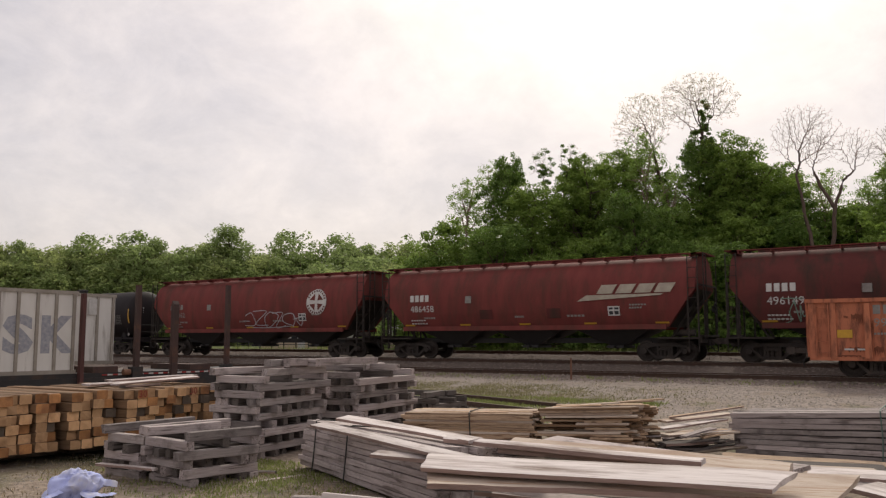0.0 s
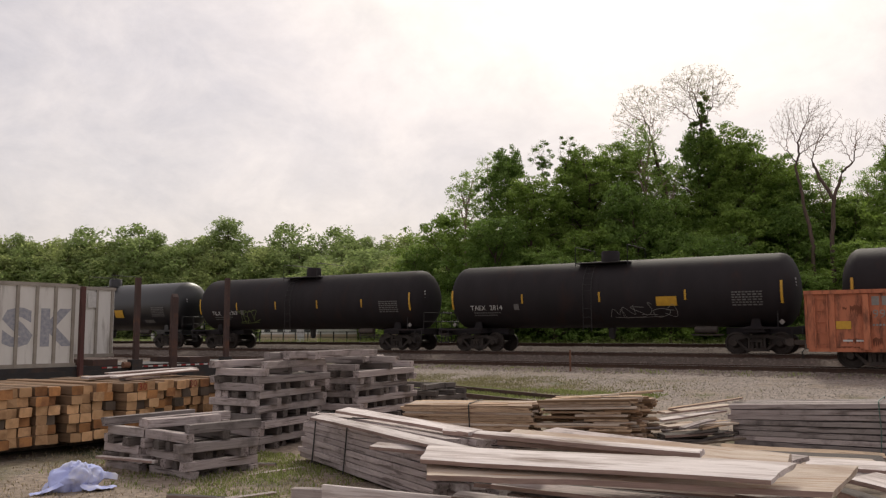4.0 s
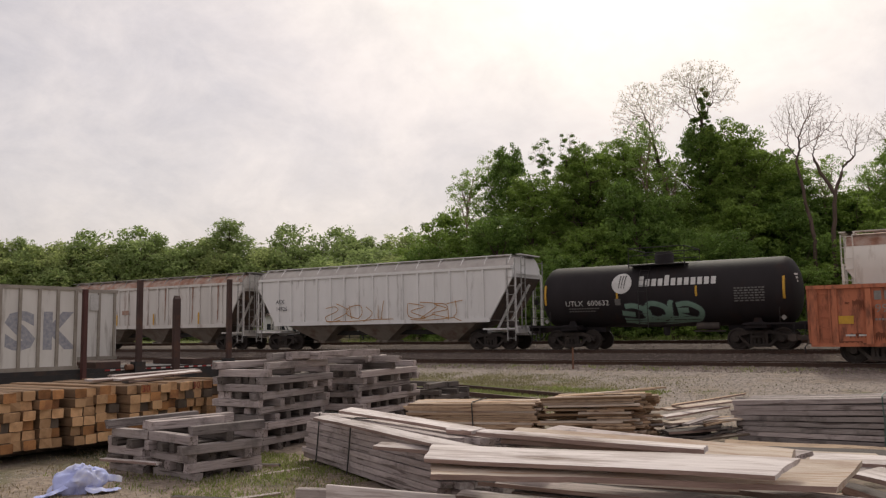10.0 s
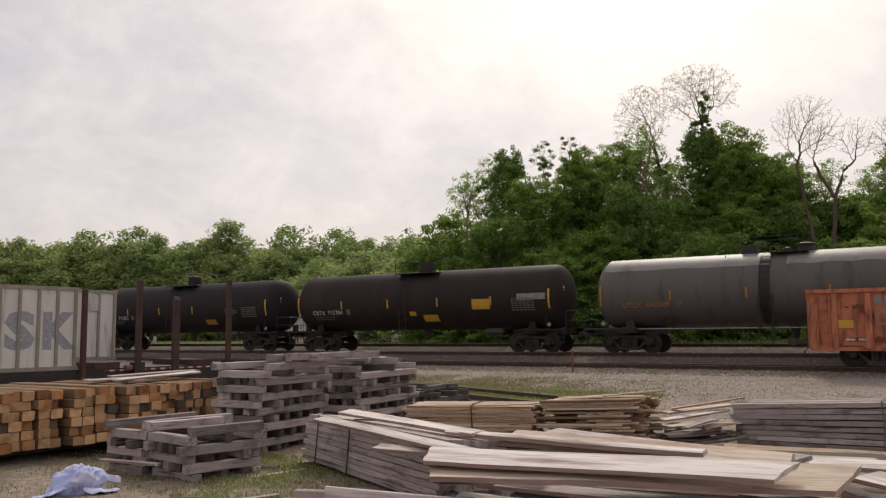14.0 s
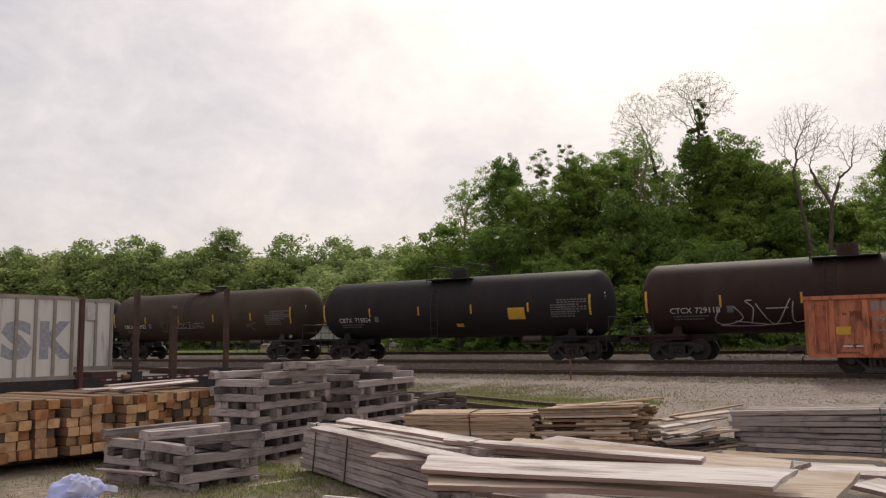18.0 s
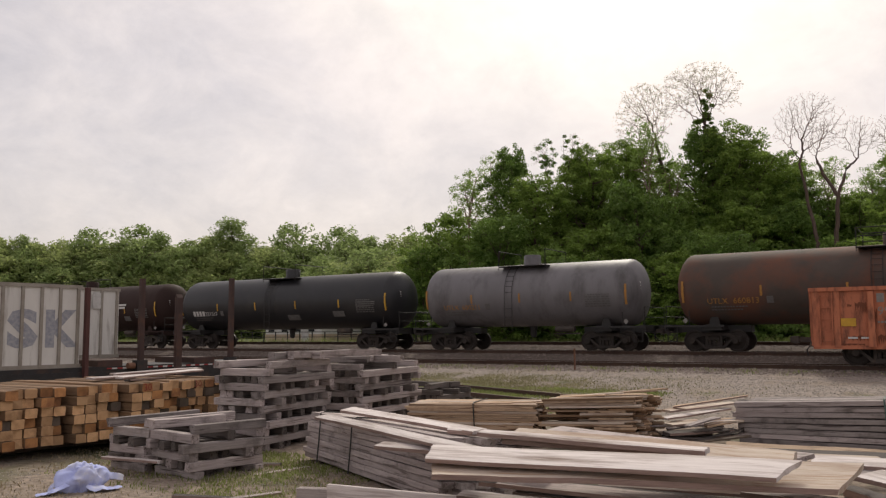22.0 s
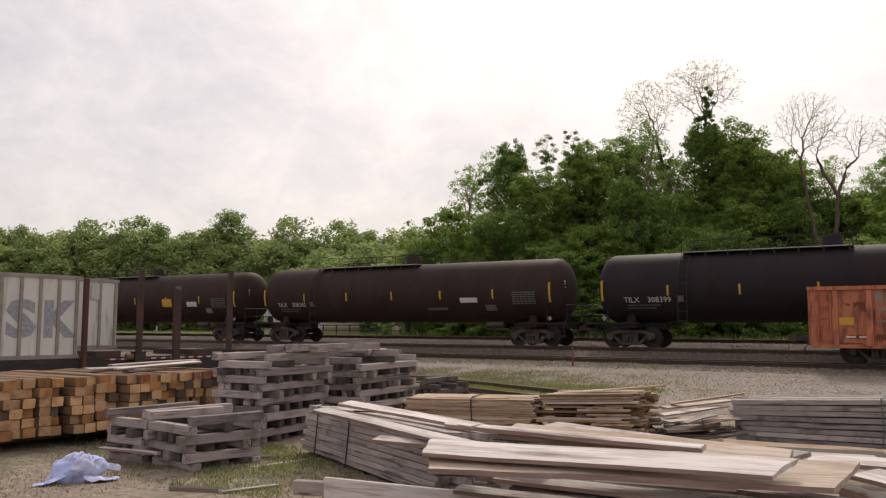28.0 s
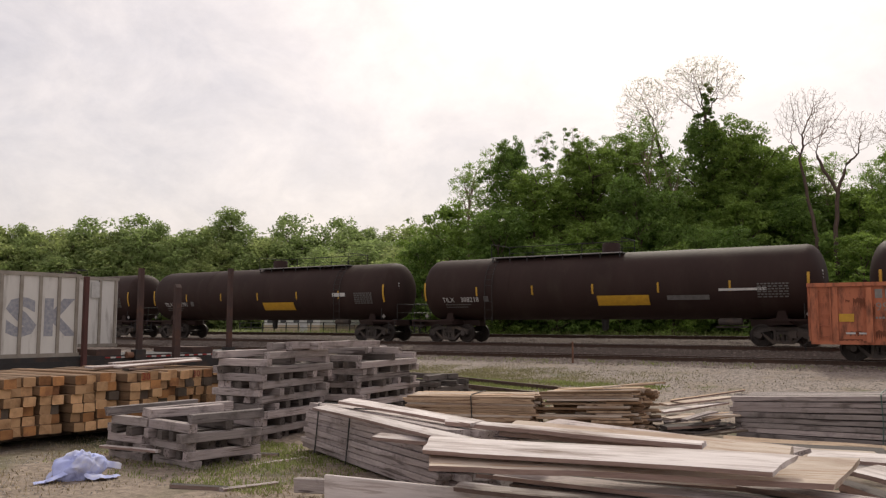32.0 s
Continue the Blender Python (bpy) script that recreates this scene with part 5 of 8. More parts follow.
def hopper_car(left, pull, paint, label, zt=4.62, zs=4.02, zb=1.50, diag=3.1, foot=1.25, chutes=3, depth=0.85, ribs=0, roof=None, under="iron", trim=None, walk_mat="galv", sill=None, marks=5, ladder_side="galv", barrel=False):
    """A covered hopper car; left as for the tank cars."""
    length = pull - 0.95
    cx = left + length / 2
    half = 1.50
    car = thing("hopper_car", label, "hopper car", Matrix.Translation((cx, TRACK_Y, RAIL_TOP)), "cars of the freight train")
    spin = []
    P, T, U = M[paint], M[trim or paint], M[under]
    part("body", once(("hopper", length, zt, zs, zb, diag, foot, barrel), lambda: hopper_body_mesh(length - 0.5, foot, zb, zs, zt, half, barrel, diag)), car, P)
    if roof:
        # weathered roof sheets, a little proud of the shoulder
        f = Form()
        out = [(half - 0.05, zs - 0.02), (half - 0.27, zs + 0.30), (half - 0.60, zs + 0.51), (0.5, zt + 0.01), (0, zt + 0.03)]
        if barrel:
            out = [(half - 0.28, zs), (half - 0.46, zs + 0.29), (half - 0.73, zs + 0.47), (0.45, zt), (0, zt + 0.03)]
        out = out + [(-y, z) for y, z in out[-2::-1]]
        k = len(out)
        l2 = length / 2 - 0.27
        f.add([(x, y, z) for x in (-l2, l2) for y, z in out], [(i, i + 1, i + 1 + k, i + k) for i in range(k - 1)])
        part("roof", f.mesh("roof", None, 40), car, M[roof])
    part("side_sill", once(("ssill", length, zb, sill), lambda: sill_mesh(length - 0.5 - 2 * foot if not sill else length - 0.3, half + 0.01, (sill or (zb - 0.10,))[0], zb + 0.12)), car, T)
    part("roof_walkway", once(("walk", length, zt, paint[:6]), lambda: roof_walk_mesh(length - 0.5, zt, half, not ribs)), car, M[walk_mat])
    part("trough_hatch", once(("trough", length, zt), lambda: trough_hatch_mesh(length, zt)), car, T if paint.startswith("maroon") else M["roof_grime"])
    w = (length - 0.5 - 2 * foot) / chutes
    for i in range(chutes):
        x = (i - (chutes - 1) / 2) * w * 0.93
        part("chute", once(("chute", chutes, zb, length, depth), lambda: chute_mesh(w * 0.90, zb + 0.05, depth, half - (0.36 if barrel else 0.1))), car, U, Matrix.Translation((x, 0, 0)))
    part("centre_sill", once(("csill", length), lambda: Form().box(-length / 2 + 0.5, length / 2 - 0.5, -0.25, 0.25, 0.80, 1.05).mesh("centre_sill", M["iron"])), car)
    for e in (0, 1):
        turn = Euler((0, 0, e * math.pi)).to_matrix().to_4x4()
        xb, xe = length / 2 - 0.25 - foot, length / 2 - 0.05
        sx, sw = (length - 0.5) / 2, half - (0.36 if barrel else 0.06)
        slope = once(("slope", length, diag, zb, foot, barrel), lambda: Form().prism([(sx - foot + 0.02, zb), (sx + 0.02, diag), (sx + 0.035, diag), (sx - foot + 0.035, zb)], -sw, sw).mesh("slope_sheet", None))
        # end shade put into colour: dark slope sheets, on maroon cars dark frames too
        part("slope_sheet", slope, car, M["cast_dark" if paint.startswith("maroon") else ("slope_rust" if ribs else "chute")], turn, "grimy sloping end sheet with shade in its colour")
        part("end_frame", once(("eframe", length, zt, diag, foot), lambda: end_frame_mesh(xb, xe, zt, half, diag)), car, M["cast_dark"] if paint.startswith("maroon") else T, turn)
        part("coupler", once("coupler", coupler_mesh), car, None, turn @ Matrix.Translation((pull / 2 - 0.2, 0, 0)))
        part("air_hose", once("hose", hose_mesh), car, None, turn @ Matrix.Translation((pull / 2 - 0.5, -0.35, 0)))
        for s in (-1, 1):
            part("ladder", once(("ladder", zt), lambda: ladder_mesh(0.42, zt - 0.55, 10)), car, M[ladder_side], turn @ Matrix.Translation((length / 2 - 0.33, s * (half + 0.02), 0.45)))
        part("end_ladder", once(("eladder", zt), lambda: ladder_mesh(0.42, zt - 0.95, 9, "end_ladder")), car, M[ladder_side], turn @ Matrix.Translation((length / 2 + 0.02, -0.9, 1.0)) @ Euler((0, 0, radians(90))).to_matrix().to_4x4())
        truck(car, (1 if e == 0 else -1) * (length / 2 - 1.75), spin, "cast_dark")
    part("brake_wheel", once("brake_wheel", brake_wheel_mesh), car, None, Matrix.Translation((length / 2 + 0.08, 0.5, 2.3)))
    part("air_reservoir", once("reservoir", brake_gear_mesh), car, None, Matrix.Translation((length / 2 - 1.0, -0.3, 1.25)))
    if ribs:
        rb = once(("rib", zs, zb), lambda: rib_mesh(zs - zb - 0.2))
        for s in (-1, 1):
            for i in range(ribs):
                x = -length / 2 + 0.9 + (length - 1.8) * i / (ribs - 1)
                if abs(x) < length / 2 - foot - 0.3:
                    part("rib", rb, car, T, Matrix.Translation((x, s * half, zb + 0.1)) @ Euler((0, 0, 0 if s < 0 else math.pi)).to_matrix().to_4x4())
        part("eave", Form().box(-length / 2 + 0.3, length / 2 - 0.3, -half - 0.08, -half + 0.05, zs - 0.12, zs + 0.02).box(-length / 2 + 0.3, length / 2 - 0.3, half - 0.05, half + 0.08, zs - 0.12, zs + 0.02).mesh("eave", None), car, T)
    y = -half - (0.08 if ribs else 0.006)
    flank = round_flank(half, zb, zs)
    side = Side(car, wall=lambda z: -float(np.interp(z, [q[1] for q in flank], [q[0] for q in flank])) - 0.012) if barrel else Side(car, y=y)
    inner = length / 2 - foot - 0.5
    for i in range(marks):
        x = -inner + 2 * inner * i / max(1, marks - 1)
        side.shapes("reflector", [rect(-0.3, 0.3, 0, 0.08)], x, zb + 0.15, M["yellow"])
    CARS.append((car, cx, spin))
    return car, side, length

# The cars in the order in which they pass.


def numbers(side, x, z, letters, digits, size, ink):
    side.shapes("lettering", bars(0.30 * letters, size * 0.72, letters), x, z + size * 1.15, M[ink])
    side.text(digits, x, z, size, M[ink])
    side.shapes("small_lettering", bars(0.9, 0.06, 6) + [[(a, b - 0.16) for a, b in o] for o in bars(1.0, 0.06, 6)], x, z - 0.45, M[ink])


def blotches(w, h, seed):
    """Worn spots with ragged outlines, longer than high."""
    rnd = random.Random(seed)
    out = []
    for _ in range(7):
        cx, cz, a, b = rnd.uniform(0, w), rnd.uniform(0, h), rnd.uniform(0.06, 0.30), rnd.uniform(0.03, 0.09)
        out.append([(cx + a * math.cos(q * 0.52) * rnd.uniform(0.5, 1.2), cz + b * math.sin(q * 0.52) * rnd.uniform(0.5, 1.2)) for q in range(12)])
    return out


def drips(w, h, seed):
    """A rust stain: one ragged outline with runs hanging from it."""
    rnd = random.Random(seed)
    top = [(w * i / 6, h * rnd.uniform(0.75, 1.0)) for i in range(7)]
    low = [(w * (i + rnd.uniform(-0.3, 0.3)) / 9, h * (rnd.uniform(0.0, 0.35) if i % 2 else rnd.uniform(0.5, 0.72))) for i in range(9, -1, -1)]
    return [top + low]


def maroon_details(side, length, ink="white_mark"):
    for x, w in ((2.7, 0.7), (7.9, 0.5), (10.6, 0.9)):
        side.shapes("small_lettering", bars(w, 0.09, 5), -length / 2 + x, 2.0, M["pale_mark"])
    side.shapes("stencil", [rect(0, 0.34, 0, 0.34)], -length / 2 + 5.2, 2.75, M["pale_mark"])
    side.shapes("data_panel", [rect(0, 0.55, 0, 0.42)], -length / 2 + 12.6, 2.02, M["white_mark"])
    side.shapes("data_panel", [rect(0.05, 0.24, 0.05, 0.36), rect(0.30, 0.50, 0.05, 0.36)], -length / 2 + 12.6, 2.02, M["dark_mark"])
    side.shapes("small_lettering", bars(0.8, 0.07, 6) + [[(a, b - 0.13) for a, b in o] for o in bars(0.6, 0.07, 5)], -length / 2 + 13.6, 2.45, M["pale_mark"])


def consist():
    lab = "%s covered hopper freight car"
    # maroon cars: cast_dark ladders, the shade of the ends put into their colour
    c, s, n = hopper_car(-8.75, 17.7, "maroon_dark", lab % "dark maroon", walk_mat="maroon", ladder_side="cast_dark", barrel=True)
    numbers(s, -n / 2 + 1.7, 2.35, 4, "496149", 0.46, "white_mark")
    s.shapes("graffiti", scrawl(0.9, 0.9, 2, 5), -n / 2 + 2.3, 1.7, M["spray_teal"])
    maroon_details(s, n)
    c, s, n = hopper_car(-26.43, 17.7, "maroon", lab % "maroon" + " with a cream logo", walk_mat="maroon", ladder_side="cast_dark", barrel=True)
    numbers(s, -n / 2 + 1.9, 2.35, 4, "486458", 0.46, "white_mark")
    maroon_details(s, n)
    # wedge logo: four slanted blocks over a long wedge
    s.shapes("logo", [rect(0.75 + i * 0.88, 1.48 + i * 0.88, 0.32, 0.72, 0.6) for i in range(4)] + [[(0, 0), (3.9, 0.20), (4.0, 0.27), (0.45, 0.27)]], n / 2 - 5.6, 2.68, M["cream_mark"])
    for x in (6.0, 9.6):
        s.shapes("panel", [rect(0, 0.7, 0, 0.45)], -n / 2 + x, 1.95, M["maroon_dark"])
    c, s, n = hopper_car(-44.82, 18.3, "maroon", lab % "weathered maroon" + " with a round white emblem", walk_mat="maroon", ladder_side="cast_dark", barrel=True)
    numbers(s, -n / 2 + 1.9, 2.35, 4, "476062", 0.42, "pale_mark")
    maroon_details(s, n, "pale_mark")
    disc = [[(0.72 * math.cos(a * math.pi / 14), 0.72 * math.sin(a * math.pi / 14)) for a in range(28)]]
    s.shapes("emblem", disc, n / 2 - 3.4, 3.05, M["white_mark"])
    arms = [[(k * math.cos(a + d), k * math.sin(a + d)) for k, d in ((0.12, 0.785), (0.50, 0.25), (0.50, 1.32))] for a in (0, math.pi / 2, math.pi, 3 * math.pi / 2)]
    rim = [[(k * math.cos(a * 0.262 + d), k * math.sin(a * 0.262 + d)) for k, d in ((0.56, 0), (0.56, 0.14), (0.68, 0.14), (0.68, 0))] for a in range(24) if a not in (0, 11, 12, 23)]
    s.shapes("small_lettering", rim, n / 2 - 3.4, 3.05, M["maroon_dark"])
    s.shapes("emblem_cross", arms, n / 2 - 3.4, 3.05, M["maroon"])
    s.shapes("graffiti", scrawl(4.6, 0.95, 6, 12), n / 2 - 8.9, 1.72, M["spray_white"])

    tk = "%s railway tank car"
    tank_car(-63.08, 18.15, "black", tk % "dusty black" + " with graffiti", "301653", "CTCX", 4, "none", panels=((0.1, 1.75, 0.5, 0.45, "yellow"), (2.1, 2.0, 0.7, 0.36, "yellow"), (0.3, 2.3, 0.6, 0.2, "pale_mark")), spray=((3.1, 1.7, 2.6, 0.5, 5, "spray_teal", False),))
    tank_car(-80.9, 17.9, "black", tk % "black" + " with scrawled graffiti", "220142", "CITX", 4, "none", panels=((0.9, 1.75, 0.8, 0.45, "yellow"),), spray=((-4.4, 1.7, 2.4, 0.5, 5, "grey_mark", False), (2.4, 1.8, 1.7, 0.7, 3, "pale_mark", False)))
    tank_car(-98.94, 18.1, "black", tk % "black", "2814", "TAEX", 3, "plain", panels=((2.6, 2.05, 0.9, 0.4, "yellow"),), spray=((0.5, 1.6, 3.0, 0.5, 6, "pale_mark", False),))
    tank_car(-117.14, 18.2, "black", tk % "plain black", "311369", "TILX", 4, "plain", spray=((-4.7, 1.55, 1.6, 0.7, 4, "spray_green", False),))
    tank_car(-135.23, 18.1, "black_new", tk % "glossy new black", "311291", "TILX", 4, "plain", panels=((2.1, 1.95, 0.85, 0.5, "yellow"), (-0.6, 1.45, 1.3, 0.22, "grey_mark"), (-2.9, 1.45, 0.6, 0.2, "grey_mark"), (4.9, 1.6, 0.9, 0.2, "grey_mark")))

    c, s, n = hopper_car(-155.0, 19.75, "white_car", lab % "white" + " with red and black graffiti", roof="roof_pale", zt=4.62, chutes=4, depth=0.7, under="cast", foot=1.7, sill=(1.20,), zb=1.34, walk_mat="white_car", marks=0, barrel=True)
    s.text("64958", -n / 2 + 2.2, 2.25, 0.42, M["dark_mark"])
    s.text("GACX", -n / 2 + 2.2, 2.75, 0.38, M["dark_mark"])
    s.shapes("logo", [rect(i * 0.45, i * 0.45 + 0.36, 0, 0.58, 0.22) for i in range(4)], n / 2 - 4.3, 2.98, M["blue_mark"])
    s.shapes("graffiti", scrawl(6.8, 1.15, 9, 41, "edge") + scrawl(6.8, 0.8, 8, 40, "edge"), -n / 2 + 2.5, 1.36, M["spray_green"])
    s.shapes("graffiti", scrawl(5.4, 0.95, 7, 43, "edge") + scrawl(5.2, 0.8, 9, 48, "edge") + scrawl(5.0, 0.6, 10, 49, "edge"), -n / 2 + 3.2, 1.42, M["spray_red"])
    s.shapes("graffiti", [rect(0, 5.4, 0, 0.25)], -n / 2 + 3.3, 1.21, M["spray_red"], 0.40)
    s.shapes("graffiti", scrawl(5.2, 0.75, 7, 50), -n / 2 + 3.3, 1.5, M["spray_black"])
    s.shapes("graffiti", scrawl(5.8, 1.4, 5, 44, "edge"), n / 2 - 8.8, 1.36, M["spray_black"])
    s.shapes("graffiti", scrawl(5.8, 1.4, 5, 44, True), n / 2 - 8.8, 1.36, M["white_mark"])
    s.shapes("graffiti", scrawl(5.6, 0.5, 6, 47), n / 2 - 8.8, 1.30, M["spray_black"])
    s.shapes("graffiti", scrawl(1.3, 0.9, 3, 45), -n / 2 + 0.9, 3.0, M["spray_black"])
    s.shapes("graffiti", scrawl(1.7, 0.8, 3, 46), -n / 2 + 3.0, 3.1, M["spray_black"])
    c, s, n = hopper_car(-174.56, 19.55, "tan_car", lab % "dusty tan", roof="roof_pale", zt=4.62, chutes=4, depth=0.7, under="cast", foot=1.9, walk_mat="tan_car", ladder_side="tan_car", marks=0, zb=1.40, sill=(1.20,), trim="tan_sill", barrel=True)
    s.text("1045", -n / 2 + 2.1, 2.1, 0.34, M["dark_mark"])
    s.text("SSPX", -n / 2 + 2.1, 2.55, 0.34, M["dark_mark"])
    for x in (3.2, 6.2, 9.2, 12.2, 14.8):
        s.shapes("reflector", [rect(0, 0.12, 0, 0.42, -0.3)], -n / 2 + x, 1.75, M["white_mark"])
    for x, z, w in ((10.6, 3.4, 1.3), (13.6, 3.6, 1.1), (5.4, 3.2, 1.0)):
        s.shapes("worn_patch", blotches(w, 0.34, int(x)), -n / 2 + x, z, M["roof_rust"])
    c, s, n = hopper_car(-194.98, 20.4, "cream_car", lab % "cream" + " with rusty roof and bright graffiti", zt=4.56, chutes=4, depth=0.75, under="chute", foot=1.3, sill=(1.04,), zb=1.34, roof="roof_rust", walk_mat="cream_car", ladder_side="cream_car", marks=0, barrel=True)
    s.text("57371", -n / 2 + 1.7, 1.98, 0.40, M["dark_mark"])
    s.text("ROIX", -n / 2 + 1.7, 2.50, 0.40, M["dark_mark"])
    for x in (1.4, 4.8, 17.6):
        s.shapes("reflector", [rect(0, 0.10, 0, 0.85)], -n / 2 + x, 1.5, M["yellow"])
    for x, w, seed, mat in ((5.0, 4.4, 51, "spray_white"), (9.2, 3.0, 52, "spray_green"), (12.0, 1.4, 53, "spray_white"), (13.2, 2.9, 54, "spray_green")):
        k = max(2, int(w * 1.4))
        s.shapes("graffiti", scrawl(w, 1.15, k, seed, "edge"), -n / 2 + x, 1.42, M["spray_black"])
        s.shapes("graffiti", scrawl(w, 1.15, k, seed, True), -n / 2 + x, 1.42, M[mat])
        s.shapes("graffiti", scrawl(w, 1.0, k, seed + 40), -n / 2 + x, 1.5, M["spray_violet"])
        s.shapes("graffiti", scrawl(w, 1.1, k, seed + 80), -n / 2 + x, 1.45, M["spray_black"])
    s.shapes("graffiti", scrawl(1.9, 1.1, 3, 58), -n / 2 + 16.0, 1.8, M["spray_black"])
    s.shapes("graffiti", scrawl(6.5, 0.3, 16, 59), -n / 2 + 9.3, 1.08, M["spray_violet"], 0.40)

    c = tank_car(-208.07, 13.15, "black", tk % "short matt black" + " with a white emblem", "600632", "UTLX", 2, "cage", r=1.43, spray=((-1.3, 1.30, 3.1, 0.85, 4, "spray_teal", True),))
    s = Side(c, r=1.43, zc=2.45)
    disc = [[(0.46 * math.cos(a * math.pi / 12), 0.46 * math.sin(a * math.pi / 12)) for a in range(24)]]
    s.shapes("emblem", disc, -1.55, 2.95, M["white_mark"], 0.02)
    s.shapes("emblem_stripes", [[(x, -0.28), (x + 0.04, -0.28), (x + 0.12, 0.3), (x + 0.05, 0.3)] for x in (-0.2, -0.08, 0.04)], -1.5, 3.0, M["grey_mark"], 0.022)
    s.shapes("lettering", [rect(i * 0.285, i * 0.285 + 0.2, 0, 0.46 if i in (0, 4) else 0.32) for i in range(12)], -0.75, 2.78, M["white_mark"], 0.02)

    rl = lab % "light grey ribbed"
    c, s, n = hopper_car(-226.25, 18.2, "grey_car", rl + " with orange scrawls", roof="roof_pale", ribs=17, zt=4.50, zs=4.05, zb=1.46, diag=3.5, foot=1.3, depth=1.0, under="chute", walk_mat="grey_car", marks=0)
    s.text("14926", -n / 2 + 1.7, 2.22, 0.34, M["dark_mark"])
    s.text("AEX", -n / 2 + 1.7, 2.62, 0.34, M["dark_mark"])
    s.shapes("graffiti", scrawl(4.4, 0.9, 5, 61), -n / 2 + 5.4, 1.6, M["orange_mark"])
    s.shapes("graffiti", scrawl(3.2, 0.9, 4, 62), -n / 2 + 11.0, 1.6, M["orange_mark"])
    c, s, n = hopper_car(-244.56, 18.35, "grey_rusty_car", rl + " streaked with rust", ribs=17, zt=4.50, zs=4.02, zb=1.46, diag=3.5, foot=1.3, depth=1.0, under="chute", walk_mat="galv", roof="roof_rust", marks=0)
    for x in (2.5, 3.22):
        s.shapes("panel", [rect(0, 0.56, 0, 0.72)], -n / 2 + x, 2.1, M["white_mark"])
    for words, x, z in (("CA", 2.55, 2.49), ("47", 2.57, 2.14), ("EX", 3.28, 2.49), ("122", 3.24, 2.14)):
        s.text(words, -n / 2 + x, z, 0.30, M["dark_mark"])
    for k, x in enumerate((7.62, 7.95, 12.5, 12.85, 3.2, 10.3, 15.1)):
        s.shapes("rust_streak", [[(0, 0.0), (0.10, 0.3), (0.13, 1.6), (0.16, 2.3), (0.02, 2.3), (0.03, 1.2)]], -n / 2 + x, 1.62, M["roof_rust"], 0.004 - 0.075)
    for x in (4.9, 6.2):
        s.shapes("panel", [rect(0, 0.7, 0, 0.28)], -n / 2 + x, 2.3, M["roof_rust"])
    for x in (1.5, 5.6, 9.3, 13.5):
        s.shapes("reflector", [rect(0, 0.14, 0, 0.7)], -n / 2 + x, 1.6, M["yellow"])

    tank_car(-262.33, 18.4, "tank_olive", tk % "grimy olive-brown", "252246", "NATX", 4, "plain", panels=((0.3, 2.6, 0.4, 0.1, "pale_mark"),))
    dun = tank_car(-280.84, 18.4, "tank_dun", tk % "grimy grey-brown" + " with a paler top and orange lettering", "642309", "UTLX", 4, "none", ink="orange_mark", panels=((5.5, 2.45, 1.55, 0.22, "grey_mark"), (5.5, 2.68, 1.55, 0.22, "grey_mark"), (4.30, 1.92, 0.52, 0.34, "white_mark"), (4.36, 1.98, 0.18, 0.22, "dark_mark"), (4.58, 1.98, 0.18, 0.22, "dark_mark"), (0.95, 1.95, 0.62, 0.30, "dark_mark")))
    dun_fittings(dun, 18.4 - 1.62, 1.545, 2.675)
    tank_car(-298.89, 18.1, "black_grimy", tk % "black", "715784", "CBTX", 4, "plain", panels=((3.6, 2.1, 1.0, 0.5, "yellow"), (-0.2, 1.85, 0.4, 0.22, "yellow"), (0.6, 1.55, 0.9, 0.34, "yellow"), (6.1, 2.5, 1.5, 0.3, "pale_mark")))
    tank_car(-317.0, 18.15, "black", tk % "black", "715802", "CBTX", 4, "plain", panels=((2.6, 1.6, 0.9, 0.3, "orange_mark"), (4.5, 2.15, 1.0, 0.45, "grey_mark")))
    tank_car(-335.35, 18.4, "black", tk % "black" + " with faint graffiti", "668119", "UTLX", 4, "none", panels=((4.4, 2.35, 0.9, 0.32, "yellow"),), spray=((-4.6, 1.9, 2.4, 0.7, 5, "grey_mark", False), (1.8, 1.8, 1.3, 0.5, 4, "pale_mark", False), (6.4, 1.75, 0.9, 0.5, 2, "pale_mark", False)))
    tank_car(-353.8, 18.4, "black_brown", tk % "brown-black" + " with bubble graffiti", "729118", "CTCX", 4, "plain", spray=((-5.0, 1.5, 3.8, 0.9, 4, "spray_white", False), (-1.4, 1.75, 0.9, 0.6, 2, "pale_mark", False)), panels=((6.0, 2.15, 1.2, 0.5, "grey_mark"),))
    tank_car(-372.0, 18.2, "black", tk % "black", "715024", "CBTX", 4, "cage", panels=((3.6, 1.95, 0.9, 0.55, "yellow"), (0.6, 1.65, 0.4, 0.16, "yellow"), (6.2, 2.2, 1.5, 0.75, "grey_mark")))
    tank_car(-390.15, 18.25, "tank_olive", tk % "brown-black" + " with white scrawls", "250922", "DBUX", 4, "none", spray=((-3.2, 1.8, 1.6, 0.6, 4, "grey_mark", False), (-1.9, 1.95, 2.6, 0.35, 9, "spray_white", False), (4.3, 1.8, 0.7, 0.4, 2, "pale_mark", False)), panels=((6.3, 2.3, 1.5, 0.6, "grey_mark"),))
    tank_car(-408.54, 18.4, "black", tk % "black" + " with orange lettering", "660964", "UTLX", 4, "none", ink="orange_mark", spray=((-3.6, 1.5, 2.4, 0.8, 4, "grey_mark", False), (-0.5, 1.5, 1.0, 1.0, 4, "spray_white", False)), panels=((5.6, 1.9, 0.5, 0.3, "white_mark"), (2.2, 2.25, 0.9, 0.14, "pale_mark"), (6.2, 2.35, 1.2, 0.55, "pale_mark")))
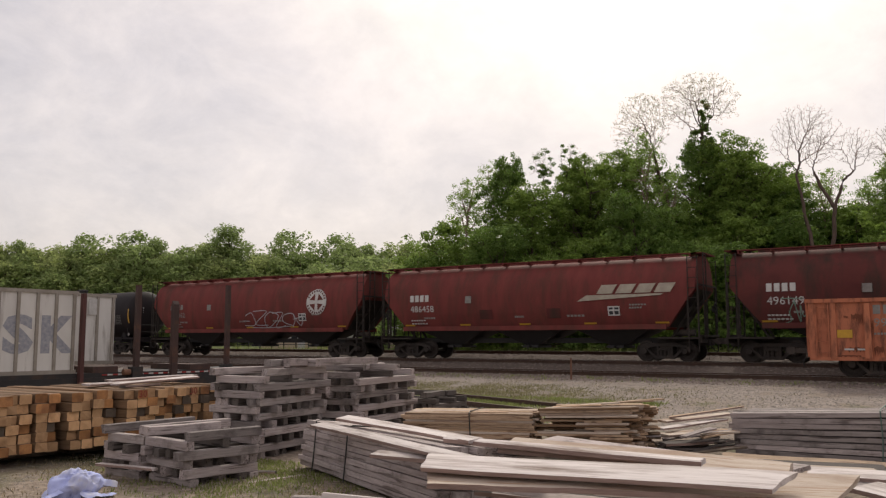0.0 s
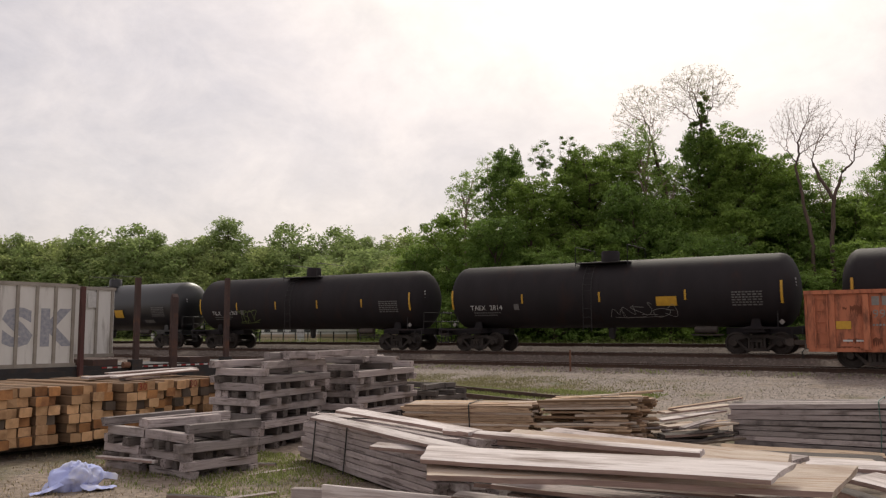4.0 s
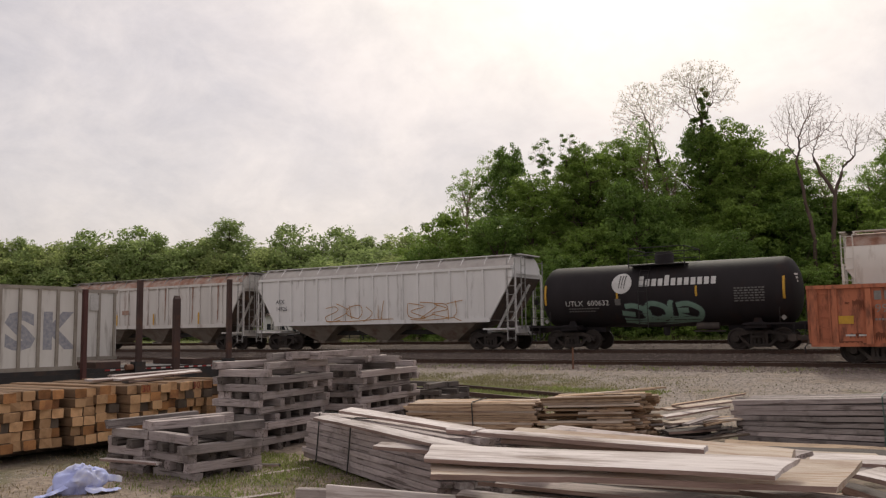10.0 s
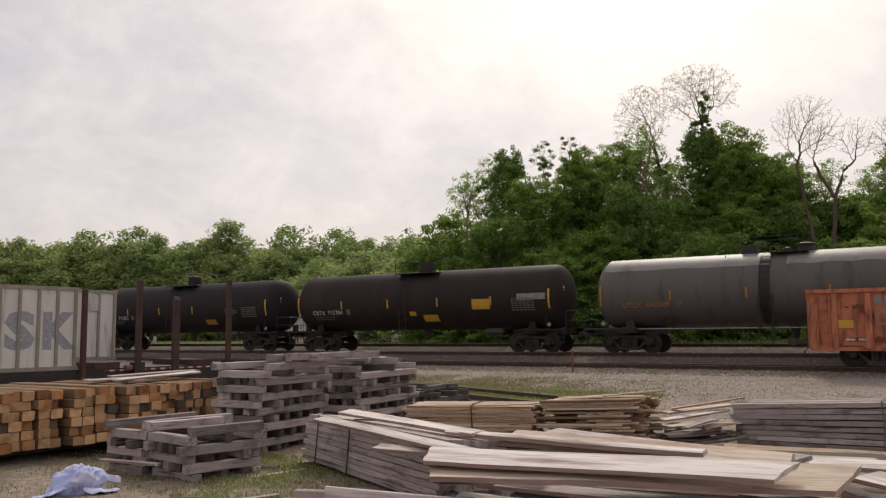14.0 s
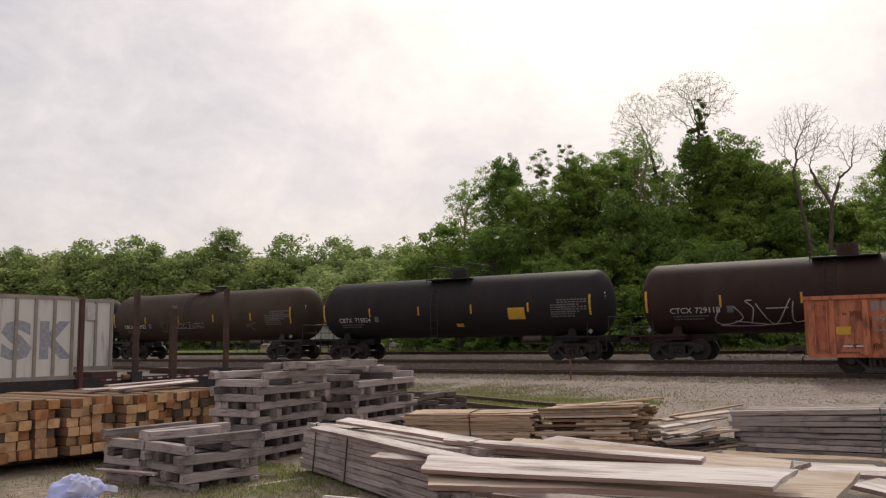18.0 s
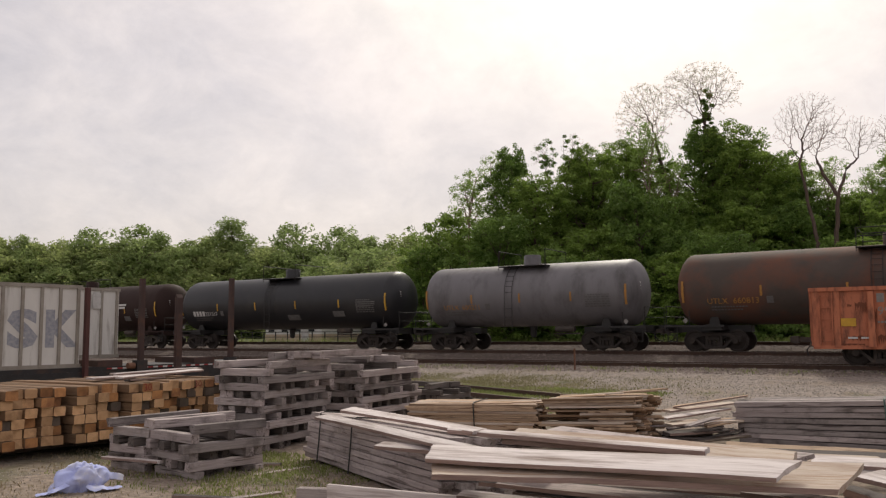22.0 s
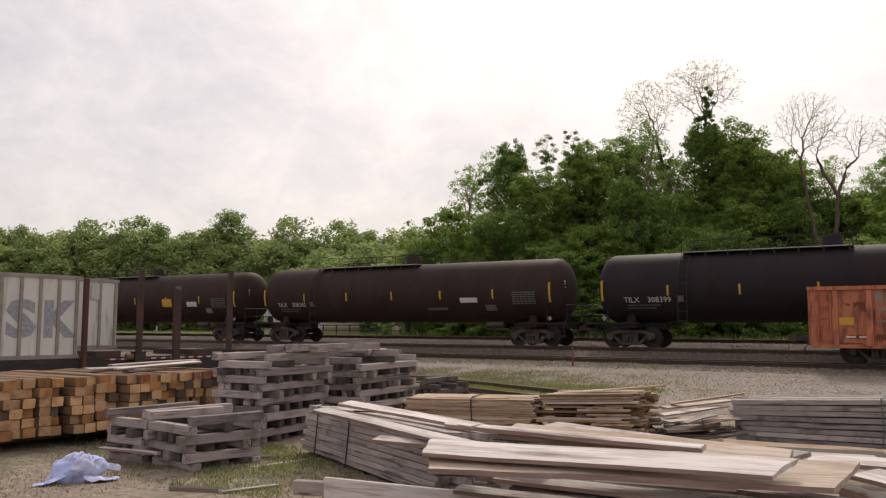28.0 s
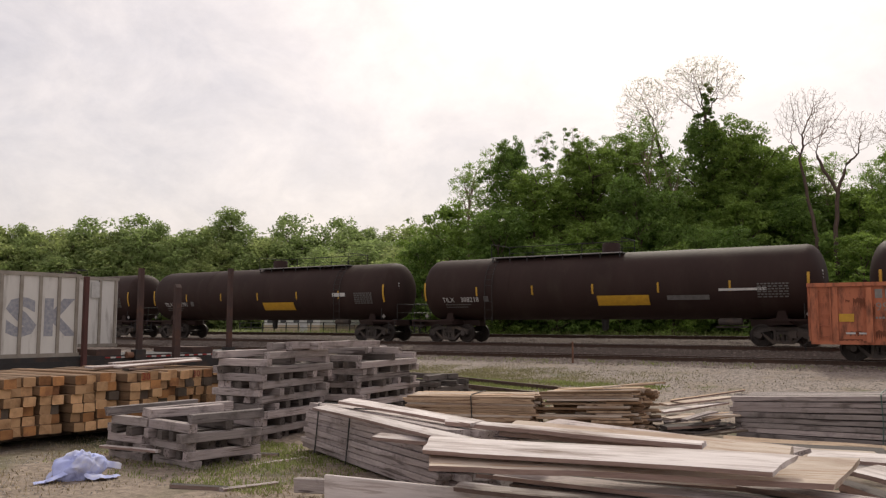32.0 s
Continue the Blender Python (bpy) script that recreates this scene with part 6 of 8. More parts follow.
    tank_car(-427.2, 18.6, "tank_rust", tk % "rust-streaked", "660813", "UTLX", 4, "cage", ink="orange_mark", panels=((4.2, 1.95, 0.5, 0.3, "white_mark"), (5.8, 2.45, 1.4, 0.5, "orange_mark")))
    tank_car(-440.32, 13.2, "tank_grey", tk % "short silvery grey", "600211", "UTLX", 3, "plain", ink="orange_mark", r=1.52)
    tank_car(-458.78, 18.45, "tank_slate", tk % "slate-black", "231517", "GATX", 4, "plain", panels=((6.0, 2.3, 1.3, 0.5, "grey_mark"), (0.9, 1.65, 0.9, 0.3, "grey_mark"), (4.3, 1.8, 0.8, 0.3, "grey_mark")))
    long = "long brown-black tank car with a roof walkway"
    y1, y2, w = "yellow", "orange_mark", "white_mark"
    tank_car(-479.68, 20.9, "black_brown", long, "308307", "TILX", 5, "long", panels=((2.3, 2.15, 0.9, 0.55, y1), (5.4, 2.6, 0.8, 0.14, w), (5.4, 2.8, 0.9, 0.12, w), (6.0, 1.8, 0.6, 0.3, "grey_mark")))
    tank_car(-500.51, 20.85, "black_brown", long + " and yellow patches", "308334", "TILX", 5, "long", panels=((1.9, 1.75, 3.2, 0.45, y1), (5.3, 2.2, 1.0, 0.5, y1), (5.3, 2.0, 1.4, 0.1, "grey_mark")))
    tank_car(-521.5, 20.9, "black_brown", long, "308376", "TILX", 5, "long", panels=((1.2, 1.75, 2.6, 0.42, y2), (5.7, 2.2, 0.9, 0.14, w), (5.7, 2.4, 0.9, 0.12, w), (4.8, 2.05, 1.9, 0.08, "pale_mark"), (3.6, 2.3, 0.9, 0.4, "grey_mark")))
    tank_car(-542.23, 20.6, "black", long, "308399", "TILX", 5, "long", panels=((1.3, 1.75, 2.8, 0.45, y2), (4.6, 2.2, 0.9, 0.5, y2), (5.8, 2.6, 0.9, 0.12, w), (5.8, 2.4, 0.9, 0.12, w), (5.5, 2.0, 2.2, 0.08, w)))
    tank_car(-563.0, 20.8, "black_brown", long, "308242", "TILX", 5, "long", panels=((4.2, 2.1, 1.0, 0.24, w), (2.2, 1.75, 1.2, 0.12, "grey_mark"), (5.6, 1.7, 0.6, 0.28, "grey_mark")))
    tank_car(-583.82, 20.9, "black_brown", long, "308272", "TILX", 5, "long", panels=((2.7, 2.1, 0.9, 0.5, y1), (5.0, 2.1, 0.9, 0.3, w), (6.6, 1.7, 0.5, 0.28, "pale_mark")))
    tank_car(-604.88, 20.95, "black_brown", long, "308234", "TILX", 5, "long", flip=True, panels=((0.6, 1.65, 2.6, 0.44, y1), (5.7, 2.1, 0.7, 0.12, w), (5.6, 2.3, 0.7, 0.12, w), (4.8, 1.9, 1.9, 0.09, w)))
    tank_car(-625.59, 20.8, "black_brown", long + " and a yellow patch", "308218", "TILX", 5, "long", panels=((0.2, 1.75, 2.4, 0.44, y1), (5.6, 2.3, 1.9, 0.10, w), (3.4, 1.95, 1.8, 0.2, "grey_mark")))
    tank_car(-646.58, 20.95, "black_brown", long + " and a yellow patch", "308391", "TILX", 5, "long", flip=True, panels=((0.4, 1.7, 2.4, 0.44, y1), (5.7, 2.4, 0.9, 0.2, w)))
    tank_car(-667.5, 20.9, "black_brown", long, "308355", "TILX", 5, "long", panels=((0.4, 1.7, 2.4, 0.44, y2),))


consist()

# ---------------------------------------------------------------- standing cars and trailer


def gondola():
    """Orange gondola on the siding."""
    x0, x1, y0, y1, zf, zt = -4.87, 11.2, -1.48, 1.48, 0.60, 2.66
    car = thing("gondola_car", "faded orange gondola car with rust streaks on the siding", "gondola car", Matrix.Translation((0, 32.85, 0.77)))
    P = M["orange_gon"]
    f = Form()
    f.box(x0, x1, y0, y0 + 0.06, zf, zt)
    f.box(x0, x1, y1 - 0.06, y1, zf, zt)
    part("side_wall", f.mesh("side_wall", P), car)
    part("floor_plate", Form().box(x0 + 0.06, x1 - 0.06, y0 + 0.06, y1 - 0.06, 1.0, 1.08).mesh("floor_plate", M["cast"]), car)
    for x in (x0 - 0.05, x1 - 0.01):
        g = Form().box(x, x + 0.06, y0, y1, zf + 0.1, zt)
        wall = part("end_wall", g.mesh("end_wall", P), car)
        for i in range(5):
            y = y0 + 0.2 + i * (y1 - y0 - 0.4) / 4
            part("rib", once("gon_end_rib", lambda: Form().box(-0.05, 0.11, -0.05, 0.05, zf + 0.1, zt - 0.1).mesh("rib", P)), wall, None, Matrix.Translation((x, y, 0)))
    for s in (-1, 1):
        y = y0 if s < 0 else y1
        part("top_rail", Form().prism([(x0 - 0.08, zt - 0.11), (x1 + 0.08, zt - 0.11), (x1 + 0.08, zt + 0.02), (x0 - 0.08, zt + 0.02)], y - 0.09, y + 0.06).mesh("top_rail", P), car)
        part("bottom_rail", Form().box(x0, x1, y - 0.03, y + 0.03, zf - 0.02, zf + 0.10).mesh("bottom_rail", P), car)
        rib = once("gon_rib", lambda: Form().prism([(-0.11, 0), (0.11, 0), (0.08, 1.85), (-0.08, 1.85)], -0.16, 0.0).mesh("rib", M["orange_gon"]))
        for i in range(9):
            x = x0 + 1.85 + i * 1.78
            part("rib", rib, car, None, Matrix.Translation((x, y, zf + 0.06)) @ Euler((0, 0, 0 if s < 0 else math.pi)).to_matrix().to_4x4())
        post = once("gon_post", lambda: Form().prism([(-0.10, 0), (0.10, 0), (0.10, 1.95), (-0.10, 1.95)], -0.05, 0.0).mesh("corner_post", M["orange_gon"]))
        for x in (x0 + 0.12, x0 + 0.78):
            part("corner_post", post, car, None, Matrix.Translation((x, y, zf + 0.04)) @ Euler((0, 0, 0 if s < 0 else math.pi)).to_matrix().to_4x4())
    spin = []
    for x in (x0 + 2.15, x1 - 2.15):
        truck(car, x, spin)
    part("coupler", once("coupler", coupler_mesh), car, None, Matrix.Translation((x0 - 0.75, 0, 0)) @ Euler((0, 0, math.pi)).to_matrix().to_4x4())
    part("end_sill", Form().box(x0 - 0.3, x0 + 1.2, -0.3, 0.3, 0.66, 0.95).box(x0 - 0.12, x0, -1.45, 1.45, 0.66, 0.84).mesh("end_sill", M["cast"]), car)
    lad = once("gon_ladder", lambda: ladder_mesh(0.40, 1.75, 5, "ladder"))
    part("ladder", lad, car, M["orange_gon"], Matrix.Translation((x0 + 0.45, y0 - 0.07, 0.72)))
    part("coupler_lever", Form().tube([(x0 - 0.1, -1.3, 0.75), (x0 - 0.25, -1.25, 0.55), (x0 - 0.22, -1.2, 0.35)], 0.03, 5).mesh("coupler_lever", M["iron"]), car)
    s = Side(car, y=y0)
    s.shapes("reflector", [rect(0, 0.47, 0, 0.27)], x0 + 0.90, 1.35, M["yellow"], 0.02)
    s.shapes("lettering", bars(0.62, 0.30, 2), x0 + 2.02, 2.14, M["pale_mark"], 0.012)
    s.text("99", x0 + 2.02, 1.72, 0.40, M["pale_mark"])
    s.shapes("small_lettering", bars(0.5, 0.07, 5), x0 + 2.02, 1.45, M["pale_mark"], 0.012)
    for k, (x, z, w, h) in enumerate(((1.35, 1.95, 0.22, 0.34), (1.55, 1.75, 0.16, 0.55), (1.12, 2.05, 0.14, 0.16), (1.2, 0.92, 0.5, 0.22), (2.0, 0.8, 0.3, 0.4), (1.9, 1.2, 0.12, 0.9), (2.9, 1.1, 0.5, 0.5), (0.9, 0.78, 0.7, 0.10))):
        s.shapes("rust_patch", drips(w, h, 300 + k), x0 + x, z - 0.1, M["rust_patch"], 0.004)
    for x, w in ((1.1, 0.3), (1.5, 0.25)):
        s.shapes("worn_patch", [rect(0, w, 0, 0.06)], x0 + x, 0.93, M["white_mark"], 0.01)


def flatbed():
    """Dark stake trailer standing across the yard with a ribbed white body on it."""
    t = thing("stake_trailer", "dark flatbed stake trailer with red and white tape", "trailer", Matrix.Translation((-25.0, 0, 0)) @ Euler((0, 0, radians(-3))).to_matrix().to_4x4())
    # the near edge runs along +Y at x = 0
    part("deck", Form().box(-2.5, 0.0, 6.0, 24.5, 0.84, 0.98).box(-2.4, -0.02, 6.0, 24.4, 0.70, 0.84).mesh("deck", M["trailer"]), t)
    for x in (-1.8, -0.7):
        part("frame_beam", Form().box(x - 0.08, x + 0.08, 6.0, 24.2, 0.42, 0.72).mesh("frame_beam", M["trailer"]), t)
    part("side_guard", Form().box(-0.06, 0.02, 6.0, 24.0, 0.36, 0.84).mesh("side_guard", M["trailer"]), t)
    for y in (9.0, 10.3):
        for x in (-2.2, -0.35):
            part("wheel", once("trailer_wheel", lambda: Form().lathe([(-0.14, 0.3), (-0.14, 0.48), (-0.1, 0.51), (0.1, 0.51), (0.14, 0.48), (0.14, 0.3)], "x", 22).mesh("wheel", M["iron"], 40)), t, None, Matrix.Translation((x, y, 0.51)))
    for k in range(90):
        y = 6.2 + k * 0.195
        if 13.6 < y < 17.3:
            continue
        part("tape", once("tape%d" % (k % 2), lambda: Form().box(0.022, 0.026, 0, 0.185, 0.885, 0.935).mesh("tape", M["tape_red" if k % 2 else "tape_white"])), t, None, Matrix.Translation((0, y, 0)))
    tall = ((18.52, 2.95), (22.38, 3.15))
    for y, h in tall:
        part("stake", once("stake%g" % h, lambda: Form().prism([(-0.075, 0.40), (0.075, 0.40), (0.065, h + 0.95), (-0.065, h + 0.95)], -0.085, 0.085).mesh("stake", M["post"])), t, None, Matrix.Translation((0.08, y, 0)))
        part("stake_pocket", once("pocket", lambda: Form().box(-0.14, 0.14, -0.2, 0.2, 0.36, 1.15).mesh("stake_pocket", M["trailer"])), t, None, Matrix.Translation((0.06, y, 0)))
    part("stake", Form().prism([(-0.08, 0.40), (0.08, 0.40), (0.07, 3.52), (-0.07, 3.52)], -0.065, 0.065).mesh("stake", M["red_post"]), t, None, Matrix.Translation((0.08, 16.52, 0)), "red-brown painted stake")
    part("plate", Form().box(0.022, 0.03, 12.7, 13.25, 0.50, 0.68).mesh("plate", M["tape_white"]), t, None, Matrix(), "white plate")
    part("stake", Form().prism([(-0.08, 0.40), (0.08, 0.40), (0.07, 3.3), (0.0, 3.42), (-0.07, 3.28)], -0.12, 0.12).mesh("stake", M["post"]), t, None, Matrix.Translation((0.08, 20.02, 0)), "short broken stake with a pale splintered top")
    for y in (17.0, 20.8):
        part("bolster", Form().box(-2.3, 0.0, y, y + 0.9, 0.98, 1.18).mesh("bolster", M["post"]), t)
    part("winch_drum", Form().lathe([(-0.12, 0.10), (0.12, 0.10)], "y", 14, (0.1, 18.15, 0.98)).mesh("winch_drum", M["stake"], 40), t)

    def box_body(name, label, m, length, h, pitch):
        """A ribbed white body; its near side is the plane x = 0, from y = 0 backwards."""
        b = thing(name, label, "container", m)
        part("side_panel", Form().box(-2.35, 0.0, -length, 0.0, 0.0, h).mesh("side_panel", M["container"]), b)
        part("top_rail", Form().box(-2.38, 0.05, -length, 0.03, h - 0.02, h + 0.09).mesh("top_rail", M["container_rib"]), b)
        part("bottom_rail", Form().box(-2.38, 0.05, -length, 0.03, -0.02, 0.10).mesh("bottom_rail", M["container_rib"]), b)
        rib = once("box_rib%g" % h, lambda: Form().prism([(0.0, 0), (0.06, 0), (0.06, h), (0.0, h)], -0.045, 0.045).mesh("rib", M["container_rib"]))
        n = int(length / pitch)
        for i in range(n + 1):
            part("rib", rib, b, None, Matrix.Translation((0, -0.1 - i * pitch, 0)))
        return b
    m0 = Matrix.Translation((-25.0, 0, 0)) @ Euler((0, 0, radians(-3))).to_matrix().to_4x4()
    a = box_body("container", "weathered white ribbed container body with faded letters on a flatbed", m0 @ Matrix.Translation((-0.10, 16.40, 1.0)), 9.0, 2.50, 0.60)
    for words, y, wide in (("S", -2.30, 1.22), ("K", -1.18, 0.95)):
        me = text_mesh(words, 1.50, 0.075)
        for v in me.vertices:
            v.co = (0.006, v.co.x * wide, v.co.z)
        me.materials[0] = M["faded_blue"]
        part("letter", me, a, None, Matrix.Translation((0, y, 0.70)), "faded blue-grey block letter")
    b = box_body("container", "white ribbed panel body with a small white notice", m0 @ Matrix.Translation((-2.9, 19.60, 1.2)), 3.2, 2.42, 0.62)
    part("notice", Form().box(0.065, 0.075, -1.10, -0.78, 1.75, 2.32).mesh("notice", M["tape_white"]), b)


gondola()
flatbed()

# ---------------------------------------------------------------- timber yard


def turned(x, y, z, angle):
    return Matrix.Translation((x, y, z)) @ Euler((0, 0, radians(angle))).to_matrix().to_4x4()


def timbers(kind, l, w, h, c, material, n=4):
    """Some alike timbers that differ a little."""
    rnd = random.Random(len(kind))
    return [once((kind, k), lambda: Form().chamfered(l * rnd.uniform(0.985, 1.01), w, h, c, 0, rnd, 2).mesh(kind, M[material])) for k in range(n)]


def two_faced(meshes, side):
    """Gives the long faces of timbers another material than their sawn ends, with shade put into its colour."""
    for me in meshes:
        if len(me.materials) == 1:
            me.materials.append(M[side])
            for p in me.polygons:
                if abs(p.normal.x) < 0.6:
                    p.material_index = 1
    return meshes


def tie_stack(x, y0, count, rows, label, seed, z0=0.22, missing=()):
    """New sleepers stacked with their ends towards +X."""
    rnd = random.Random(seed)
    st = thing("sleeper_stack", label, "timber stack", Matrix.Translation((x, y0, 0)), "stacks of new sleepers")
    fresh, old = timbers("sleeper_timber", 2.6, 0.203, 0.150, 0.012, "tie_new", 6), timbers("old_sleeper_timber", 2.6, 0.203, 0.150, 0.012, "tie_dark", 2)
    stained = timbers("stained_sleeper_timber", 2.6, 0.203, 0.150, 0.012, "tie_orange", 3)
    two_faced(fresh + stained, "tie_side")
    lead, rise = [rnd.uniform(-0.05, 0.05) for _ in range(count)], [rnd.choice((0, 0, 0.012, 0.03)) for _ in range(count)]
    for j in range(rows):
        for i in range(count):
            if (i, j) in missing:
                continue
            dark = rnd.random() < 0.16 and j not in (0, rows - 1)
            part("sleeper_timber", rnd.choice(old if dark else (stained if rnd.random() < 0.3 else fresh)), st, None,
                 turned(-1.3 + rnd.uniform(-0.07, 0.05) + lead[i], 0.104 + i * 0.209 + rnd.uniform(-0.016, 0.016), z0 + 0.077 + j * 0.155 + rise[i], rnd.uniform(-1.6, 1.6) + (180 if rnd.random() < 0.5 else 0)))
    for xx in (-2.0, -0.95):
        part("bearer", once("bearer", lambda: Form().chamfered(3.0, 0.15, 0.15, 0.01).mesh("bearer", M["tie_dark"])), st, None, turned(xx, count * 0.104, z0 - 0.078, 90))
    return st


tie_stack(-12.82, 5.9, 12, 6, "stack of new yellow-brown sawn sleepers, end grain showing", 3)
tie_stack(-12.62, 8.52, 4, 6, "narrow stack of new orange-brown sleepers", 4)
tie_stack(-12.45, 9.42, 11, 6, "stack of new sleepers with red paint marks on two ends", 5)
for y, z in ((9.60, 1.03), (10.72, 1.03)):
    words = text_mesh("30", 0.17)
    words.materials[0] = M["tape_red"]
    solid("paint_mark", words, "red sprayed number on the end of a sleeper", "paint mark", turned(-12.325, y, z, 90))


def crib(x0, y0, layers, label, seed, lx=1.5, ly=1.35, angle=0.0, cross=6, loose=0, old=False):
    """A log-cabin stack of grey square timbers, layers crossing; x0, y0 is the corner nearest to the tracks' +X end."""
    rnd = random.Random(seed)
    st = thing("crib_stack", label, "timber stack", turned(x0, y0, 0, angle), "grey crib stacks")
    along = timbers("old_crib_timber" if old else "crib_timber", 1.0, 0.135, 0.125, 0.008, "grey_wood_dark" if old else "grey_wood")
    along = along if old else along + timbers("worn_crib_timber", 1.0, 0.135, 0.125, 0.008, "grey_wood_mid")
    # inner timbers mostly in dark wood: the shade in the gaps put into colour
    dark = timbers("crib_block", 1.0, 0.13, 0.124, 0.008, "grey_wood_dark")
    for j in range(layers):
        z = 0.064 + j * 0.1275
        if j % 2:
            k = cross if j < layers - 1 else 2
            for i in range(k):
                xx = -0.06 - i * (lx - 0.12) / (k - 1)
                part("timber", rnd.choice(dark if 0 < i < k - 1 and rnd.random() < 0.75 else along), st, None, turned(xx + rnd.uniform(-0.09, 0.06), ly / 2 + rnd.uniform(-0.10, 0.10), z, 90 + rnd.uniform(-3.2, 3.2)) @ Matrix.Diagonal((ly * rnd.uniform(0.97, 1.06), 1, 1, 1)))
        else:
            k = cross if j < layers - 2 else 3
            for i in range(k):
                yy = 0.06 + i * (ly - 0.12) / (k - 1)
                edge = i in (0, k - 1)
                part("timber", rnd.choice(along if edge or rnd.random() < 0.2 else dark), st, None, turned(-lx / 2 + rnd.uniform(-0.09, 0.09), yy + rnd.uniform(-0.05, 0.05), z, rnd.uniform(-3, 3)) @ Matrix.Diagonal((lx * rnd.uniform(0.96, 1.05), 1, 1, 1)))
    for k in range(loose):
        part("loose_timber", rnd.choice(along), st, None, turned(-rnd.uniform(0.1, lx - 0.2), ly * rnd.uniform(0.3, 0.9), 0.064 + layers * 0.1275 + 0.004 * k, rnd.choice((0, 90)) + rnd.uniform(-14, 14)) @ Matrix.Diagonal((rnd.uniform(0.9, 1.5), 1, 1, 1)))
    return st


crib(-9.17, 7.94, 6, "low stack of crossed grey weathered timbers", 11, 1.05, 1.20, -10, cross=5)
crib(-10.28, 8.10, 6, "low narrow stack of crossed grey timbers", 12, 0.85, 1.60, -3, cross=5)
crib(-10.34, 10.53, 12, "tall stack of crossed grey weathered timbers", 13, 1.02, 1.95, 6, cross=6, loose=3)
crib(-10.13, 12.97, 11, "tall stack of crossed grey timbers with loose tops", 14, 1.25, 2.35, 7, cross=7, loose=4)
crib(-10.9, 16.9, 5, "low dark stack of old crossed timbers in the grass", 15, 1.3, 1.5, loose=3, old=True)
solid("timber", Form().chamfered(2.5, 0.15, 0.13, 0.008, 0, random.Random(8), 3).mesh("timber", M["grey_wood"]), "long grey timber laid across both tall stacks", "timber", turned(-10.42, 12.55, 1.62, 88), "grey crib stacks")


def warped(l, w, th, bow, rnd, skew=0.0, live=0.0):
    """A sawn board along x, centred: bowed, cupped and twisted a little, with wavy edges and rough ends; skew slants its right end, live
    leaves a wavy waney edge."""
    f = Form()
    n, k = 26, 6
    q, cup, twist = rnd.uniform(0, 50), rnd.uniform(-0.02, 0.03) * w, rnd.uniform(-0.02, 0.02)
    v = []
    for i in range(n + 1):
        u = i / n * 2 - 1
        z0 = bow * (1 - u * u) + 0.16 * th * noise.noise((u * l * 0.5, q, 0))
        e0, e1 = 0.018 * w * noise.noise((u * l * 0.8, q, 5)) + 0.003 * rnd.uniform(-1, 1), 0.03 * w * noise.noise((u * l * 0.8, q, 9)) + 0.003 * rnd.uniform(-1, 1)
        e0 += live * w * (noise.noise((u * l * 0.45, q, 13)) + 0.3 * noise.noise((u * l * 1.7, q, 3)))
        z0 += 0.35 * live * noise.noise((u * l * 0.35, q, 21))
        for top in (1, 0):
            for j in range(k + 1):
                s = j / k * 2 - 1
                y = s * w / 2 + (e0 if s < 0 else e1) * abs(s)
                c = 0.10 * th if j in (0, k) else 0.0
                rough = 0.012 * rnd.uniform(-1, 1) if abs(u) == 1 else 0.0
                z = z0 + cup * s * s + twist * s * u * w + (th / 2 - c if top else -th / 2 + c) + 0.015 * th * rnd.uniform(-1, 1)
                v.append((u * l / 2 + rough - (0.06 * w * s if abs(u) == 1 else 0) + skew * (u + 1) / 2 * (s + 1) / 2, y, z))
    m = 2 * (k + 1)
    fc = []
    for i in range(n):
        o, p = i * m, (i + 1) * m
        for j in range(k):
            fc += [(o + j, p + j, p + j + 1, o + j + 1), (o + k + 1 + j, o + k + 2 + j, p + k + 2 + j, p + k + 1 + j)]
        fc += [(o, o + k + 1, p + k + 1, p), (o + k, p + k, p + 2 * k + 1, o + 2 * k + 1)]
    for o in (0, n * m):
        fc += [(o + j, o + j + 1, o + k + 2 + j, o + k + 1 + j) for j in range(k)]
    return f.add(v, fc)


def plank(a, b, w, th, tilt, material, name="board", label="", bow=0.0, skew=0.0, live=0.0):
    """A loose board: a and b are the ends of its near upper edge, its width goes away from the eye and rises by tilt."""
    a, b = Vector(a), Vector(b)
    d = (b - a).normalized()
    side = Vector((0, 0, 1)).cross(d).normalized()
    side = side if side.y > 0 else -side
    up = d.cross(side)
    up = up if up.z > 0 else -up
    r = Matrix.Rotation(radians(tilt), 3, d)
    s2 = r @ side
    s2 = s2 if s2.z >= side.z - 1e-6 else Matrix.Rotation(radians(-tilt), 3, d) @ side
    u2 = d.cross(s2)
    u2 = u2 if u2.z > 0 else -u2
    y = u2.cross(d)
    c = (a + b) / 2 + s2 * w / 2 - u2 * th / 2
    m = Matrix((d, y, u2)).transposed().to_4x4()
    m.translation = c
    l = (b - a).length
    rnd = random.Random(int(l * 1000))
    me = warped(l, w, th, bow or rnd.uniform(-0.004, 0.006) * l, rnd, skew, live).mesh(name, M[material], 35)
    me.materials.append(M["board_edge"])
    for p in me.polygons:
        if abs(p.normal.y) > 0.75:
            p.material_index = 1
    words = {"pale_wood": "pale sawn wooden board", "pink_wood": "weathered pinkish-grey wooden board", "grey_wood": "grey weathered wooden board",
             "grey_wood_dark": "dark weathered wooden board", "tan_wood": "tan sawn wooden board"}
    return solid(name, me, label or words[material] + " lying loose in the timber pile", "board", m, "loose boards")


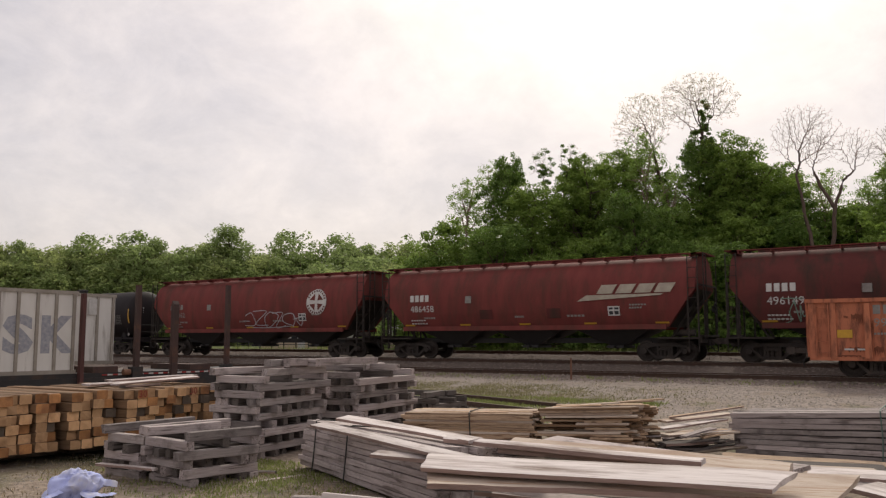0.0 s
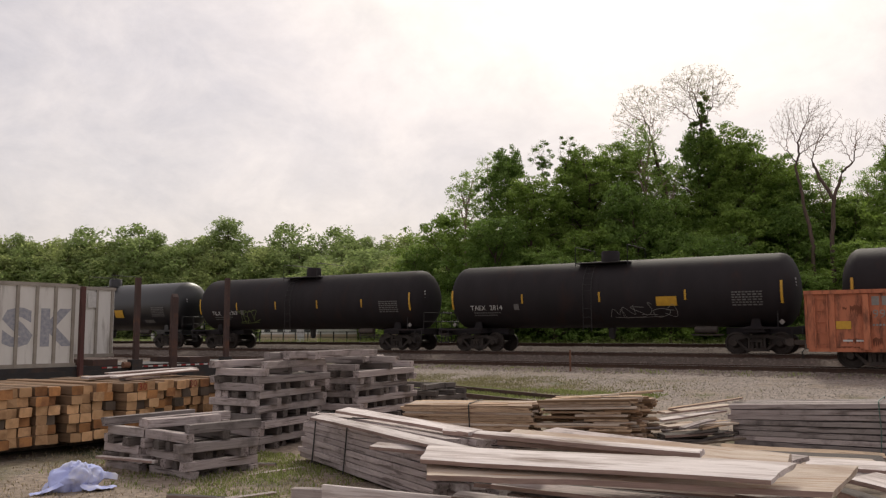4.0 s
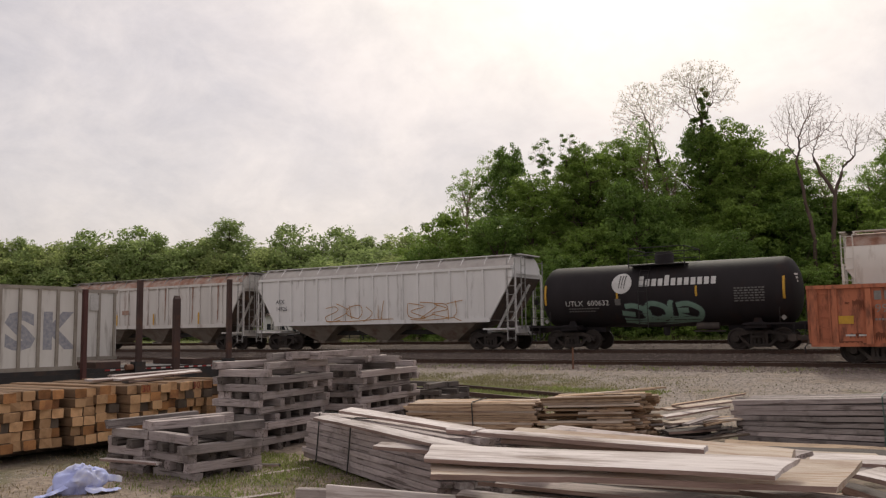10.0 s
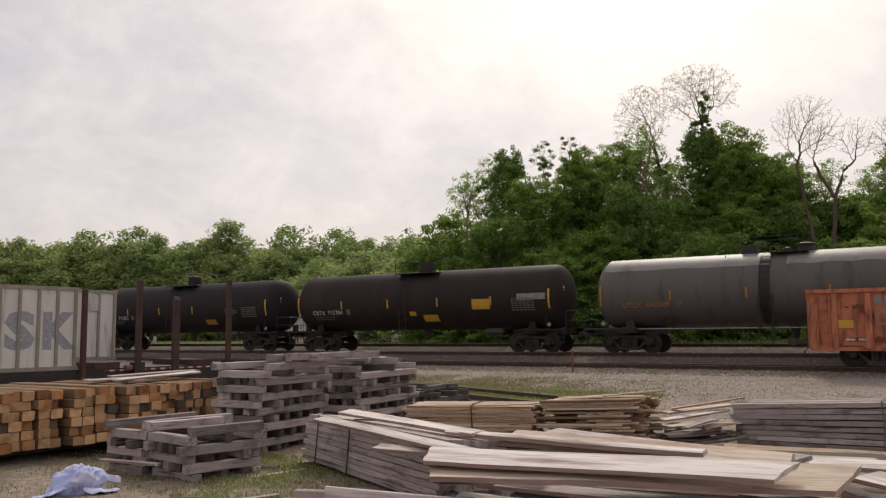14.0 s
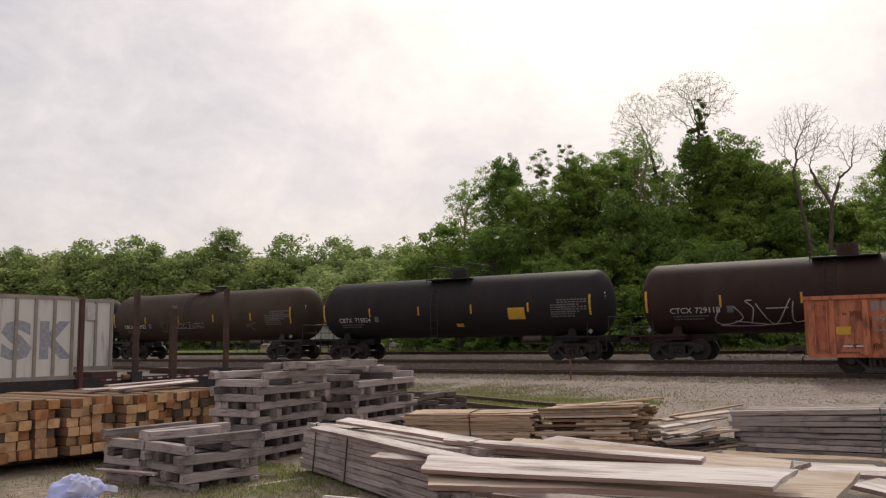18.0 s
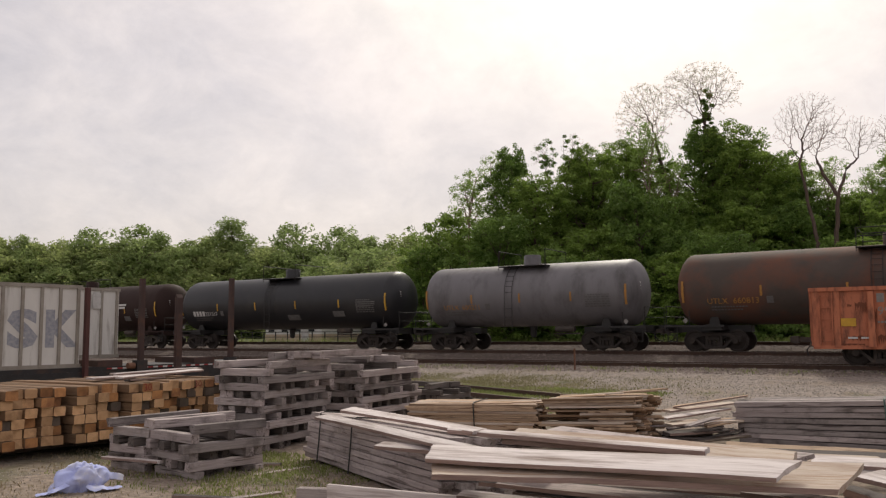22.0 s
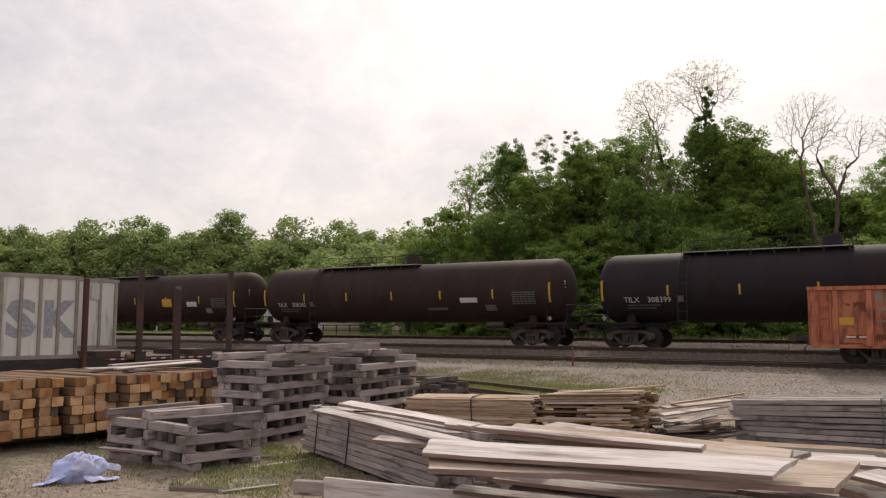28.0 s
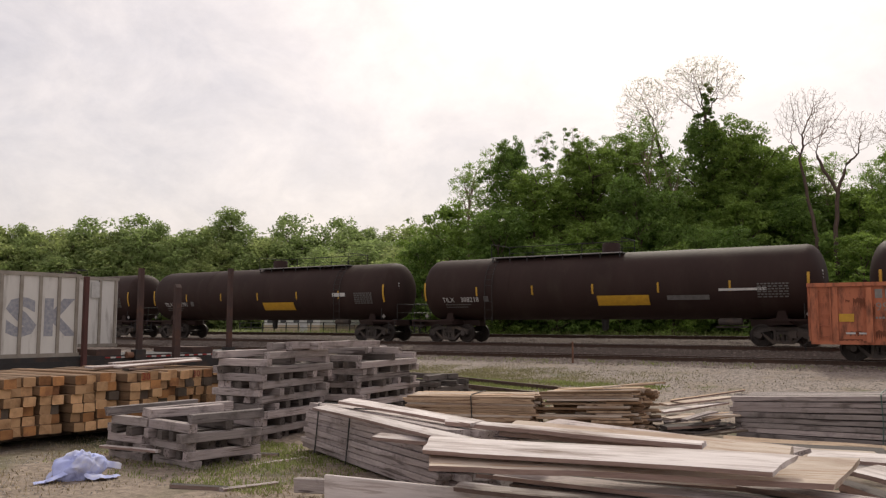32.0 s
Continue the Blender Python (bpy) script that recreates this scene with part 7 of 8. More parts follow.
plank((-5.42, 8.54, 0.86), (-2.33, 8.35, 0.84), 0.16, 0.060, 8, "pink_wood")
plank((-4.71, 8.57, 0.78), (-1.59, 8.49, 0.74), 0.50, 0.060, 8, "pale_wood", live=0.05)
plank((-4.54, 6.71, 0.82), (-1.54, 7.50, 0.79), 0.46, 0.050, 10, "pink_wood", skew=0.30)
plank((-4.38, 6.55, 0.68), (-1.13, 7.86, 0.65), 0.66, 0.065, 11, "pale_wood", skew=0.48, live=0.07)
plank((-8.04, 9.73, 0.88), (-5.02, 8.46, 0.86), 0.24, 0.045, 6, "pink_wood")
plank((-8.27, 9.43, 0.80), (-4.34, 7.38, 0.80), 0.22, 0.045, 6, "pink_wood")
plank((-5.29, 10.95, 0.62), (-1.61, 8.94, 0.74), 0.32, 0.050, 6, "grey_wood")
plank((-3.06, 11.97, 0.42), (-1.04, 12.09, 0.42), 0.30, 0.060, 5, "tan_wood")
plank((-1.68, 10.16, 0.55), (-0.88, 10.18, 0.55), 0.40, 0.050, 6, "pink_wood")
plank((-1.20, 9.74, 0.50), (-0.82, 9.38, 0.50), 0.40, 0.060, 6, "pink_wood")
plank((-4.14, 7.41, 0.52), (-0.67, 7.55, 0.50), 0.26, 0.050, 5, "grey_wood")
plank((-3.54, 7.84, 0.46), (-1.43, 7.90, 0.46), 0.20, 0.050, 5, "grey_wood_dark")
plank((-4.01, 7.53, 0.42), (-2.56, 7.50, 0.42), 0.20, 0.050, 5, "grey_wood")
plank((-2.64, 8.26, 0.42), (-1.03, 8.25, 0.42), 0.24, 0.060, 4, "pale_wood")
plank((-1.97, 8.15, 0.52), (-0.73, 7.91, 0.52), 0.22, 0.060, 4, "grey_wood")
plank((-1.17, 8.68, 0.55), (-0.71, 8.07, 0.55), 0.16, 0.090, 4, "grey_wood_dark")
plank((-8.41, 7.00, 0.05), (-7.70, 7.25, 0.05), 0.12, 0.050, 0, "grey_wood_dark")
plank((-7.68, 7.18, 0.05), (-7.42, 7.87, 0.05), 0.10, 0.050, 0, "grey_wood")
plank((-10.84, 7.73, 0.25), (-9.71, 7.82, 0.25), 0.12, 0.040, 0, "pink_wood")
plank((-8.60, 8.62, 0.05), (-8.42, 9.52, 0.05), 0.10, 0.050, 0, "grey_wood")
plank((-9.23, 9.18, 0.10), (-8.84, 9.31, 0.10), 0.12, 0.120, 0, "grey_wood_dark")
plank((-4.87, 15.33, 0.55), (-4.08, 17.07, 0.60), 0.20, 0.040, 4, "pale_wood")
plank((-4.72, 14.68, 0.48), (-4.15, 16.90, 0.50), 0.18, 0.040, 4, "pink_wood")
plank((-4.53, 14.39, 0.40), (-3.87, 15.74, 0.42), 0.18, 0.040, 4, "pale_wood")
plank((-4.46, 14.00, 0.30), (-3.61, 15.07, 0.30), 0.20, 0.050, 4, "grey_wood_dark")
plank((-4.44, 14.56, 0.15), (-3.54, 15.15, 0.22), 0.20, 0.050, 4, "grey_wood_dark")
plank((-4.91, 15.60, 0.60), (-3.57, 15.57, 0.85), 0.16, 0.030, 4, "tan_wood")
plank((-6.80, 4.40, 0.38), (-4.13, 5.94, 0.44), 0.32, 0.060, 5, "pale_wood")
plank((-4.45, 5.72, 0.44), (-3.60, 6.23, 0.48), 0.22, 0.060, 6, "tan_wood")
plank((-3.66, 6.17, 0.44), (-2.66, 6.74, 0.44), 0.30, 0.060, 5, "pink_wood")
plank((-3.03, 6.71, 0.42), (-1.59, 7.13, 0.42), 0.30, 0.060, 4, "pink_wood")
plank((-2.83, 10.13, 0.50), (-0.93, 10.75, 0.50), 0.50, 0.050, 3, "pale_wood")
plank((-1.87, 9.73, 0.48), (-0.86, 9.87, 0.48), 0.45, 0.060, 4, "grey_wood")
plank((-2.76, 11.19, 0.46), (-0.99, 11.52, 0.46), 0.35, 0.050, 4, "grey_wood_dark")
plank((-4.40, 7.09, 0.42), (-1.64, 7.33, 0.42), 0.24, 0.050, 4, "pink_wood")
plank((-3.36, 8.13, 0.45), (-1.06, 8.55, 0.45), 0.18, 0.050, 5, "pale_wood")
plank((-4.37, 7.47, 0.50), (-2.51, 7.84, 0.46), 0.16, 0.050, 5, "grey_wood_dark")
plank((-1.70, 8.06, 0.45), (-0.72, 8.16, 0.45), 0.30, 0.060, 4, "pink_wood")
plank((-6.43, 8.96, 0.72), (-4.03, 8.93, 0.74), 0.22, 0.050, 6, "grey_wood")
plank((-6.05, 7.93, 0.70), (-3.69, 7.63, 0.74), 0.20, 0.050, 6, "pink_wood")
solid("board", Form().chamfered(3.35, 0.05, 0.24, 0.006, 0, random.Random(5), 5).mesh("board", M["pink_wood"]), "grey board standing on its edge before the pile", "board", turned(-4.22, 7.17, 0.30, 8.4), "loose boards")
solid("timber_block", Form().chamfered(0.5, 0.12, 0.16, 0.008).mesh("timber_block", M["grey_wood_mid"]), "dark sawn block of timber on the ground", "board", turned(-6.45, 7.45, 0.17, 20), "loose boards")


def bundle(m, length, rows, cols, w, th, materials, label, seed, strap=(), ragged=0.08, strap_mat="strap", fan=0.0, shear=0.0, broken=0):
    """A strapped bundle of sawn boards along x, from its left end; each board a part. fan lifts the right ends row by row, shear staggers
    them away from the front, broken leaves a hollow at the left of the front columns."""
    rnd = random.Random(seed)
    st = thing("board_bundle", label, "timber stack", m, "bundles of boards")
    stock = [once(("bundle", length, w, th, mat, k), lambda: Form().chamfered(length, w - 0.006, th - (0.0015 if th < 0.05 else 0.004), 0.0025 if th < 0.05 else 0.005, 0, rnd, 4).mesh("board", M[mat])) for mat in materials for k in range(2)]
    for j in range(rows):
        for i in range(cols):
            me = rnd.choice(stock)
            cut = rnd.uniform(0.35, 0.60) if i < broken and rnd.random() < 0.85 and j < rows - 4 else rnd.uniform(0.97, 1.0)
            back = length * (1 - cut) if i < broken and cut < 0.9 else 0.0
            sink = radians(fan * j / rows)
            part("board", me, st, None, turned(back + length * cut / 2 + shear * i + rnd.uniform(-ragged, ragged), w / 2 + i * w + rnd.uniform(-0.022, 0.022), 0.08 + th / 2 + j * th + length / 2 * math.sin(sink), rnd.uniform(-0.5, 0.5))
                 @ Euler((0, -sink, 0)).to_matrix().to_4x4() @ Matrix.Diagonal((cut, 1, 1, 1)))
    h, d = rows * th + 0.08, cols * w
    for x in strap:
        hh = h + x * math.sin(radians(fan))
        f = Form().tube([(x, -0.025, 0.05), (x + 0.02, -0.03, hh * 0.5), (x, -0.025, hh + 0.01), (x, 0.05, hh + 0.03), (x, d, hh + 0.02), (x, d + 0.015, 0.05)], 0.011, 5)
        part("strap", f.mesh("strap", M[strap_mat], 40), st)
    for x in (0.5, length * 0.8):
        part("bearer", Form().box(x - 0.05, x + 0.05, 0, d, 0, 0.08).mesh("bearer", M["grey_wood_dark"]), st)
    return st


bundle(turned(-9.05, 10.12, 0.0, -28) @ Euler((radians(-5), 0, 0)).to_matrix().to_4x4(), 4.4, 9, 5, 0.21, 0.078, ("grey_wood", "pink_wood", "grey_wood", "grey_wood"), "leaning strapped bundle of grey weathered boards", 21, (0.55, 1.75), 0.12, fan=0.6)
bundle(turned(-8.65, 12.35, 0.02, 17), 2.35, 17, 8, 0.14, 0.038, ("tan_wood", "pale_wood", "tan_wood"), "strapped stack of tan sawn lumber", 22, (1.2,), 0.05, fan=0.5)
bundle(turned(-6.38, 13.05, 0.02, 17), 1.55, 20, 8, 0.14, 0.038, ("tan_wood", "pale_wood", "tan_wood", "tie_side", "tan_wood"), "stack of tan sawn lumber with ragged broken ends", 26, (), 0.16, shear=0.05, broken=3, fan=2.0)
bundle(turned(-3.6, 15.1, 0.0, 1.0), 5.4, 8, 5, 0.26, 0.085, ("grey_wood_mid", "grey_wood", "grey_wood_mid", "grey_wood_mid"), "stack of wide grey boards with a green strap", 23, (2.25,), 0.10, "strap_green", fan=3.2)


for k in range(10):
    r = random.Random(900 + k)
    x, z = (-8.3 + 0.42 * k, 0.745 + 0.008 * k) if k < 4 else (-6.5 + 0.2 * (k - 4), 0.875 + 0.02 * (k - 4))
    solid("board", warped(r.uniform(1.3, 1.7) if k < 4 else r.uniform(0.7, 1.1), 0.13, 0.028, 0.01, r).mesh("board", M[r.choice(("tan_wood", "pale_wood", "tan_wood"))], 35), "short tan board on the lumber stack", "board",
          turned(x + 0.55, 12.55 + 0.31 * (x + 9.2) + r.uniform(0, 0.55), z, r.uniform(10, 24)) @ Euler((0, radians(-1 if k < 4 else -5), 0)).to_matrix().to_4x4(), "loose boards")


def cloth():
    """A crumpled pale blue cloth on the ground: a creased heap, a sleeve-like flap and two trailing corners."""
    f = Form()
    rows, cols = 34, 56
    v = []
    for j in range(rows + 1):
        for i in range(cols):
            th, a = math.pi * j / rows, 2 * math.pi * i / cols
            d = Vector((math.sin(th) * math.cos(a), math.sin(th) * math.sin(a), math.cos(th)))
            fold = 1 - 2.4 * abs(noise.noise(Vector((d.x * 3.4, d.y * 3.4, d.z * 0.9)) + Vector((3, 1, 5))))
            small = 1 - 2.4 * abs(noise.noise(Vector((d.x * 8.5, d.y * 8.5, d.z * 2.4)) + Vector((0.7 * fold, 8, 2))))
            lump = noise.noise(d * 1.3 + Vector((9, 4, 1)))
            r = 1 + 0.30 * lump + 0.15 * fold + 0.055 * small
            v.append((d.x * 0.27 * r + 0.05 * d.z, d.y * 0.22 * r, max(0.006, 0.12 + d.z * 0.20 * r)))
    f.add(v, [(j * cols + i, j * cols + (i + 1) % cols, (j + 1) * cols + (i + 1) % cols, (j + 1) * cols + i) for j in range(rows) for i in range(cols)])
    flaps = (((-0.12, -0.10, 0.16), (-0.25, -0.20, 0.06), (-0.36, -0.26, 0.03), (-0.50, -0.30, 0.015), 0.26, 0.10), ((0.10, 0.02, 0.30), (0.24, 0.05, 0.25), (0.36, 0.08, 0.20), (0.52, 0.10, 0.13), 0.16, 0.07),
             ((0.08, -0.15, 0.10), (0.22, -0.22, 0.05), (0.36, -0.20, 0.03), (0.50, -0.14, 0.02), 0.24, 0.12), ((-0.15, 0.05, 0.22), (-0.27, 0.06, 0.17), (-0.33, 0.06, 0.09), (-0.38, 0.05, 0.02), 0.20, 0.12))
    for k, (p0, p1, p2, p3, w0, w1) in enumerate(flaps):
        g = []
        p0, p1, p2, p3 = Vector(p0), Vector(p1), Vector(p2), Vector(p3)
        for i in range(19):
            u = i / 18
            c = p0 * (1 - u) ** 3 + p1 * 3 * u * (1 - u) ** 2 + p2 * 3 * u * u * (1 - u) + p3 * u ** 3
            for j in range(9):
                s = j / 4 - 1
                w = (w0 + (w1 - w0) * u) * (0.9 + 0.3 * noise.noise((u * 5, s, k)))
                z = c.z - 0.5 * c.z * s * s + 0.030 * (1 - 2.2 * abs(noise.noise((s * 2.6, u * 2.2, k * 7 + 2)))) + 0.012 * noise.noise((s * 7, u * 9, k))
                g.append((c.x + 0.03 * noise.noise((u * 4, s * 3, k + 30)), c.y + s * w * 0.6, max(0.008, z)))
        f.add(g, [(i * 9 + j, i * 9 + j + 1, (i + 1) * 9 + j + 1, (i + 1) * 9 + j) for i in range(18) for j in range(8)])
    return solid("cloth", f.mesh("cloth", M["cloth"], 60), "crumpled pale blue cloth lying on bare soil", "cloth", turned(-9.92, 6.79, 0.0, 54.6))


cloth()
solid("marker_stake", Form().box(-0.03, 0.03, -0.02, 0.02, -0.1, 0.85).mesh("marker_stake", M["stake"]), "rusty marker stake beside the siding", "stake", Matrix.Translation((-13.4, 30.5, 0.5)))
for a, b in (((-16.5, 24.0, 0.30), (-8.5, 20.9, 0.22)), ((-16.0, 22.3, 0.26), (-8.5, 19.4, 0.18))):
    solid("old_rail", Form().bar(a, b, 0.08, 0.14).mesh("old_rail", M["rail"]), "old rusty rail lying in the grass", "rail")

# weathered boards thrown on the sleeper stacks
for a, b, w, mtl in (((-13.3, 9.9, 1.22), (-13.2, 11.7, 1.30), 0.24, "pink_wood"), ((-13.6, 9.5, 1.22), (-13.5, 11.2, 1.24), 0.22, "grey_wood"), ((-13.9, 10.2, 1.26), (-13.8, 12.2, 1.30), 0.2, "grey_wood"), ((-13.0, 9.7, 1.20), (-13.05, 10.5, 1.21), 0.16, "grey_wood_dark"), ((-13.5, 6.2, 1.22), (-13.5, 7.2, 1.22), 0.2, "grey_wood")):
    plank(a, b, w, 0.035, 3, mtl, label="weathered grey board lying on the sleeper stack")

# splintered boards heaped between the lumber and the wide boards
for k in range(22):
    r = random.Random(700 + k)
    u = k / 21
    kind = r.choice(("grey_wood_dark", "grey_wood_dark", "tie_dark") if u < 0.7 else ("grey_wood", "tan_wood", "pale_wood"))
    x = r.uniform(-5.0, -3.75)
    solid("board", warped(r.uniform(0.6, 1.4), r.uniform(0.09, 0.16), 0.035, 0.01, r).mesh("board", M[kind], 35), "short splintered board in a heap beside the lumber", "board",
          turned(x, 14.75 + r.uniform(-0.45, 0.5), 0.05 + 0.40 * u, r.uniform(15, 65)) @ Euler((radians(r.uniform(-8, 8)), radians(r.uniform(-10, 3)), 0)).to_matrix().to_4x4(), "loose boards")

# ---------------------------------------------------------------- trees and far buildings


def leaf_cloud(clumps, per, size, seed, flat=0.35, squash=0.62):
    """Many small leaves on and in flattened clumps (x, y, z, radius)."""
    g = np.random.default_rng(seed)
    cs = np.array(clumps)
    k = len(cs) * per
    c = np.repeat(cs, per, axis=0)
    d = g.normal(size=(k, 3))
    d /= np.linalg.norm(d, axis=1)[:, None]
    p = c[:, :3] + d * (c[:, 3] * g.random(k) ** 0.38)[:, None] * np.array([1, 1, squash])
    nrm = d * 0.45 + g.normal(size=(k, 3)) * 0.45 + np.array([0, 0, flat])
    nrm /= np.linalg.norm(nrm, axis=1)[:, None]
    a = np.cross(nrm, g.normal(size=(k, 3)))
    a /= np.linalg.norm(a, axis=1)[:, None]
    b = np.cross(nrm, a)
    s = (size * (0.5 + 1.0 * g.random(k)))[:, None]
    v = np.stack([p - a * s, p + b * s * 0.75 - nrm * s * 0.15, p + a * s * 0.8 - b * s * 0.35], axis=1).reshape(-1, 3)
    return v, np.arange(3 * k).reshape(-1, 3)


def cloud_mesh(name, v, f, material):
    me = bpy.data.meshes.new(name)
    me.vertices.add(len(v))
    me.vertices.foreach_set("co", v.astype(np.float32).ravel())
    me.loops.add(f.size)
    me.loops.foreach_set("vertex_index", f.astype(np.int32).ravel())
    me.polygons.add(len(f))
    me.polygons.foreach_set("loop_start", np.arange(0, f.size, f.shape[1], dtype=np.int32))
    me.update(calc_edges=True)
    me.materials.append(material)
    return me


def crown_lobes(rnd, h, r, base, n):
    """The crown's lobes (x, y, z, radius): boughs that stick out at all heights, smaller towards the top."""
    out = []
    for i in range(n):
        t = (i + rnd.uniform(0.1, 0.9)) / n
        wide = max(0.12, 1 - (abs(t - 0.36) / 0.70) ** 2.0) ** 0.5
        a = 2.4 * i + rnd.uniform(-0.6, 0.6)
        size = r * rnd.uniform(0.40, 0.60) * (1.12 - 0.50 * t)
        rr = max(0.0, r * wide * rnd.uniform(0.45, 1.0) - size * 0.55)
        out.append((rr * math.cos(a), rr * math.sin(a), base + (h - base) * t - size * 0.6 * t, size))
    return out


def crown_clumps(rnd, lobes, n, size):
    """Clump centres over the upper shell of the lobes, with sprays that stick out or hang a little."""
    out = []
    for _ in range(n):
        x, y, z, r = lobes[rnd.randrange(len(lobes))]
        while True:
            d = Vector((rnd.gauss(0, 1), rnd.gauss(0, 1), rnd.gauss(0.25, 0.9))).normalized()
            if d.z > -0.75:
                break
        k = r * rnd.uniform(0.62, 1.06) if rnd.random() < 0.86 else r * rnd.uniform(1.06, 1.35)
        out.append((x + d.x * k, y + d.y * k, z + d.z * k * 0.9, size * rnd.uniform(0.6, 1.3)))
    return out


def leafy_tree(name, label, h, r, base, lobes, clumps, per, size, leaf, seed, group="", bark="bark", clump=0.42, flat=0.35, squash=0.62):
    rnd = random.Random(seed)
    t = thing(name, label, "tree", Matrix(), group)
    f = Form()
    lean = (rnd.uniform(-0.5, 0.5), rnd.uniform(-0.5, 0.5))
    pts = [(lean[0] * u * u + 0.15 * math.sin(4 * u + seed), lean[1] * u * u, h * 0.86 * u) for u in (0, 0.2, 0.4, 0.6, 0.8, 1.0)]
    tr = 0.0125 * h
    f.tube(pts, [tr * 1.3, tr, tr * 0.8, tr * 0.6, tr * 0.4, tr * 0.12], 7)
    lb = crown_lobes(rnd, h, r, base, lobes)
    cl = crown_clumps(rnd, lb, clumps, clump)
    for c in lb:
        u = max(0.12, min(0.9, (c[2] - 0.45 * r) / h / 0.86))
        k = u * 5
        i = min(4, int(k))
        p0 = Vector(pts[i]).lerp(Vector(pts[i + 1]), k - i)
        p1 = Vector(c[:3])
        mid = p0.lerp(p1, 0.5) + Vector((rnd.uniform(-0.2, 0.2), rnd.uniform(-0.2, 0.2), 0.25))
        f.tube([p0, mid, p1], [tr * 0.42, tr * 0.28, tr * 0.12], 5, False)
        for _ in range(4):
            d = Vector((rnd.gauss(0, 1), rnd.gauss(0, 1), rnd.gauss(0.5, 0.7))).normalized()
            f.tube([mid.lerp(p1, rnd.uniform(0.5, 1)), p1 + d * c[3] * 0.95], [tr * 0.12, tr * 0.04], 4, False)
    part("trunk", f.mesh("trunk", M[bark], 60), t)
    v, q = leaf_cloud(cl, per, size, seed, flat, squash)
    part("crown", cloud_mesh("crown", v, q, M[leaf]), t)
    return t


def boughs(seed, foot, way, centre, radii, count, tip=0.0046, step=0.15):
    """Limbs and twigs that grow from the foot until they fill a domed crown; gives segments (a, b, radius, radius) and the tips."""
    g = np.random.default_rng(seed)
    d = g.normal(size=(count, 3))
    d /= np.linalg.norm(d, axis=1)[:, None]
    d[:, 2] = np.where(d[:, 2] < -0.55, -d[:, 2], d[:, 2])
    aim = np.array(centre) + d * (g.random(count) ** 0.42)[:, None] * np.array(radii)
    nodes, parent = [np.array(foot)], [-1]
    nodes.append(nodes[0] + np.array(way) * step)
    parent.append(0)
    pos = np.array(nodes)
    for _ in range(110):
        if len(aim) == 0:
            break
        gap = aim[:, None, :] - pos[None, :, :]
        dist = np.sqrt((gap ** 2).sum(axis=2))
        near = dist.argmin(axis=1)
        best = dist[np.arange(len(aim)), near]
        aim, near, keep = aim[best > 0.19], near[best > 0.19], best > 0.19
        best = best[keep]
        fresh = []
        for k in np.unique(near):
            m = near == k
            u = ((aim[m] - pos[k]) / best[m][:, None]).sum(axis=0)
            u = u / (np.linalg.norm(u) + 1e-6) + g.normal(size=3) * 0.30
            u /= np.linalg.norm(u)
            fresh.append(pos[k] + u * step)
            parent.append(int(k))
        if not fresh:
            break
        pos = np.vstack([pos, fresh])
        if len(pos) > 4200:
            break
    load = np.zeros(len(pos))
    kids = np.zeros(len(pos), dtype=int)
    for k in range(len(pos) - 1, 0, -1):
        load[k] = load[k] if kids[k] else tip ** 2.25
        load[parent[k]] += load[k]
        kids[parent[k]] += 1
    rad = load ** (1 / 2.25)
    segs = [(Vector(pos[parent[k]]), Vector(pos[k]), min(rad[parent[k]], rad[k] * 1.35), rad[k]) for k in range(1, len(pos))]
    return segs, [Vector(pos[k]) for k in range(len(pos)) if not kids[k]]


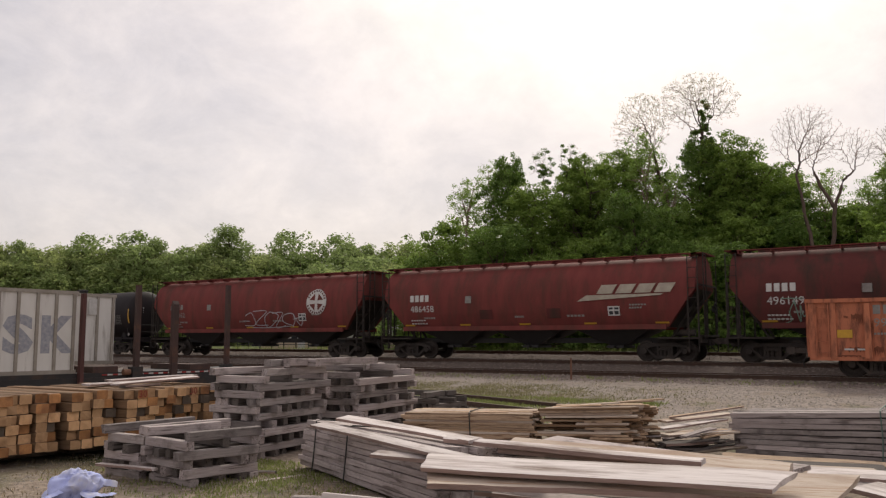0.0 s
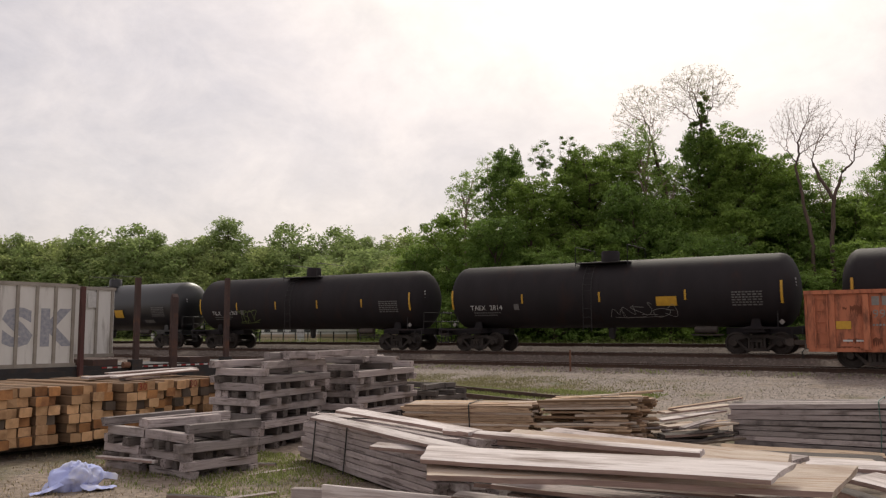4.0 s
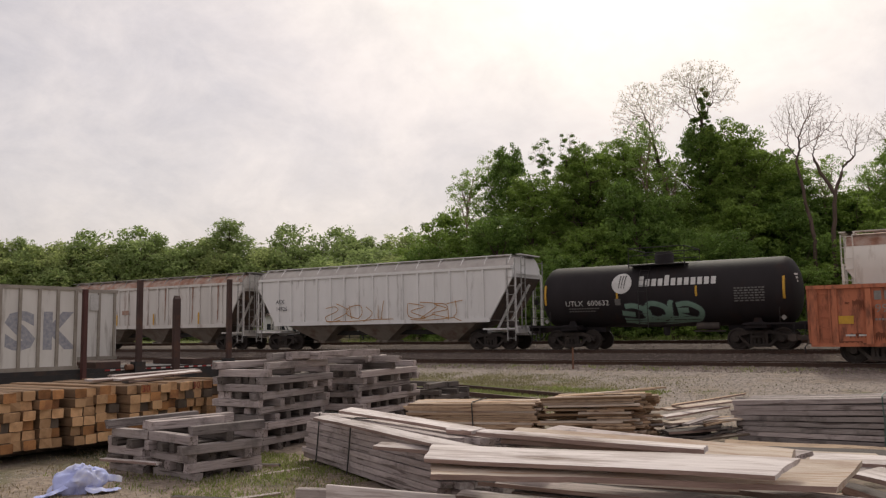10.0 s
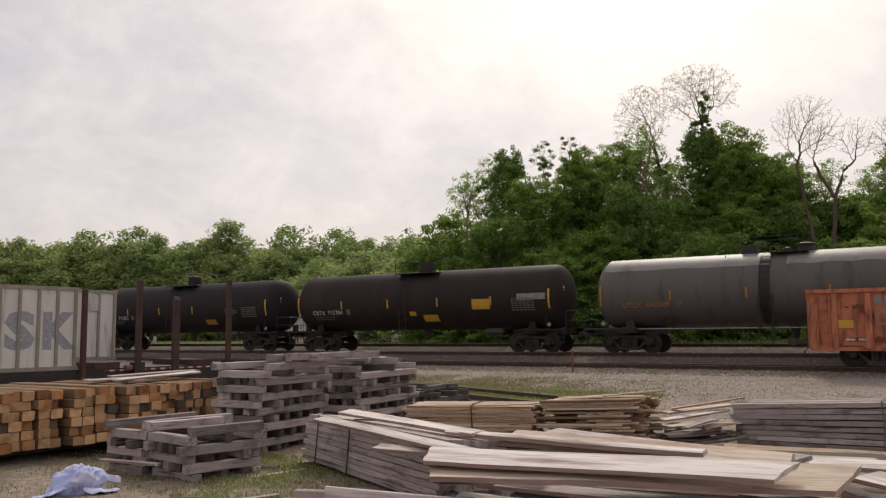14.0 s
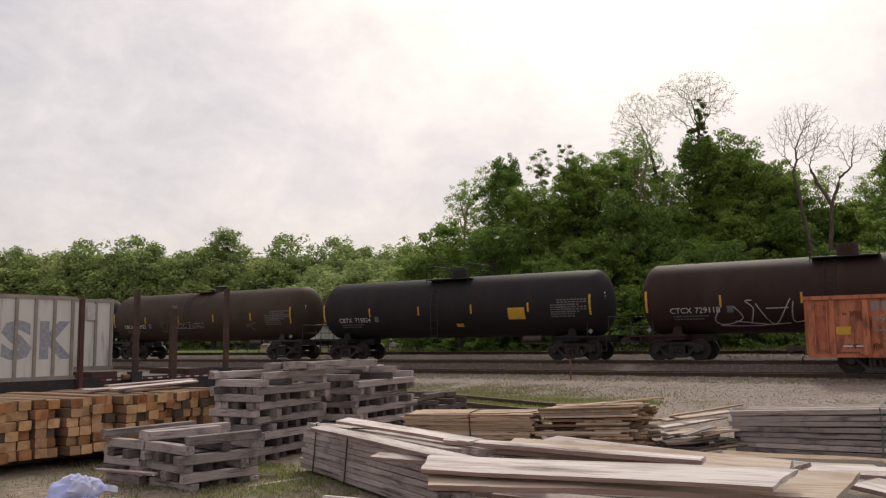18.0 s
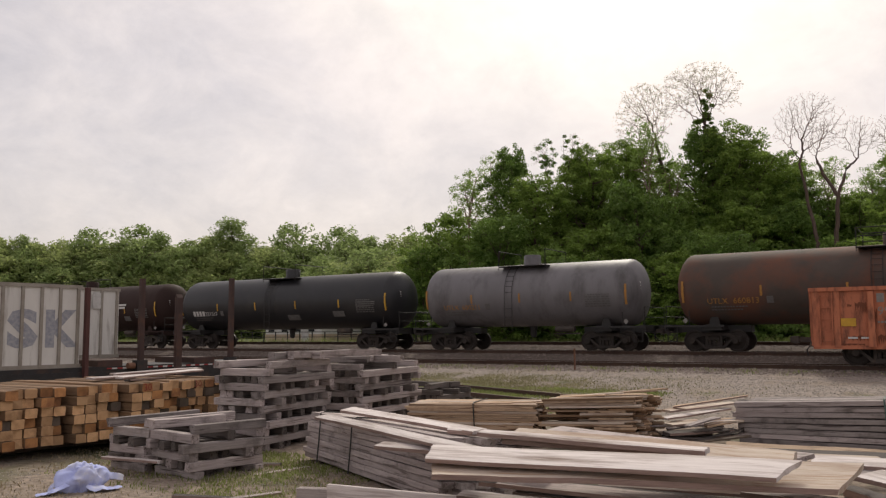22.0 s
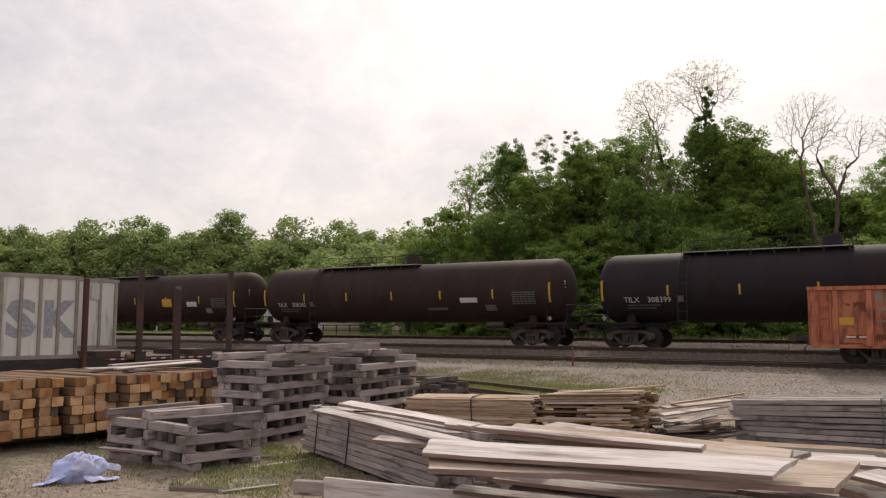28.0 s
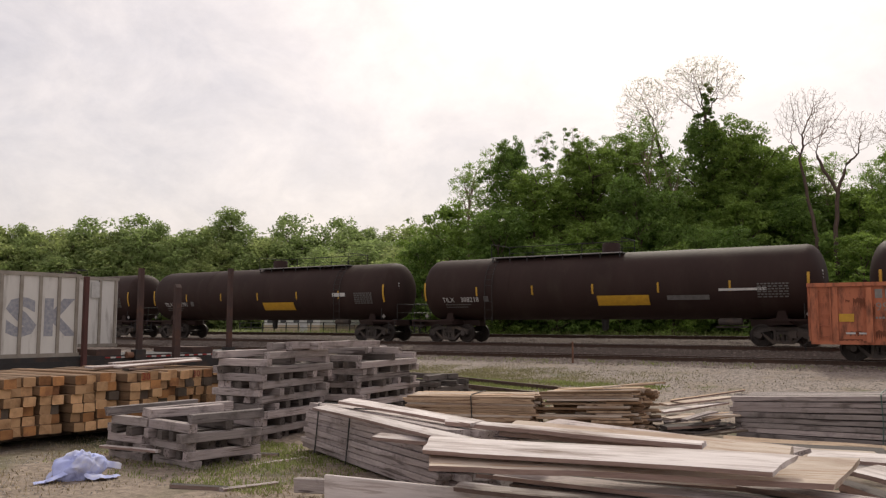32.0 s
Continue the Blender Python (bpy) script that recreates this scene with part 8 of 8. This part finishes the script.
def bare_tree(label, y, stems, seed, leaves=1, leaf="leaf_young", size=0.042, ivy=(), group="", bark="bark_pale", twigs=900, clumps=0):
    """A tree with few leaves at depth y. Each stem: points (x, z), the radius at its foot, the crown's span (x0, x1, bottom, top)."""
    rnd = random.Random(seed)
    x0, z0 = stems[0][0][0]
    t = thing("tree", label, "tree", Matrix.Translation((x0, y, z0)), group)
    f, twig, tips = Form(), Form(), []
    for n, (pts, radius, (lo, hi, low, top)) in enumerate(stems):
        way = [Vector((a - x0, 0.12 * math.sin(3 * b + seed), b - z0)) for a, b in pts]
        fine = []
        for a, b in zip(way, way[1:]):
            for k in range(5):
                fine.append(a.lerp(b, k / 5) + Vector((rnd.uniform(-0.06, 0.06), rnd.uniform(-0.06, 0.06), 0)))
        fine.append(way[-1])
        f.tube(fine, [radius * (1 - 0.5 * k / (len(fine) - 1)) for k in range(len(fine))], 8)
        half = (hi - lo) / 2
        centre = (lo + half - x0, fine[-1].y, (low + top) / 2 - z0)
        segs, ends = boughs(seed + 10 * n, fine[-1], (way[-1] - way[-2]).normalized(), centre, (half, half * 0.8, (top - low) / 2), twigs)
        for a, b, r0, r1 in segs:
            (f if r0 > 0.03 else twig).tube([a, b], [min(1.25 * r0, radius * 0.5), min(1.25 * r1, radius * 0.5)], 5 if r0 > 0.04 else 3, False)
        tips += ends
    part("trunk", f.mesh("trunk", M["bark"], 60), t, None, Matrix(), "bare forking trunk and limbs")
    part("twig_crown", twig.mesh("twig_crown", M[bark]), t, None, Matrix(), "fine pale twigs")
    if leaves:
        v, q = leaf_cloud([(*p, 0.22) for p in tips], leaves, size, seed)
        part("young_leaves", cloud_mesh("young_leaves", v, q, M[leaf]), t)
    if clumps:
        v, q = leaf_cloud([(*p, rnd.uniform(0.16, 0.34)) for p in rnd.sample(tips, min(clumps, len(tips)))], 55, 0.075, seed + 2)
        part("leaf_clumps", cloud_mesh("leaf_clumps", v, q, M["leaf_dark"]), t)
    if ivy:
        cl = [(a - x0 + rnd.uniform(-0.3, 0.3), rnd.uniform(-0.25, 0.25), b - z0 + rnd.uniform(-0.4, 0.4), rnd.uniform(0.14, 0.34)) for a, b in ivy for _ in range(6)]
        v, q = leaf_cloud(cl, 90, 0.07, seed + 1)
        part("ivy", cloud_mesh("ivy", v, q, M["leaf_dark"]), t, None, Matrix(), "dark ivy round the stem")
    return t


def set_tree(proto, used, x, y, h, r, seed):
    """Places a prototype, or a copy of it, with that height and crown radius."""
    rnd = random.Random(seed)
    ob, ph, pr = proto
    m = Matrix.LocRotScale((x, y, ground_z(x, y) - 0.05), Euler((0, 0, rnd.uniform(0, 6.283))), (r / pr, r / pr, h / ph))
    if used:
        return copy_thing(ob, m)
    ob.matrix_basis = m
    return ob


def woods():
    edge = "woodland edge beyond the tracks"
    dense = [(leafy_tree("tree", "dense broadleaf tree in spring green at the woodland edge", 14, 3.7, 0.8, 34, 900, 58, 0.09, leaf, 70 + k, edge), 14, 3.1) for k, leaf in enumerate(("leaf_mid", "leaf_dark", "leaf_mid"))]
    airy = [(leafy_tree("tree", "light airy tree with thin young foliage", 13, 3.0, 1.6, 26, 420, 30, 0.075, "leaf_light", 80, edge, "bark_pale", 0.40), 13, 2.6)]
    low = [(leafy_tree("bush", "tall leafy bush at the woodland edge", 8, 3.4, 0.0, 24, 480, 42, 0.10, leaf, 90 + k, edge), 8, 2.9) for k, leaf in enumerate(("leaf_mid", "leaf_dark", "leaf_light"))]
    used = set()

    def put(kind, k, x, y, h, r, seed):
        ob = set_tree(kind[k], (id(kind), k) in used, x, y, h, r, seed)
        used.add((id(kind), k))
        return ob

    spots = ((-29.5, 56.0, 14.9, 2.7, 1), (-23.7, 57.4, 14.4, 3.2, 0), (-22.0, 61.5, 15.6, 3.6, 2), (-16.6, 62.5, 15.0, 3.8, 1), (-14.6, 62.3, 14.2, 3.2, 2), (-12.6, 61.7, 13.2, 3.8, 0), (-11.6, 66.4, 12.4, 3.0, 2),
             (-26.3, 53.5, 10.6, 3.0, 2), (-20.0, 66.5, 11.3, 4.0, 0), (-14.5, 68.5, 13.0, 4.0, 1), (-27.0, 62.0, 11.0, 3.6, 0), (-8.0, 70.5, 9.5, 3.6, 2), (-24.9, 58.5, 12.6, 2.6, 2), (-3.6, 66.5, 12.6, 2.6, 2), (-10.6, 63.0, 11.2, 2.7, 1))
    for i, (x, y, h, r, k) in enumerate(spots):
        put(dense, k, x, y, h, r, i)
    for i in range(16):
        put(low, i % 2, -26.5 + 2.0 * i, 57.5 + 0.62 * i + 2.0 * (i % 2), 8.6 + 1.2 * math.sin(2.1 * i), 3.4, 500 + i)
    for i, (x, y, h, r) in enumerate(((-33.4, 56.2, 13.6, 2.7), (-36.9, 54.8, 8.2, 2.0), (-19.9, 59.6, 15.6, 2.6), (-8.6, 64.5, 12.5, 2.4), (-18.3, 60.0, 12.5, 2.2), (-4.4, 69.9, 14.0, 3.0), (1.0, 71.0, 13.0, 3.6), (4.5, 69.0, 12.0, 3.6), (-5.8, 66.0, 12.0, 2.6), (-31.6, 57.5, 14.2, 2.2))):
        put(airy, 0, x, y, h, r, 30 + i)
    row = ((-31.9, 50.6, 8.8, 2.7), (-27.3, 49.8, 7.1, 2.8), (-24.3, 50.6, 6.6, 2.8), (-21.4, 52.4, 7.2, 2.9), (-18.8, 55.0, 9.0, 3.0), (-15.6, 55.9, 9.3, 3.0), (-12.8, 57.7, 8.5, 3.0), (-9.9, 59.7, 7.6, 2.8),
           (-7.1, 62.5, 8.7, 2.8), (-4.0, 64.1, 9.9, 2.8), (-32.8, 48.8, 5.6, 2.0), (-29.5, 48.0, 4.5, 2.2), (-25.8, 47.6, 4.2, 2.2), (-22.5, 48.6, 4.6, 2.3), (-19.0, 50.4, 5.2, 2.4), (-16.0, 52.0, 5.4, 2.5), (-12.5, 53.6, 5.6, 2.5),
           (-9.0, 55.0, 5.6, 2.5), (-5.5, 56.5, 6.0, 2.6), (-2.0, 58.0, 6.5, 2.8), (-8.6, 66.0, 8.8, 3.2), (-6.4, 67.5, 8.6, 3.2), (0.5, 64.0, 9.0, 3.2), (3.5, 61.0, 7.5, 3.2), (-35.5, 52.5, 5.0, 2.0))
    for i, (x, y, h, r) in enumerate(row):
        put(low, i % 3, x, y, h, r, 50 + i)
    bare, thin = "tall bare tree with fine twigs against the sky", "tall tree in thin young leaf rising over the others"
    bare_tree(thin, 60.9, ((((-18.6, 1.2), (-18.8, 12.1), (-19.5, 15.0), (-19.7, 16.2)), 0.20, (-23.0, -18.4, 15.4, 21.0)),), 5, 7, "leaf_young", 0.048, ivy=((-19.4, 14.6), (-19.1, 13.6), (-18.9, 12.6)), group=edge)
    bare_tree("tall tree in thin young leaf, ivy on its stem", 61.6, ((((-15.4, 1.2), (-15.7, 13.7), (-16.3, 16.8), (-16.2, 17.4)), 0.24, (-20.0, -13.2, 17.0, 21.9)),), 9, 7, "leaf_young", 0.048, ivy=((-17.1, 16.4), (-16.3, 16.6), (-15.7, 16.7), (-16.9, 17.2), (-16.3, 17.4), (-15.9, 17.6), (-16.2, 18.2), (-16.0, 18.9), (-15.8, 19.4)), twigs=1150, group=edge)
    bare_tree(bare, 57.5, ((((-8.3, 1.2), (-8.4, 7.6), (-8.9, 10.8), (-9.2, 12.6)), 0.15, (-10.9, -6.2, 12.9, 17.4)),), 17, 1, "leaf_young", 0.03, group=edge, twigs=1150)
    bare_tree(bare, 57.9, ((((-7.3, 1.2), (-7.3, 7.6), (-7.1, 10.4), (-7.9, 12.0), (-8.2, 12.9)), 0.16, (-9.0, -6.7, 12.7, 15.7)), (((-7.1, 10.3), (-6.5, 12.2), (-5.9, 12.7)), 0.11, (-7.0, -4.4, 12.4, 15.6))), 23, 1, "leaf_young", 0.03, group=edge, twigs=650)
    bare_tree(bare, 68.0, ((((-3.6, 1.2), (-3.9, 11.0), (-4.2, 14.0)), 0.2, (-6.2, -1.6, 14.0, 18.0)),), 31, 2, group=edge)
    ivied = "thin ivy-covered tree above the other crowns"
    bare_tree(ivied, 56.4, ((((-26.0, 1.2), (-26.2, 11.6), (-26.8, 14.0)), 0.13, (-28.1, -25.9, 13.6, 16.7)),), 41, 1, "leaf_dark", 0.05, ((-26.6, 13.6), (-26.9, 14.6)), edge, twigs=260, clumps=16)
    bare_tree(ivied, 57.2, ((((-25.3, 1.2), (-25.5, 13.2), (-25.2, 14.4)), 0.12, (-25.9, -23.9, 14.0, 16.9)),), 43, 1, "leaf_dark", 0.05, ((-25.4, 13.6), (-25.2, 14.4)), edge, twigs=260, clumps=11)
    # far wood line
    line = "far wood line"
    far = [(leafy_tree("tree", "distant broadleaf tree in haze-paled spring green", 17, 4.0, 1.0, 34, 600, 32, 0.145, leaf, 110 + k, line, clump=0.60, flat=0.12, squash=1.0), 17, 3.2) for k, leaf in enumerate(("leaf_far", "leaf_far_dark", "leaf_far"))]
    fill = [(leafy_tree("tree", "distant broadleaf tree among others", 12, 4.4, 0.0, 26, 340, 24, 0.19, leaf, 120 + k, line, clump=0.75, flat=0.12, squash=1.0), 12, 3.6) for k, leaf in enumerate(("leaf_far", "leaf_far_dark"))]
    k = 0
    for x, y, h, r in ((-146.4, 83.7, 16.1, 3.2), (-143.5, 85.3, 18.4, 3.0), (-140.8, 87.2, 16.7, 3.2), (-137.0, 89.4, 19.4, 2.0), (-134.4, 91.3, 16.2, 3.2), (-130.0, 93.8, 19.2, 4.0), (-126.2, 96.4, 18.0, 2.8), (-123.2, 98.3, 17.4, 3.0),
                       (-119.8, 100.4, 18.2, 3.2), (-116.0, 102.9, 17.5, 3.2), (-112.0, 105.2, 19.5, 4.0), (-107.9, 108.2, 16.7, 3.2), (-104.0, 110.6, 16.9, 3.5), (-100.2, 113.2, 15.1, 3.5), (-95.9, 115.9, 15.5, 3.0), (-93.5, 117.3, 17.0, 2.6),
                       (-91.2, 118.8, 16.4, 2.0), (-88.4, 121.0, 13.1, 3.5), (-84.0, 124.0, 12.5, 4.0), (-149.7, 81.4, 17.4, 3.5), (-154.0, 79.0, 17.0, 4.0)):
        put(far, k % 3, x, y, h * (0.98 + 0.03 * math.sin(k * 2.1)), r + 0.7, 200 + k)
        k += 1
    for row, (n, back, h) in enumerate(((20, -7, 13.0), (18, -13, 9.5), (20, 5, 15.6))):
        for i in range(n):
            u = (i + 0.5 * row) / (n - 1)
            put(fill, (i + row) % 2, -152 + 72 * u + 0.55 * back, 78 + 46 * u + back * 0.85, h + 1.6 * math.sin(i * 2.3 + row), 4.9, 300 + 40 * row + i)
    for i in range(14):
        u = i / 13
        put(fill, i % 2, -74 + 40 * u, 84 - 18 * u, 8.0 + math.sin(i * 1.7), 4.0, 400 + i)


woods()


def building(x0, x1, y, seed):
    """A low beige building behind the tracks."""
    b = thing("building", "low beige and white building behind the railway", "building", Matrix.Translation((x0, y, 1.2)), "buildings behind the tracks")
    w = x1 - x0
    part("lower_wall", Form().box(0, w, 0, 6, -0.2, 0.75).mesh("lower_wall", M["beige_wall"]), b)
    part("upper_wall", Form().box(0.03, w - 0.03, 0.03, 5.97, 0.75, 2.7).mesh("upper_wall", M["white_wall"]), b)
    roof = Form().add([(-0.4, -0.4, 2.65), (w + 0.4, -0.4, 2.65), (w + 0.4, 6.4, 2.65), (-0.4, 6.4, 2.65), (-0.4, 3, 3.7), (w + 0.4, 3, 3.7)], [(0, 1, 5, 4), (2, 3, 4, 5), (0, 4, 3), (1, 2, 5), (0, 3, 2, 1)])
    part("roof", roof.mesh("roof", M["roof"]), b)
    for k in range(int(w / 1.7)):
        win = part("window", once("win", lambda: Form().box(-0.45, 0.45, -0.05, 0.04, 0.95, 1.9).mesh("window", M["white_wall"])), b, None, Matrix.Translation((0.9 + k * 1.7, 0, 0)))
        part("pane", once("pane", lambda: Form().box(-0.38, 0.38, -0.06, -0.045, 1.0, 1.85).mesh("pane", M["glass"])), win)
    part("door", Form().box(w * 0.66, w * 0.66 + 0.9, -0.06, 0.02, -0.1, 1.95).mesh("door", M["tape_white"]), b)


building(-59.0, -51.8, 60.0, 1)
building(-43.7, -38.0, 60.0, 2)


def rail_fence(x0, x1, y):
    f = thing("rail_fence", "dark iron rail fence before the buildings", "fence", Matrix.Translation((x0, y, 1.2)))
    w = x1 - x0
    n = int(w / 1.5)
    for i in range(n + 1):
        part("post", once("fpost", lambda: Form().box(-0.04, 0.04, -0.04, 0.04, -0.2, 1.0).mesh("post", M["iron"])), f, None, Matrix.Translation((w * i / n, 0, 0)))
    for z in (0.5, 0.95):
        part("rail", Form().box(0, w, -0.03, 0.03, z - 0.03, z + 0.03).mesh("rail", M["iron"]), f)


rail_fence(-60, -36, 57.8)
for x, y in ((-70.0, 56), (-27.6, 55)):
    solid("white_post", Form().box(-0.12, 0.12, -0.1, 0.1, 0, 0.9).mesh("white_post", M["tape_white"]), "small white post beyond the tracks", "post", Matrix.Translation((x, y, 1.15)))


def faded(rnd, x, y, wide, deep):
    """A spot round (x, y), rarer towards the rim, in clumps; on the near side of the siding."""
    while True:
        a, b = rnd.gauss(x, wide), rnd.gauss(y, deep)
        if b < 30.2 and noise.noise((a * 0.7, b * 0.7, 8)) + rnd.uniform(-0.4, 0.4) > -0.1:
            return a, b


def patch(rnd, x0, x1, y0, y1, clump=0.35, seed=0):
    """A spot in a rectangle, gathered in clumps."""
    while True:
        x, y = rnd.uniform(x0, x1), rnd.uniform(y0, y1)
        if noise.noise((x * 0.9 + seed, y * 0.9, 5)) + rnd.uniform(-0.35, 0.35) > clump - 0.3:
            return x, y


scrub("grass_by_the_stacks", "short green grass between the timber stacks", M["grass"], 9000, lambda r: patch(r, -11.5, -7.0, 7.2, 10.6, 0.42), 0.055, 1)
scrub("dry_grass", "dry straw-coloured grass on the yard soil", M["dry_grass"], 5000, lambda r: patch(r, -13.5, -5.5, 4.8, 9.5, 0.45, 9), 0.05, 2, 1.6)
scrub("grass_strip", "green grass strip round the old rails", M["grass"], 52000, lambda r: patch(r, -20.0, -7.5, 17.5, 24.0, 0.26), 0.075, 3)
scrub("gravel_grass", "thin worn grass in the gravel", M["dull_grass"], 42000, lambda r: faded(r, -15.2, 24.0, 3.4, 2.4), 0.055, 13)
scrub("siding_weeds", "thin weeds along the siding", M["grass"], 1800, lambda r: patch(r, -34.0, 2.0, 30.2, 31.3, 0.5, 4), 0.11, 4)
scrub("dry_weeds", "dry weeds in the gravel", M["dry_grass"], 500, lambda r: patch(r, -30.0, 2.0, 22.0, 31.0, 0.6, 14), 0.035, 5, 1.4)
scrub("track_weeds", "green weeds under the trees beyond the tracks", M["grass"], 9000, lambda r: (r.uniform(-70, 4), r.uniform(44.0, 49.0)), 0.55, 6)


def stones(name, label, count, spot, size, material, seed):
    """Loose stones, in one object."""
    rnd = random.Random(seed)
    v, f = [], []
    for _ in range(count):
        x, y = spot(rnd)
        z = ground_z(x, y)
        s = size * rnd.uniform(0.4, 1.4)
        k = len(v)
        a = rnd.uniform(0, 6.283)
        for i in range(4):
            q = a + i * 1.571 + rnd.uniform(-0.3, 0.3)
            v.append((x + math.cos(q) * s * rnd.uniform(0.7, 1.2), y + math.sin(q) * s * rnd.uniform(0.7, 1.2), z + s * rnd.uniform(-0.1, 0.2)))
        v += [(x, y, z + s * rnd.uniform(0.5, 0.9))]
        f += [(k, k + 1, k + 4), (k + 1, k + 2, k + 4), (k + 2, k + 3, k + 4), (k + 3, k, k + 4)]
    me = bpy.data.meshes.new(name)
    me.from_pydata(v, [], f)
    me.materials.append(material)
    solid(name, me, label, "stones", kind="stuff")


M["ballast_stone"] = surface("ballast_stone", (0.26, 0.21, 0.18), (0.13, 0.105, 0.09), 0.9, scale=6.0, bump=0.3, vary=0.4, island=True)
M["stone"] = surface("loose_stone", (0.36, 0.32, 0.28), (0.22, 0.195, 0.17), 0.9, scale=6.0, bump=0.3, vary=0.3, island=True)
stones("yard_stones", "pale loose stones on the yard soil", 5000, lambda r: patch(r, -14, -4.5, 4.2, 9.5, 0.3, 21), 0.014, M["stone"], 7)
stones("gravel_stones", "loose grey gravel before the siding", 24000, lambda r: (r.uniform(-24, 2), 17 + 13.5 * r.random()), 0.026, M["stone"], 8)
stones("ballast_stones", "grey ballast stones between the tracks", 22000, lambda r: (r.uniform(-46, 3), r.choice((r.uniform(30.2, 31.9), r.uniform(33.7, 36.2), r.uniform(38.0, 40.5), r.uniform(31.9, 33.8)))), 0.05, M["ballast_stone"], 9)


def motions():
    """The train rolls past and its wheels turn while they are before the eye."""
    for car, x0, spin in CARS:
        walk(car, [(t, pose(x0 + run(t), TRACK_Y, RAIL_TOP)) for t in range(33)])
        for wheel, dx in spin:
            u0 = x0 + wheel.parent.location.x + dx
            first = next((k for k in range(961) if u0 + run(k / 30) > -50), 960)
            last = next((k for k in range(961) if u0 + run(k / 30) > 4), 960)
            # the wheel stands while it is far out of sight, and rolls in between
            ks = sorted({0, 960, *range(first, last + 1)})
            walk(wheel, [(k / 30, pose(dx, 0, 0.457, 0, math.degrees((run(min(max(k, first), last) / 30) - run(first / 30)) / 0.457), 0)) for k in ks])


motions()
